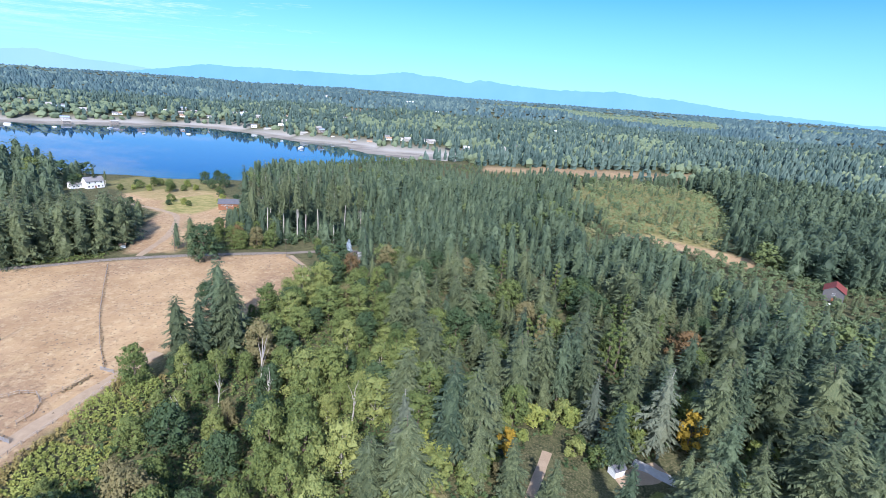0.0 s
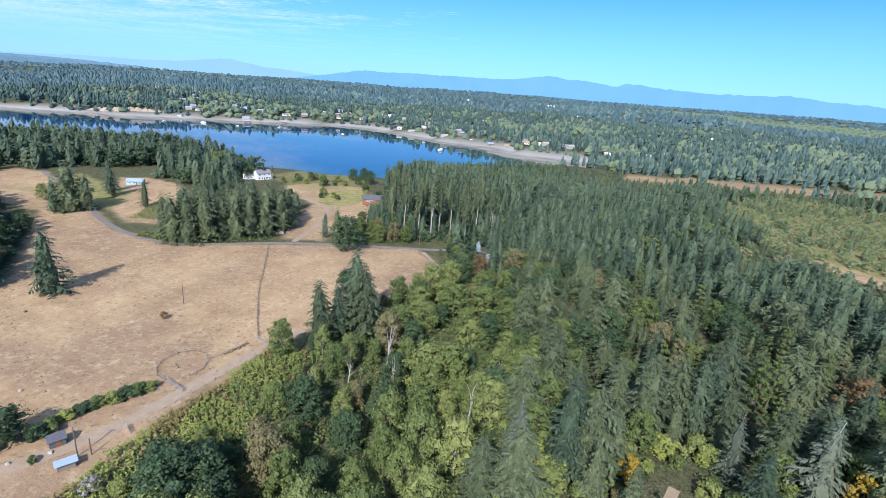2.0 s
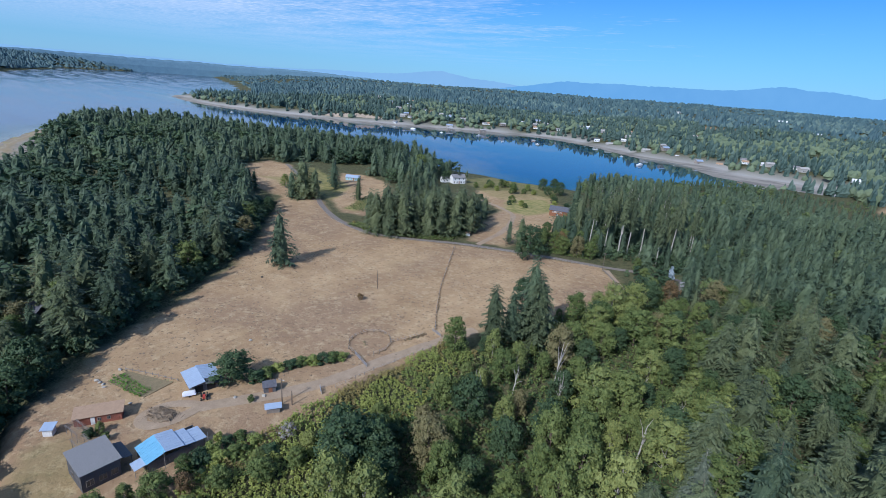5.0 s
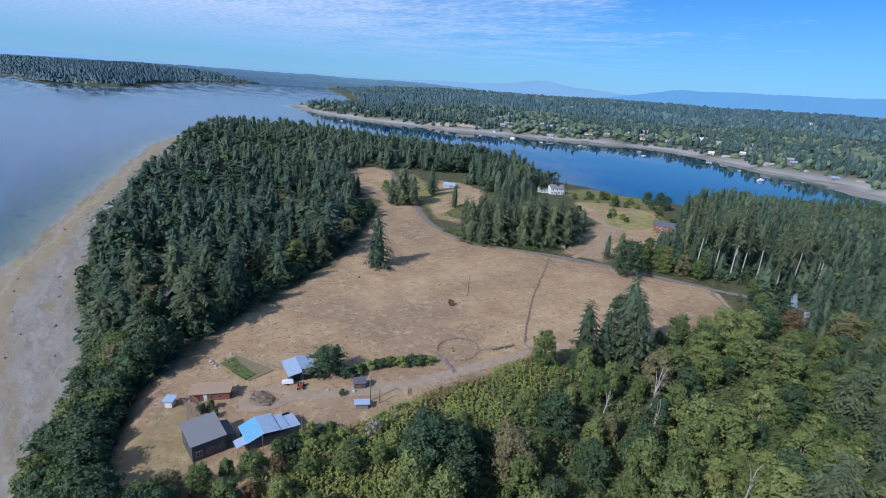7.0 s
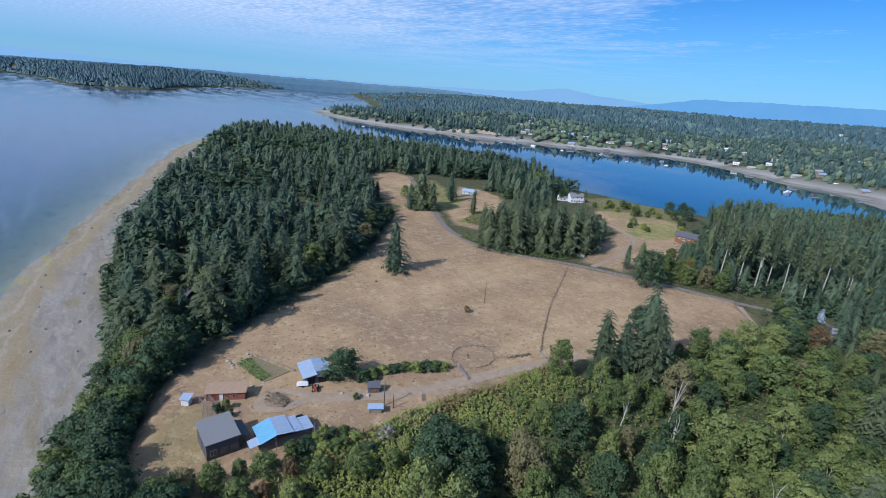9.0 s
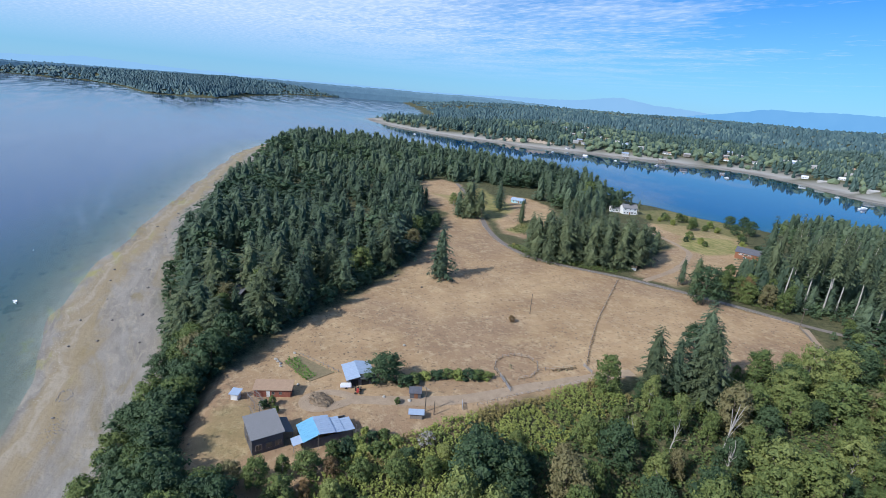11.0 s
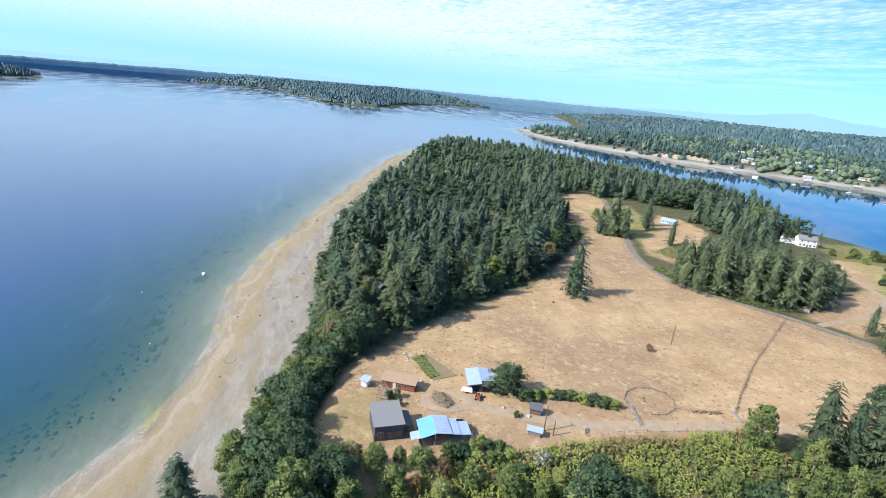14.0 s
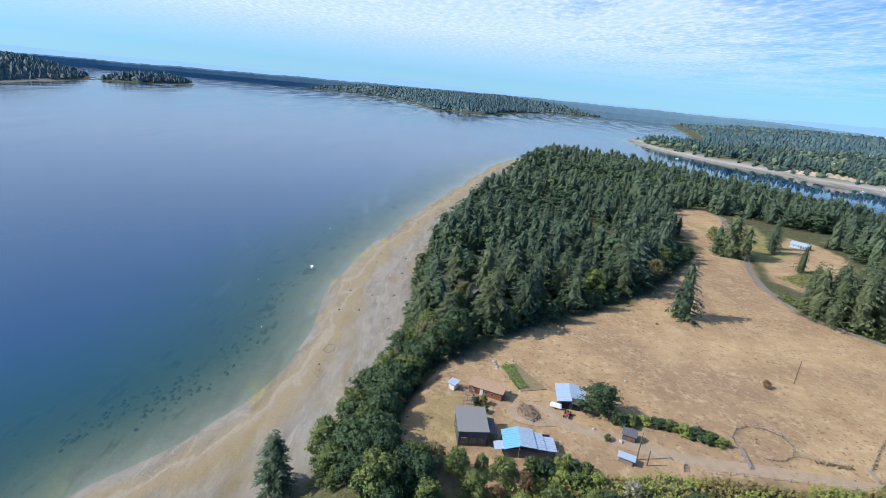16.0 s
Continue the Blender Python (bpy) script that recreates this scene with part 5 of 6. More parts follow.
def slab(bm, corners, thick):
    """A sheet of that thickness under four corners."""
    top = [bm.verts.new(c) for c in corners]
    low = [bm.verts.new(Vector(c) - Vector((0, 0, thick))) for c in corners]
    n = len(top)
    bm.faces.new(top)
    bm.faces.new(low[::-1])
    for i in range(n):
        bm.faces.new((low[i], low[(i + 1) % n], top[(i + 1) % n], top[i]))


def prism(bm, w, d, h, ridge):
    """Walls of a gabled house, w along x, d along y, the ridge along x."""
    a = [(-w / 2, -d / 2), (w / 2, -d / 2), (w / 2, d / 2), (-w / 2, d / 2)]
    lo = [bm.verts.new((x, y, -0.5)) for x, y in a]
    hi = [bm.verts.new((x, y, h)) for x, y in a]
    r0, r1 = bm.verts.new((-w / 2, 0, h + ridge)), bm.verts.new((w / 2, 0, h + ridge))
    bm.faces.new((lo[0], lo[1], hi[1], hi[0]))
    bm.faces.new((lo[1], lo[2], hi[2], r1, hi[1]))
    bm.faces.new((lo[2], lo[3], hi[3], hi[2]))
    bm.faces.new((lo[3], lo[0], hi[0], r0, hi[3]))
    bm.faces.new((hi[0], hi[1], r1, r0))
    bm.faces.new((hi[2], hi[3], r0, r1))
    bm.faces.new(lo[::-1])


def window(parent, x, y, z, w, h, face, frame_mat=None):
    """A framed window set on a wall that faces -y, +y, -x or +x."""
    turn = {"-y": 0, "+y": 180, "+x": 90, "-x": -90}[face]
    bm = bmesh.new()
    for lo, hi in (((-w / 2, -0.06, 0), (w / 2, 0.02, 0.1)), ((-w / 2, -0.06, h - 0.1), (w / 2, 0.02, h)), ((-w / 2, -0.06, 0.1), (-w / 2 + 0.1, 0.02, h - 0.1)), ((w / 2 - 0.1, -0.06, 0.1), (w / 2, 0.02, h - 0.1)), ((-0.03, -0.05, 0.1), (0.03, 0.02, h - 0.1))):
        box(bm, lo, hi)
    f = part("window_frame", bm, frame_mat or WHITE_PAINT, parent)
    f.matrix_local = pose(x, y, z, 0, 0, turn)
    bm = bmesh.new()
    box(bm, (-w / 2 + 0.1, -0.02, 0.1), (w / 2 - 0.1, 0.01, h - 0.1))
    part("pane", bm, GLASS, f)
    return f


def house(name, label, x, y, turn, w, d, h, ridge, wall_mat, roof_mat, windows=(), door=None, over=0.5, category="house", chimney=False, group="", sink=0.0):
    top = tagged(new(name), label, category, group)
    top.matrix_basis = pose(x, y, ground_at(x, y) - sink, 0, 0, turn)
    bm = bmesh.new()
    prism(bm, w, d, h, ridge)
    part("wall", bm, wall_mat, top)
    rise = ridge / (d / 2)
    for s in (-1, 1):
        bm = bmesh.new()
        e = s * (d / 2 + over)
        z = h + 0.14 - over * rise
        pts = [(-w / 2 - over, e, z), (w / 2 + over, e, z), (w / 2 + over, 0, h + ridge + 0.14), (-w / 2 - over, 0, h + ridge + 0.14)]
        slab(bm, pts if s < 0 else pts[::-1], 0.12)
        part("roof", bm, roof_mat, top)
    for wx, wz, ww, wh, face in windows:
        p = {"-y": (wx, -d / 2 - 0.02), "+y": (wx, d / 2 + 0.02), "+x": (w / 2 + 0.02, wx), "-x": (-w / 2 - 0.02, wx)}[face]
        window(top, p[0], p[1], wz, ww, wh, face)
    if door:
        wx, face = door
        p = {"-y": (wx, -d / 2), "+y": (wx, d / 2), "+x": (w / 2, wx), "-x": (-w / 2, wx)}[face]
        bm = bmesh.new()
        box(bm, (-0.5, -0.07, 0), (0.5, 0.03, 2.05))
        part("door", bm, BROWN_WOOD, top).matrix_local = pose(p[0], p[1], 0.05, 0, 0, {"-y": 0, "+y": 180, "+x": 90, "-x": -90}[face])
    if chimney:
        bm = bmesh.new()
        box(bm, (w * 0.2, -0.35, h), (w * 0.2 + 0.7, 0.35, h + ridge + 0.9))
        part("chimney", bm, ROCK, top)
    return top


def shed_roof(parent, corners, mat, thick=0.1, ribs=0.0, name="roof"):
    """A tilted sheet roof through four corners, with raised seams along it."""
    bm = bmesh.new()
    slab(bm, corners, thick)
    a, b, c, d = [Vector(q) for q in corners]
    seams = []
    if ribs:
        n = int((b - a).length / ribs)
        for i in range(1, n):
            p, q = a.lerp(b, i / n), d.lerp(c, i / n)
            off = (b - a).normalized() * 0.03
            seams.append([p - off + Vector((0, 0, 0.05)), p + off + Vector((0, 0, 0.05)), q + off + Vector((0, 0, 0.05)), q - off + Vector((0, 0, 0.05))])
    sheet = part(name, bm, mat, parent)
    for ends in seams:
        bm = bmesh.new()
        slab(bm, ends, 0.06)
        part("seam", bm, mat, sheet)
    return sheet


def walls(parent, w, d, heights, mat, name="wall"):
    """Four board walls with their own corner heights, each with battens."""
    c = [(-w / 2, -d / 2), (w / 2, -d / 2), (w / 2, d / 2), (-w / 2, d / 2)]
    for i in range(4):
        (x0, y0), (x1, y1) = c[i], c[(i + 1) % 4]
        h0, h1 = heights[i], heights[(i + 1) % 4]
        n = Vector((y1 - y0, x0 - x1, 0)).normalized()

        def plate(bm, k0, k1, out):
            p, q = Vector((x0, y0, 0)).lerp(Vector((x1, y1, 0)), k0), Vector((x0, y0, 0)).lerp(Vector((x1, y1, 0)), k1)
            z0, z1 = h0 + (h1 - h0) * k0, h0 + (h1 - h0) * k1
            vs = [bm.verts.new(v) for v in (p + n * out + Vector((0, 0, -0.5)), q + n * out + Vector((0, 0, -0.5)), q + n * out + Vector((0, 0, z1)), p + n * out + Vector((0, 0, z0)))]
            ws = [bm.verts.new(v) for v in (p - n * 0.12 + Vector((0, 0, -0.5)), q - n * 0.12 + Vector((0, 0, -0.5)), q - n * 0.12 + Vector((0, 0, z1)), p - n * 0.12 + Vector((0, 0, z0)))]
            bm.faces.new(vs)
            bm.faces.new(ws[::-1])
            for j in range(4):
                bm.faces.new((ws[j], ws[(j + 1) % 4], vs[(j + 1) % 4], vs[j]))
        bm = bmesh.new()
        plate(bm, 0, 1, 0.0)
        side = part(name, bm, mat, parent)
        length = math.hypot(x1 - x0, y1 - y0)
        for j in range(int(length / 0.6)):
            k = (j + 0.5) * 0.6 / length
            bm = bmesh.new()
            plate(bm, max(0, k - 0.03 / length), min(1, k + 0.03 / length), 0.035)
            part("batten", bm, mat, side)


def at_ground(name, label, category, x, y, turn, group=""):
    top = tagged(new(name), label, category, group)
    top.matrix_basis = pose(x, y, ground_at(x, y), 0, 0, turn)
    return top


def posts(parent, places, r, h, mat, name="post"):
    for x, y in places:
        bm = bmesh.new()
        bmesh.ops.create_cone(bm, cap_ends=True, segments=6, radius1=r, radius2=r * 0.9, depth=h + 0.4, matrix=Matrix.Translation((x, y, h / 2 - 0.2)))
        part(name, bm, mat, parent)


# the grey workshop: x across the slope of its roof, the low side to the drive
barn = at_ground("grey_workshop", "dark grey timber workshop with a shingled roof", "building", -111.0, 20.2, 4)
walls(barn, 8.0, 7.4, (5.3, 4.3, 4.3, 5.3), DARK_WOOD)
shed_roof(barn, [(-4.4, -4.0, 5.5), (4.4, -4.0, 4.4), (4.4, 4.0, 4.4), (-4.4, 4.0, 5.5)], SHINGLE, 0.16)
for yy in (-2.2, 0.2, 2.4):
    window(barn, 4.06, yy, 0.9, 1.5, 1.5, "+x", GREY_WOOD)
window(barn, -1.0, -3.76, 1.2, 1.2, 1.2, "-y", GREY_WOOD)
shed_roof(barn, [(-3.6, 3.9, 3.2), (2.6, 3.9, 3.0), (2.6, 6.6, 2.3), (-3.6, 6.6, 2.5)], DARK_WOOD, 0.1, name="lean_to_roof")
posts(barn, [(-3.3, 6.4), (2.4, 6.4), (-0.4, 6.4)], 0.08, 2.3, DARK_WOOD)

# the long barn with the blue roof
blue = at_ground("blue_roofed_barn", "long low barn with bright and pale blue metal roofs", "building", -107.4, 34.5, 0)
walls(blue, 6.6, 12.4, (2.3, 2.3, 2.3, 2.3), DARK_WOOD)
shed_roof(blue, [(-3.7, -6.5, 2.5), (3.6, -6.5, 2.35), (3.6, -2.4, 3.6), (-3.7, -2.4, 3.8)], BLUE_TIN, 0.1, 0.8)
shed_roof(blue, [(-3.7, -2.4, 3.82), (3.6, -2.4, 3.62), (3.6, 1.6, 3.1), (-3.7, 1.6, 3.3)], PALE_TIN, 0.1, 0.8)
shed_roof(blue, [(-2.9, 1.5, 3.0), (3.4, 1.5, 2.85), (3.4, 4.0, 2.65), (-2.9, 4.0, 2.8)], PALE_TIN, 0.1, 0.8)
shed_roof(blue, [(-2.0, 3.9, 2.6), (3.2, 3.9, 2.45), (3.2, 6.8, 2.3), (-2.0, 6.8, 2.45)], PALE_TIN, 0.1, 0.8)
shed_roof(blue, [(0.2, -8.8, 1.9), (3.2, -8.8, 1.8), (3.2, -6.4, 2.2), (0.2, -6.4, 2.3)], PALE_TIN, 0.08, name="lean_to_roof")
posts(blue, [(0.5, -8.6), (2.9, -8.6)], 0.07, 1.8, GREY_WOOD)
posts(blue, [(4.3, 6.6), (4.3, -3.0)], 0.08, 4.4, GREY_WOOD, "mast")

# the open machine shed with the pale roof
cart = at_ground("machine_shed", "open-fronted shed with a pale blue metal roof", "building", -128.6, 50.8, -8)
walls(cart, 7.0, 7.2, (2.6, 2.4, 2.4, 2.6), DARK_WOOD)
shed_roof(cart, [(-4.6, -4.4, 3.0), (4.3, -4.4, 2.7), (4.3, -0.2, 3.4), (-4.6, -0.2, 3.7)], PALE_TIN, 0.1, 0.8)
shed_roof(cart, [(-4.9, -0.4, 3.75), (2.6, -0.4, 3.5), (2.6, 4.5, 2.7), (-4.9, 4.5, 2.9)], PALE_TIN, 0.1, 0.8)
shed_roof(cart, [(2.5, -0.3, 3.1), (4.9, -0.3, 3.0), (4.9, 4.6, 2.4), (2.5, 4.6, 2.5)], DARK_WOOD, 0.1, name="porch_roof")
# black sheets stand in for the shade inside the open bays
for yy in (-1.8, 1.4):
    bm = bmesh.new()
    box(bm, (3.5, yy - 1.1, 0), (3.58, yy + 1.1, 2.1))
    part("door", bm, RUBBER, cart)

# the low red-brown shed
row = at_ground("long_red_shed", "long red-brown shed with a tan roof", "building", -130.2, 26.3, 67)
walls(row, 10.0, 3.6, (2.3, 2.3, 2.9, 2.9), RED_WOOD)
shed_roof(row, [(-5.4, -2.2, 2.4), (5.4, -2.2, 2.4), (5.4, 2.2, 3.15), (-5.4, 2.2, 3.15)], TAN_ROOF, 0.12)
for xx in (0.2, 2.2):
    window(row, xx, -1.84, 0.8, 0.8, 0.9, "-y", GREY_WOOD)
bm = bmesh.new()
box(bm, (-1.6, -1.9, 0), (-0.7, -1.78, 2.0))
part("door", bm, WHITE_PAINT, row)

hut = at_ground("garden_hut", "small white hut with a pale roof on the lawn", "building", -131.6, 16.4, 55)
walls(hut, 2.0, 2.0, (1.9, 1.9, 2.2, 2.2), WHITE_PAINT)
shed_roof(hut, [(-1.4, -1.4, 2.0), (1.4, -1.4, 2.0), (1.4, 1.4, 2.4), (-1.4, 1.4, 2.4)], PALE_TIN, 0.08)
house("tool_hut", "small dark gabled hut with white trim beside the track", -114.2, 63.2, 65, 3.2, 2.6, 2.0, 1.1, DARK_WOOD, SLATE, [(0, 0.8, 0.7, 0.8, "-x")], (0.2, "-y"), 0.3, "building")
pump = at_ground("pump_shelter", "low shelter with a pale blue roof beside the track", "building", -105.4, 59.3, 62)
walls(pump, 3.4, 1.4, (1.5, 1.5, 1.7, 1.7), GREY_WOOD)
shed_roof(pump, [(-2.2, -1.1, 1.6), (2.2, -1.1, 1.6), (2.2, 1.1, 1.95), (-2.2, 1.1, 1.95)], PALE_TIN, 0.08)

# houses round the bay and the woods
WHITE_WINDOWS = [(-4.6, 0.9, 1.3, 1.3, "-y"), (-2, 0.9, 1.3, 1.3, "-y"), (2, 0.9, 1.6, 1.4, "-y"), (4.6, 0.9, 1.3, 1.3, "-y"), (-4, 3.7, 1.2, 1.3, "-y"), (0, 3.7, 1.2, 1.3, "-y"), (4, 3.7, 1.2, 1.3, "-y"), (-2, 0.9, 1.2, 1.3, "+x"), (2, 0.9, 1.2, 1.3, "+x"), (-2, 3.7, 1.2, 1.3, "+x"), (2, 3.7, 1.2, 1.3, "+x")]
house("white_house", "large two-storey white house with a grey roof above the bay", -291, 352, 62, 12, 8, 5.6, 2.6, WHITE_PAINT, SHINGLE, WHITE_WINDOWS, (0, "-y"), chimney=True)
house("white_wing", "white gabled wing of the house above the bay", -301, 346, 62, 7, 6, 3.4, 2.0, WHITE_PAINT, SHINGLE, [(-1.5, 1.0, 1.2, 1.3, "-y"), (1.5, 1.0, 1.2, 1.3, "-y")])
house("brown_house", "brown timber house with a dark roof among conifers", -170, 324, 20, 13, 8, 4.6, 2.4, BROWN_WOOD, SLATE, [(x, 2.9, 1.0, 0.9, "-y") for x in (-4, -2.5, -1, 0.5, 2)] + [(-1, 0.9, 1.4, 1.3, "-y"), (4, 0.9, 1.4, 1.3, "-y"), (0, 1.0, 1.4, 1.4, "+x")], (2, "-y"))
house("aqua_cottage", "low aqua cottage with a grey-blue roof", -344, 274, 35, 11, 7, 2.6, 1.5, AQUA_PAINT, PALE_TIN, [(-3, 0.9, 1.2, 1.1, "-y"), (0, 0.9, 1.2, 1.1, "-y"), (3, 0.9, 1.2, 1.1, "-y")], (1.5, "-y"))
house("roadside_hut", "little pale hut beside the driveway", -177, 228, 35, 2.6, 2.0, 1.7, 0.6, WHITE_PAINT, TAN_ROOF, over=0.25, category="building")
house("wood_house", "white-roofed house hidden in the fir wood", -500, 226, 30, 14, 8, 3.2, 1.5, WHITE_PAINT, TARP, [(-3, 0.9, 1.2, 1.2, "-y"), (3, 0.9, 1.2, 1.2, "-y")])
house("shore_house", "grey shore house in the fir wood", -700, 152, 60, 14, 9, 4, 2, GREY_WOOD, SHINGLE, [(-3, 0.9, 1.2, 1.2, "-y"), (3, 0.9, 1.2, 1.2, "-y")])
house("glade_house", "pale roofed house in a glade of the fir wood", -326, 74, 40, 11, 8, 3, 1.6, GREY_WOOD, CONCRETE, [(-3, 0.9, 1.2, 1.2, "-y")])
house("edge_house", "dark house in the shade of the wood", -205, 26, 40, 11, 8, 3, 1.8, DARK_WOOD, SLATE, [(-3, 0.9, 1.2, 1.2, "-y"), (2, 0.9, 1.2, 1.2, "-y")])
house("red_roofed_house", "dark house with a red roof beside the clearing", 190, 263, 55, 12, 9, 5.6, 2.8, DARK_WOOD, MAROON, [(-3, 1.0, 1.3, 1.3, "-y"), (2, 1.0, 1.3, 1.3, "-y"), (-2, 3.6, 1.2, 1.2, "-y"), (0, 3.4, 1.2, 1.2, "-x")], (0, "-x"))
house("drive_house", "grey-roofed house beside the concrete drive", 53, 93, 20, 12, 8, 3.0, 2.0, WHITE_PAINT, SHINGLE, [(-3, 0.9, 1.2, 1.2, "+y"), (3, 0.9, 1.2, 1.2, "+y")])
house("drive_shed", "small white shed with a dark roof", 40.5, 107, 30, 3.2, 2.6, 2.2, 0.9, WHITE_PAINT, SLATE, over=0.25, category="building")
house("hidden_cabin", "small weathered cabin between the conifers", -58, 248, 30, 6, 5, 2.6, 1.6, GREY_WOOD, SHINGLE, [(0, 0.9, 1.0, 1.0, "-y")], category="building")
strip("concrete_drive", [(46, 112), (52, 108.5), (60, 103), (70, 95)], 3.6, CONCRETE, "pale concrete drive between the trees", 0.15, wander=0.0)
strip("earth_yard", [(40, 104.5), (46, 106), (53, 111)], 6, GRAVEL, "bare earth yard beside the drive", 0.08, wander=0.5)
strip("wood_track", [(17, 92), (20, 100), (22, 106), (24, 112)], 2.4, GRAVEL, "pale dirt track into the wood", 0.1)

FAR_LABEL = "pale house among trees on the far shore"
for n, (x, y) in enumerate(far_spots):
    house("far_house", FAR_LABEL, x, y, (35, 60, 15, 48)[n % 4], (10, 13, 9, 14)[n % 4], 7, (3.0, 5.0)[n % 2], 2.2, (WHITE_PAINT, GREY_WOOD, WHITE_PAINT, CONCRETE)[n % 4], (SHINGLE, CONCRETE, TARP, PALE_TIN, TAN_ROOF, CONCRETE)[n % 6],
          [(-3, 0.9, 1.6, 1.4, "-y"), (0, 0.9, 1.6, 1.4, "-y"), (3, 0.9, 1.6, 1.4, "-y")], group="houses of the far shore")
for n, (x, y) in enumerate([(650, 1165), (690, 1180), (730, 1150), (575, 1252), (616, 839), (640, 845), (-323, 2133), (-511, 2345), (-168, 1731), (-649, 2020), (180, 1300)]):
    house("distant_building", "large pale building in the distant woods", x, y, 20, 30, 14, 6, 3, WHITE_PAINT, (TARP, CONCRETE)[n % 2], [(-6, 1, 3, 2, "-y"), (6, 1, 3, 2, "-y")], group="distant buildings")


# ---- fences, poles, vehicles ----
def fence(name, label, line, gap=3.0, high=1.2, rails=2, mat=None, closed=False, wire=False, category="fence"):
    """Posts along a line with rails from post to post."""
    mat = mat or GREY_WOOD
    pts, line = [], [Vector(p) for p in line]
    for a, b in zip(line, line[1:]):
        n = max(1, round((b - a).length / gap))
        pts += [a.lerp(b, i / n) for i in range(n)]
    pts.append(line[-1])
    x0, y0 = pts[0]
    top = tagged(new(name), label, category)
    top.matrix_basis = pose(x0, y0, ground_at(x0, y0))
    z0 = ground_at(x0, y0)
    at = [Vector((p.x - x0, p.y - y0, ground_at(p.x, p.y) - z0)) for p in pts]
    for i, p in enumerate(at):
        bm = bmesh.new()
        h = high * random.uniform(0.95, 1.15)
        bmesh.ops.create_cone(bm, cap_ends=True, segments=6, radius1=0.09, radius2=0.08, depth=h + 0.5, matrix=Matrix.Translation(p + Vector((0, 0, h / 2 - 0.25))))
        part("post", bm, mat, top)
    for a, b in zip(at, at[1:]):
        for k in range(rails):
            z = high * (0.45 + 0.45 * k / max(1, rails - 1))
            d = b - a
            n = Vector((-d.y, d.x, 0)).normalized() * (0.015 if wire else 0.05)
            u = Vector((0, 0, 0.03 if wire else 0.12))
            bm = bmesh.new()
            p, q = a + Vector((0, 0, z)), b + Vector((0, 0, z))
            slab(bm, [p - n + u, q - n + u, q + n + u, p + n + u], u.z)
            part("rail", bm, STEEL if wire else mat, top)
    return top


fence("pasture_fence", "old pasture fence of grey posts and wire", [(-168, 206), (-151, 181), (-134, 157), (-120, 139), (-108, 125.5)], 3.4, 1.2, 2, wire=True)
fence("corral_fence", "rounded corral of grey posts and wire", [(-114, 93.5), (-118, 94), (-121.5, 97), (-123.4, 101), (-123, 106), (-120, 109.5), (-115.5, 110), (-111.5, 107), (-109.5, 102.5), (-110, 98)], 2.2, 1.2, 2, wire=True)
fence("link_fence", "post and wire fence joining the corral to the pasture", [(-112, 107), (-110.5, 113), (-109, 120)], 3.0, 1.2, 2, wire=True)
fence("track_fence", "grey post fence along the farm track", [(-101, 124), (-101.5, 108), (-103, 92), (-103.4, 78)], 4.0, 1.1, 2, wire=True)
fence("road_fence", "post and wire fence along the country road", [(-300, 203), (-248, 182.4), (-214, 180), (-194, 191), (-172, 209), (-146, 223), (-122, 234), (-100, 243)], 5.0, 1.1, 2, wire=True)
fence("corner_fence", "post fence at the pasture corner", [(-97, 241), (-86, 230), (-75, 219)], 3.5, 1.1, 2)
fence("garden_fence", "rough fence along the vegetable plot", [(-149.5, 38), (-142, 42.5), (-134.5, 46.5)], 2.4, 1.0, 1)


def gate(x0, y0, x1, y1, label):
    d = math.hypot(x1 - x0, y1 - y0)
    top = at_ground("field_gate", label, "gate", x0, y0, math.degrees(math.atan2(y1 - y0, x1 - x0)))
    for z in (0.25, 0.5, 0.75, 1.0, 1.25):
        bm = bmesh.new()
        box(bm, (0.1, -0.03, z), (d - 0.1, 0.03, z + 0.09))
        part("bar", bm, STEEL, top)
    for x in (0.05, d / 2, d - 0.1):
        bm = bmesh.new()
        box(bm, (x - 0.06, -0.05, 0.1), (x + 0.06, 0.05, 1.4))
        part("stile", bm, STEEL, top)


gate(-113.6, 93.2, -109.6, 92.4, "pale metal field gate at the corral")
gate(-109, 92.2, -105.5, 91.4, "pale metal field gate beside the track")
gate(-106, 74.4, -103.2, 72.9, "pale metal gate beside the track")
gate(-108.5, 124.6, -103.5, 123.6, "pale metal gate at the pasture corner")


def utility_pole(x, y, h, label, arms=1):
    top = at_ground("utility_pole", label, "pole", x, y, 20, "utility poles")
    bm = bmesh.new()
    bmesh.ops.create_cone(bm, cap_ends=True, segments=10, radius1=0.17, radius2=0.11, depth=h + 1, matrix=Matrix.Translation((0, 0, h / 2 - 0.5)))
    part("pole", bm, BARK, top)
    for k in range(arms):
        bm = bmesh.new()
        box(bm, (-0.9, -0.06, h - 0.5 - 0.6 * k), (0.9, 0.06, h - 0.36 - 0.6 * k))
        arm = part("crossarm", bm, GREY_WOOD, top)
        for dx in (-0.8, 0, 0.8):
            bm = bmesh.new()
            bmesh.ops.create_cone(bm, cap_ends=True, segments=8, radius1=0.05, radius2=0.03, depth=0.16, matrix=Matrix.Translation((dx, 0, h - 0.28 - 0.6 * k)))
            part("insulator", bm, WHITE_PAINT, arm)


utility_pole(-150, 134, 9.0, "plain weathered wooden pole standing in the pasture", 0)
utility_pole(-106.6, 62.6, 8.0, "weathered wooden utility pole beside the track")
utility_pole(-104.6, 64.4, 4.5, "short grey post beside the track", 0)
utility_pole(-296, 204, 8.5, "wooden utility pole beside the country road")
utility_pole(-152, 232, 9.5, "wooden utility pole beside the country road")
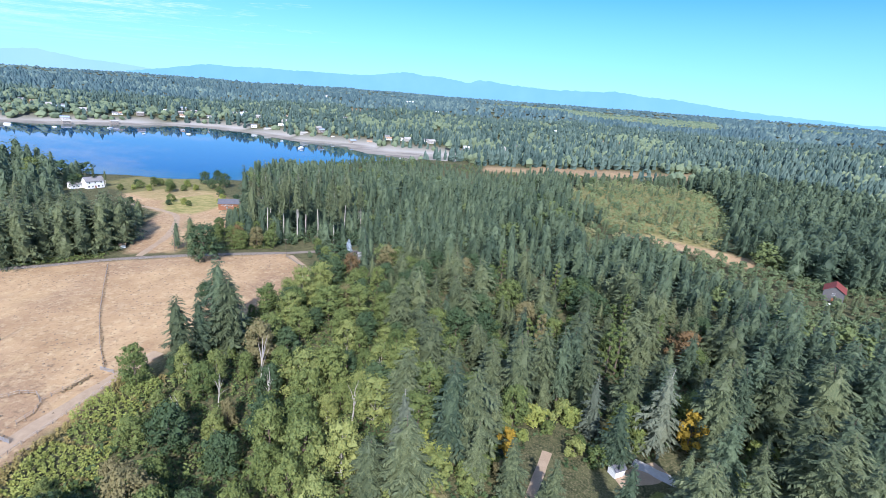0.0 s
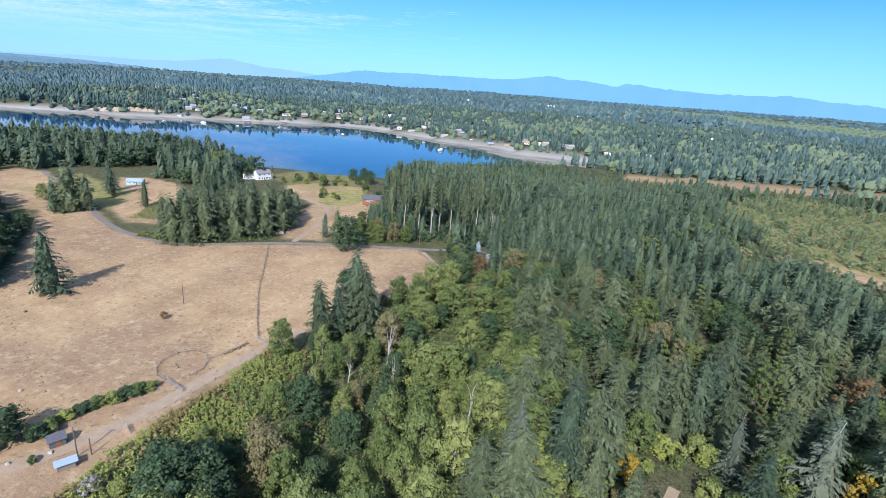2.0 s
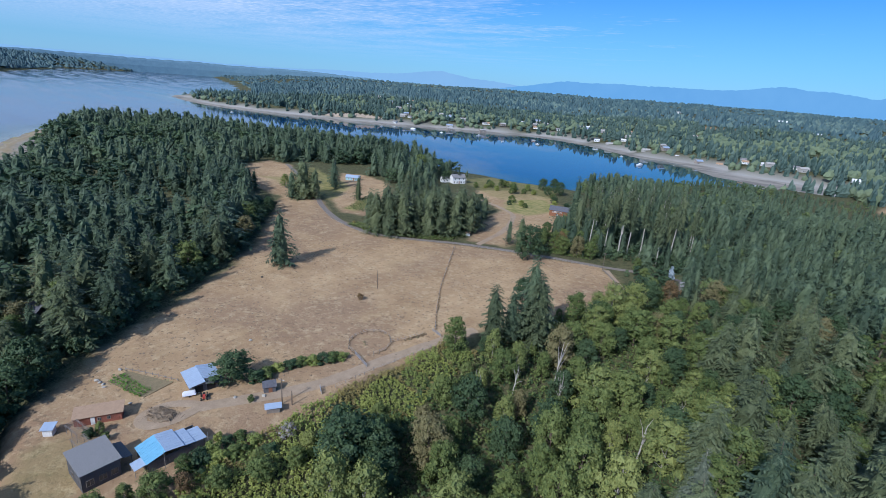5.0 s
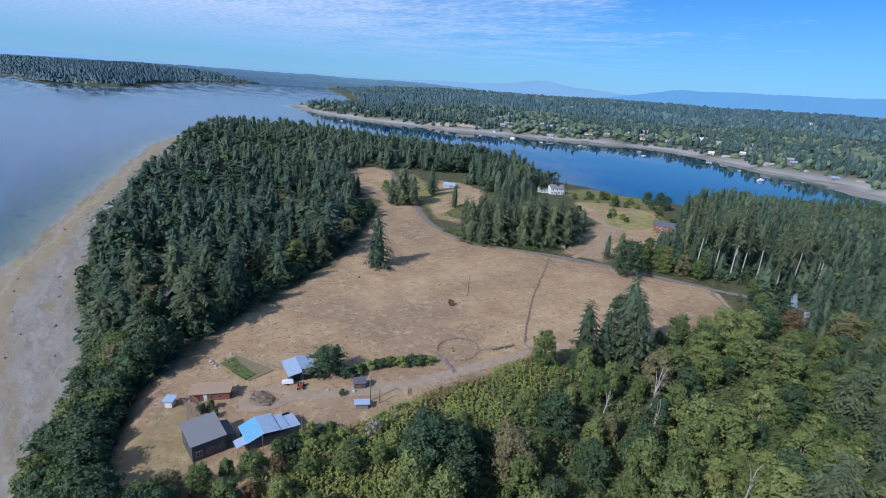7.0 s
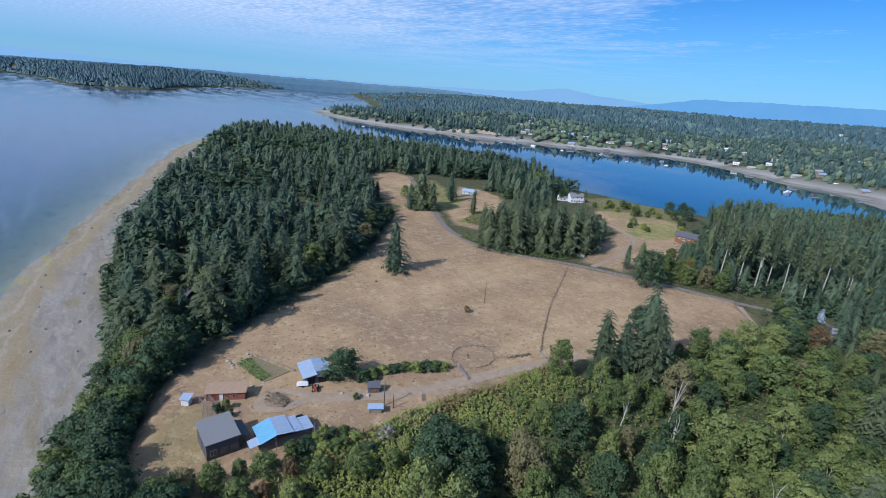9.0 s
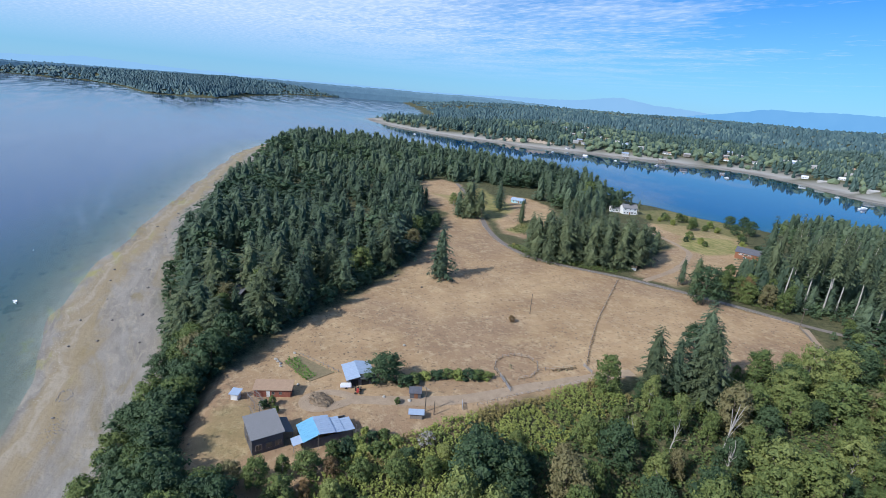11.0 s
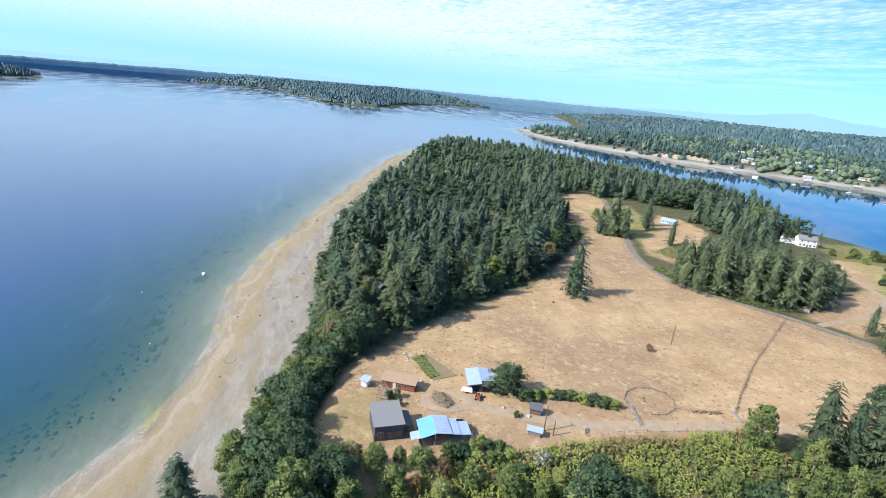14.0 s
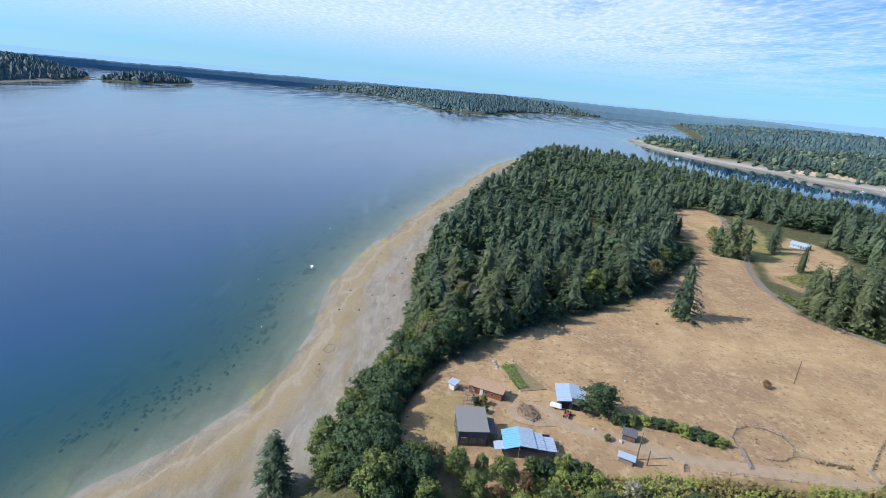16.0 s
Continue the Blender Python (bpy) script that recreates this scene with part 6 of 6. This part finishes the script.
utility_pole(-108, 252, 9.5, "wooden utility pole at the road junction")
utility_pole(-98, 243, 9.0, "wooden utility pole at the road junction")


def car(name, label, x, y, turn, paint, size=1.0, category="car"):
    top = at_ground(name, label, category, x, y, turn)
    prof = [(-2.1, 0.35), (-2.15, 0.85), (-1.9, 0.98), (-1.35, 1.42), (0.35, 1.46), (1.0, 1.02), (2.0, 0.86), (2.15, 0.6), (2.1, 0.35)]
    bm = bmesh.new()
    a, b = [bm.verts.new((px, -0.85, pz)) for px, pz in prof], [bm.verts.new((px, 0.85, pz)) for px, pz in prof]
    bm.faces.new(a)
    bm.faces.new(b[::-1])
    n = len(prof)
    for i in range(n):
        bm.faces.new((a[i], b[i], b[(i + 1) % n], a[(i + 1) % n]))
    bmesh.ops.bevel(bm, geom=bm.edges[:], offset=0.06, segments=2, affect="EDGES")
    part("body", bm, paint, top)
    bm = bmesh.new()
    slab(bm, [(0.42, -0.7, 1.43), (0.98, -0.75, 1.08), (0.98, 0.75, 1.08), (0.42, 0.7, 1.43)], -0.02)
    part("windscreen", bm, GLASS, top)
    for s in (-1, 1):
        bm = bmesh.new()
        box(bm, (-1.3, s * 0.86 - 0.01, 1.02), (0.5, s * 0.86 + 0.01, 1.36))
        part("window", bm, GLASS, top)
    for wx in (-1.3, 1.3):
        for s in (-1, 1):
            bm = bmesh.new()
            bmesh.ops.create_cone(bm, cap_ends=True, segments=14, radius1=0.33, radius2=0.33, depth=0.22, matrix=pose(wx, s * 0.8, 0.33, 90))
            tyre = part("wheel", bm, RUBBER, top)
            bm = bmesh.new()
            bmesh.ops.create_cone(bm, cap_ends=True, segments=10, radius1=0.18, radius2=0.18, depth=0.25, matrix=pose(wx, s * 0.8, 0.33, 90))
            part("rim", bm, STEEL, tyre)
    top.scale = (size, size, size)
    return top


car("parked_car", "blue car parked in the shade of the wood", -190, 34, 20, BLUE_PAINT)
car("parked_car", "pale car parked beside the wood", -186.5, 37.5, 25, WHITE_PAINT)
car("parked_car", "white car outside the red-roofed house", 181, 252, 60, WHITE_PAINT)
car("parked_truck", "white pickup beside the driveway house", 56, 104, 120, WHITE_PAINT, 1.15, "truck")
car("parked_car", "dark car on the driveway of the white house", -228, 312, 20, SLATE)


def tractor(x, y, turn):
    top = at_ground("small_tractor", "small red tractor parked outside the machine shed", "tractor", x, y, turn)
    for nm, lo, hi, mat in (("hood", (0.1, -0.35, 0.6), (1.7, 0.35, 1.2), RED_PAINT), ("seat", (-0.7, -0.3, 0.9), (-0.2, 0.3, 1.25), RUBBER), ("axle", (-0.6, -0.8, 0.45), (-0.3, 0.8, 0.7), STEEL)):
        bm = bmesh.new()
        box(bm, lo, hi)
        bmesh.ops.bevel(bm, geom=bm.edges[:], offset=0.06, segments=2, affect="EDGES")
        part(nm, bm, mat, top)
    for wx, r in ((-0.45, 0.62), (1.35, 0.36)):
        for s in (-1, 1):
            bm = bmesh.new()
            bmesh.ops.create_cone(bm, cap_ends=True, segments=14, radius1=r, radius2=r, depth=0.3, matrix=pose(wx, s * 0.75, r, 90))
            part("wheel", bm, RUBBER, top)


tractor(-122.4, 48.6, -25)


def covered_trailer(x, y, turn):
    top = at_ground("covered_trailer", "trailer under a white tarpaulin outside the machine shed", "trailer", x, y, turn)
    bm = bmesh.new()
    vs = box(bm, (-2.2, -1.1, 0.5), (2.2, 1.1, 1.7))
    for v in vs:
        if v.co.z > 1:
            v.co.y *= 0.55
            v.co.x *= 0.85
    bmesh.ops.bevel(bm, geom=bm.edges[:], offset=0.18, segments=2, affect="EDGES")
    part("cover", bm, TARP, top)
    for s in (-1, 1):
        bm = bmesh.new()
        bmesh.ops.create_cone(bm, cap_ends=True, segments=12, radius1=0.32, radius2=0.32, depth=0.2, matrix=pose(0, s * 1.0, 0.32, 90))
        part("wheel", bm, RUBBER, top)
    bm = bmesh.new()
    box(bm, (2.1, -0.06, 0.45), (3.2, 0.06, 0.57))
    part("drawbar", bm, STEEL, top)
    return top


covered_trailer(-125.6, 46.0, 70).scale = (0.8, 0.8, 0.85)


# ---- boats ----
def boat(x, y, turn, size, label, cabin=True, mast=False):
    top = tagged(new("boat"), label, "boat", "moored boats")
    top.matrix_basis = pose(x, y, -0.05, 0, 0, turn)
    ring = [(-2.4, 0.9), (-0.5, 1.0), (1.2, 0.85), (2.4, 0.35), (2.8, 0.0)]
    bm = bmesh.new()
    outline = [(a, b) for a, b in ring] + [(a, -b) for a, b in ring[-2::-1]]
    hi = [bm.verts.new((a, b, 0.75 + 0.12 * max(0, a))) for a, b in outline]
    lo = [bm.verts.new((a * 0.92, b * 0.75, -0.1)) for a, b in outline]
    inn = [bm.verts.new((a * 0.93, b * 0.86, 0.55)) for a, b in outline]
    n = len(outline)
    bm.faces.new(lo)
    bm.faces.new(inn[::-1])
    for i in range(n):
        j = (i + 1) % n
        bm.faces.new((lo[i], hi[i], hi[j], lo[j]))
        bm.faces.new((hi[i], inn[i], inn[j], hi[j]))
    part("hull", bm, WHITE_PAINT, top)
    if cabin:
        bm = bmesh.new()
        box(bm, (-0.6, -0.6, 0.5), (1.0, 0.6, 1.5))
        bmesh.ops.bevel(bm, geom=bm.edges[:], offset=0.1, segments=2, affect="EDGES")
        part("cabin", bm, WHITE_PAINT, top)
        bm = bmesh.new()
        box(bm, (0.98, -0.5, 1.0), (1.03, 0.5, 1.35))
        part("windscreen", bm, GLASS, top)
    if mast:
        bm = bmesh.new()
        bmesh.ops.create_cone(bm, cap_ends=True, segments=6, radius1=0.07, radius2=0.04, depth=9, matrix=Matrix.Translation((0.4, 0, 5)))
        part("mast", bm, STEEL, top)
    top.scale = (size,) * 3


boat(-255.4, -54.6, 20, 0.72, "small white open boat moored off the beach", False)
for x, y, s, cab, m in ((-290, 788, 2.4, True, False), (-648, 838, 1.7, True, True), (-708, 790, 1.3, True, False), (-514, 850, 1.4, True, False), (-1115, 545, 1.4, True, False), (-823, 727, 1.4, True, False), (-560, 800, 1.1, False, False)):
    boat(x, y, x % 90, s, "white boat moored off the far shore", cab, m)
for x, y in ((-184, -57.6), (-232, -75), (-330, -60)):
    top = tagged(new("mooring_buoy"), "small white mooring buoy on the water", "buoy", "mooring buoys")
    top.matrix_basis = pose(x, y, 0)
    bm = bmesh.new()
    bmesh.ops.create_uvsphere(bm, u_segments=10, v_segments=6, radius=0.32)
    bmesh.ops.create_cone(bm, cap_ends=True, segments=8, radius1=0.1, radius2=0.06, depth=0.3, matrix=Matrix.Translation((0, 0, 0.4)))
    part("float", bm, WHITE_PAINT, top)


# ---- the yard and garden ----
bed = at_ground("vegetable_plot", "narrow vegetable plot of brown soil", "garden bed", -140, 38, 0)
bm = bmesh.new()
slab(bm, [(x + 140, y - 38, 0.16) for x, y in ((-132.4, 37), (-134.6, 45.2), (-148.6, 38), (-146, 32.4))][::-1], 0.5)
part("soil", bm, SOIL, bed)
r = np.random.RandomState(9)


def leafy_mass(name, label, places, heights, size, mat, per, category, lift=0.0):
    """Low growth as one mass of small leaf cards over the ground."""
    p = np.repeat(np.asarray(places, float), per, 0)
    h = np.repeat(np.asarray(heights, float), per)
    n = len(p)
    xy = p + r.normal(0, size * 0.9, (n, 2))
    z = land_height(xy)[0] + h * r.rand(n) ** 0.6 + lift
    c = np.c_[xy, z]
    nrm = r.normal(0, 0.5, (n, 3)) + [0, -0.1, 0.9]
    nrm /= np.linalg.norm(nrm, axis=1)[:, None]
    t = np.cross(nrm, r.normal(size=(n, 3)))
    t /= np.linalg.norm(t, axis=1)[:, None]
    b = np.cross(nrm, t)
    s = size * r.uniform(0.6, 1.3, (n, 1))
    v = np.stack([c - t * s, c - b * s * 0.7, c + t * s, c + b * s * 0.7], 1).reshape(-1, 3)
    ob = new(name, mesh(name, v, np.arange(len(v)).reshape(-1, 4), mat, attrs=[("tint", "FLOAT", np.repeat(wave(xy, 9, 31), 4))]))
    return tagged(ob, label, category, kind="stuff")


crop = spread([(-146.4, 32.8), (-132.8, 35.6), (-134.4, 39.6), (-148.2, 36.6)], 0.55, 39)
crop = crop[(np.sin(crop @ np.array([0.25, -0.97]) * 4.2) > -0.55)]
leafy_mass("vegetable_rows", "bright green rows of vegetables", crop, 0.25 + 0.6 * wave(crop, 2.5, 17), 0.22, CROP, 5, "vegetables", 0.1)
plot = spread([(-132, 38), (-134.6, 47), (-150.5, 38.5), (-147, 31.5)], 1.1, 40)
plot = plot[wave(plot, 2.2, 19) > 0.35]
leafy_mass("plot_weeds", "low mixed weeds round the vegetable rows", plot, 0.05 + 0.35 * wave(plot, 3, 18), 0.16, SCRUB_LEAF, 3, "weeds")
BANK = [(-100.5, 124), (-99.5, 100), (-101, 78), (-100, 60), (-100, 48), (-98, 42), (-95, 30), (-88, 8), (-72, 6), (-70, 24), (-76, 60), (-84, 100), (-88, 126)]
bank = spread(BANK, 1.2, 41)
leafy_mass("bramble_bank", "tangled yellow-green brambles on the bank", bank, 0.5 + 2.6 * wave(bank, 5, 8), 0.29, BRAMBLE, 22, "brambles")
verge = np.concatenate([spread([(-235, 184), (-214, 185), (-192, 198), (-176, 213), (-178, 218), (-196, 206), (-216, 194), (-236, 193)], 1.3, 42), spread([(-140, 237), (-108, 251), (-110, 256), (-142, 244)], 1.3, 43)])
leafy_mass("roadside_growth", "green roadside growth below the trees", verge, 0.3 + 1.2 * wave(verge, 4, 9), 0.42, MAPLE, 8, "undergrowth")
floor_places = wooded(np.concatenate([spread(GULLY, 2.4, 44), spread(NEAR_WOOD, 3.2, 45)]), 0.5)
leafy_mass("woodland_undergrowth", "leafy undergrowth between the trees, coloured dark for shade", floor_places, 0.3 + 1.2 * wave(floor_places, 6, 10), 0.55, SHADE_LEAF, 8, "undergrowth")
scrubby = wooded(spread(GULLY, 2.2, 49), 1.0)
leafy_mass("gully_scrub", "mixed green scrub filling the gully between the trees", scrubby, 0.6 + 3.4 * wave(scrubby, 5, 13) ** 1.5, 0.4, MAPLE, 12, "scrub")
yard = np.concatenate([spread([(-99, 30), (-101, 44), (-97, 46), (-92, 32)], 1.2, 46), spread([(-176, 215), (-186, 222), (-190, 238), (-176, 226)], 1.6, 47)])
leafy_mass("yard_weeds", "rough weeds beside the barn", yard, 0.3 + 0.9 * wave(yard, 3, 11), 0.35, MAPLE, 8, "weeds")
scrub = spread([(-268, 206), (-252, 210), (-262, 242), (-286, 240)], 1.6, 48)
leafy_mass("yard_scrub", "low green scrub in the clearing by the road", scrub, 0.2 + 0.6 * wave(scrub, 5, 12), 0.4, MAPLE, 5, "scrub")

mound = at_ground("brush_heap", "low heap of brushwood and earth inside the turning circle", "heap", -122, 37.6, 20)
bm = bmesh.new()
bmesh.ops.create_icosphere(bm, subdivisions=4, radius=1)
for v in bm.verts:
    d = noise.noise(v.co * 3) * 0.25 + noise.noise(v.co * 8) * 0.12
    v.co = Vector((v.co.x * 4.2 * (1 + d), v.co.y * 2.6 * (1 + d), max(-0.1, v.co.z * 0.75 * (1 + d * 2))))
part("earth", bm, STRAW, mound)
bm = bmesh.new()
for k in range(160):
    a = random.uniform(0, 360)
    m = pose(random.gauss(0, 2.0), random.gauss(0, 1.2), 0.45 + random.random() * 0.45, random.uniform(-25, 25), random.uniform(-25, 25), a)
    bmesh.ops.create_cone(bm, cap_ends=False, segments=3, radius1=0.05, radius2=0.02, depth=random.uniform(0.8, 2.2), matrix=m @ pose(0, 0, 0, 90))
tagged(part("brushwood", bm, STRAW, mound), kind="stuff")


def pergola(x, y, turn):
    top = at_ground("garden_arbour", "grey timber arbour frame beside the workshop", "arbour", x, y, turn)
    posts(top, [(a, b) for a in (-2.6, 0, 2.6) for b in (-1.2, 1.2)], 0.07, 2.4, GREY_WOOD)
    for b in (-1.2, 1.2):
        bm = bmesh.new()
        box(bm, (-3, b - 0.06, 2.4), (3, b + 0.06, 2.55))
        part("beam", bm, GREY_WOOD, top)
    for k in range(9):
        bm = bmesh.new()
        box(bm, (-2.8 + 0.7 * k - 0.04, -1.6, 2.55), (-2.8 + 0.7 * k + 0.04, 1.6, 2.65))
        part("slat", bm, GREY_WOOD, top)


pergola(-126.6, 20.8, 10)
pergola(-120.0, 20.2, 5)


def lump(name, label, category, x, y, size, mat, group="", sink=0.3, seed=0):
    """An uneven stone or log end, half sunk."""
    bm = bmesh.new()
    bmesh.ops.create_icosphere(bm, subdivisions=2, radius=1)
    for v in bm.verts:
        v.co *= 1 + 0.35 * noise.noise(v.co * 1.7 + Vector((seed * 3.1, 0, 0)))
        v.co = Vector((v.co.x * size[0], v.co.y * size[1], v.co.z * size[2]))
    me = bpy.data.meshes.new(name)
    bm.to_mesh(me)
    bm.free()
    me.materials.append(mat)
    ob = new(name, me)
    ob.matrix_basis = pose(x, y, ground_at(x, y) + size[2] * (1 - 2 * sink), 0, 0, seed * 47)
    return tagged(ob, label, category, group)


lump("boulder", "pale boulder lying in the dry pasture", "rock", -142.8, 72.7, (0.55, 0.4, 0.4), PALE_ROCK, sink=0.2, seed=1)
for n, (x, y, s) in enumerate(((-117, 54.5, 0.6), (-112.6, 60.6, 0.7), (-148.6, 30.5, 0.7), (-147.0, 30.8, 0.6), (-145.5, 31.2, 0.55), (-150.5, 36.8, 0.6), (-144.0, 31.0, 0.5), (-132, 33.5, 0.5))):
    lump("garden_stone", "pale rounded stone beside the garden and sheds", "rock", x, y, (s, s * 0.75, s * 0.6), PALE_ROCK, "stones round the yard", 0.25, n + 3)
for n, (x, y) in enumerate([(-208, 99), (-206.5, 97), (-190, 103)]):
    lump("stump", "dark stump lying in the dry pasture", "stump", x, y, (0.7, 0.5, 0.45), BARK, "stumps in the pasture", 0.25, n + 20)
for n, (x, y) in enumerate([(-118, 100.5), (-116.5, 99.6), (-109.3, 114), (-108.6, 117)]):
    lump("dark_heap", "small dark heap of earth at the corral", "heap", x, y, (0.6, 0.5, 0.35), SOIL, "earth heaps", 0.3, n + 30)
# beach stones: the larger ones singly, shingle as one mass
spots = spread([(-170, -14), (-190, -8), (-240, -6), (-330, 4), (-420, 20), (-420, 14), (-330, -12), (-250, -32), (-190, -32), (-150, -36), (-120, -42)], 11, 51)
for n, (x, y) in enumerate(spots[:70]):
    if n % 2:
        s = random.uniform(0.3, 0.75)
        lump("beach_boulder", "dark weathered boulder on the tidal sand", "rock", x, y, (s * 1.2, s, s * 0.7), ROCK, "boulders on the beach", 0.3, n)


def stone_patch(name, label, places, size, mat):
    """Small stones past counting, joined."""
    base = np.array([(1, 0, 0), (-1, 0, 0), (0, 1, 0), (0, -1, 0), (0, 0, 1), (0, 0, -1)], float)
    tri = np.array([(0, 2, 4), (2, 1, 4), (1, 3, 4), (3, 0, 4), (2, 0, 5), (1, 2, 5), (3, 1, 5), (0, 3, 5)])
    z = land_height(places)[0]
    v, f = [], []
    for i, ((x, y), zz) in enumerate(zip(places, z)):
        s = size * r.uniform(0.4, 1.6)
        v.append(base * (s * r.uniform(0.7, 1.4, (6, 1))) * (1, 1, 0.6) + (x, y, zz + 0.1 * s))
        f.append(tri + 6 * i)
    tagged(new(name, mesh(name, np.concatenate(v), np.concatenate(f), mat)), label, "stones", kind="stuff")


ring = [(-169.5 + 3.0 * math.cos(a) + r.normal(0, 0.4), -27.6 + 2.0 * math.sin(a) + r.normal(0, 0.3)) for a in np.arange(0, 6.28, 0.09)]
stone_patch("stone_ring", "ring of dark stones on the tidal sand", ring, 0.2, ROCK)
patch = np.array([(-152, -28)]) + r.normal(0, 1, (120, 2)) * [3.0, 1.6]
stone_patch("stone_scatter", "scattered dark stones on the tidal sand", patch, 0.17, ROCK)
weeds = spread([(-110, -75), (-150, -56), (-185, -50), (-215, -48), (-250, -52), (-240, -66), (-190, -64), (-150, -76), (-110, -92)], 2.6, 52)
weeds = weeds[wave(weeds, 7, 14) > 0.62]
stone_patch("weedy_rocks", "dark weedy rocks under the shallow water", weeds, 0.75, ROCK)
wrack = spread([(-100, -56), (-135, -42), (-180, -32), (-240, -30), (-300, -20), (-300, -24), (-240, -35), (-180, -37), (-134, -47), (-98, -62)], 1.3, 53)
wrack = wrack[wave(wrack, 5, 15) > 0.5]
stone_patch("shingle_band", "band of pale shingle and shells along the tide line", wrack, 0.16, PALE_ROCK)
clods = spread(FIELD, 2.7, 54)
clods = clods[(wave(clods, 14, 16) > 0.5) & (sd_poly(clods, FIELD) > 3) & (np.hypot(clods[:, 0] + 118, clods[:, 1] - 35) > 30)]
stone_patch("pasture_clods", "dark tufts and clods dotting the pasture", clods, 0.27, STRAW)
line = np.concatenate([np.linspace(a, b, 40) for a, b in (((-168, 206), (-134, 157)), ((-134, 157), (-108, 125.5)), ((-110, 112), (-108.5, 121)))]) + r.normal(0, 0.3, (120, 2))
leafy_mass("fence_weeds", "dark dry weeds along the pasture fence", line, 0.12 + 0.4 * wave(line, 5, 17), 0.24, FENCE_WEED, 5, "weeds")
loop = [(-114, 93.5), (-118, 94), (-121.5, 97), (-123.4, 101), (-123, 106), (-120, 109.5), (-115.5, 110), (-111.5, 107), (-109.5, 102.5), (-110, 98)]
rim = np.concatenate([np.linspace(a, b, 14) for a, b in zip(loop, loop[1:])])
leafy_mass("corral_weeds", "dark dry weeds round the corral fence", rim, 0.05 + 0.18 * wave(rim, 4, 19), 0.15, FENCE_WEED, 3, "weeds")
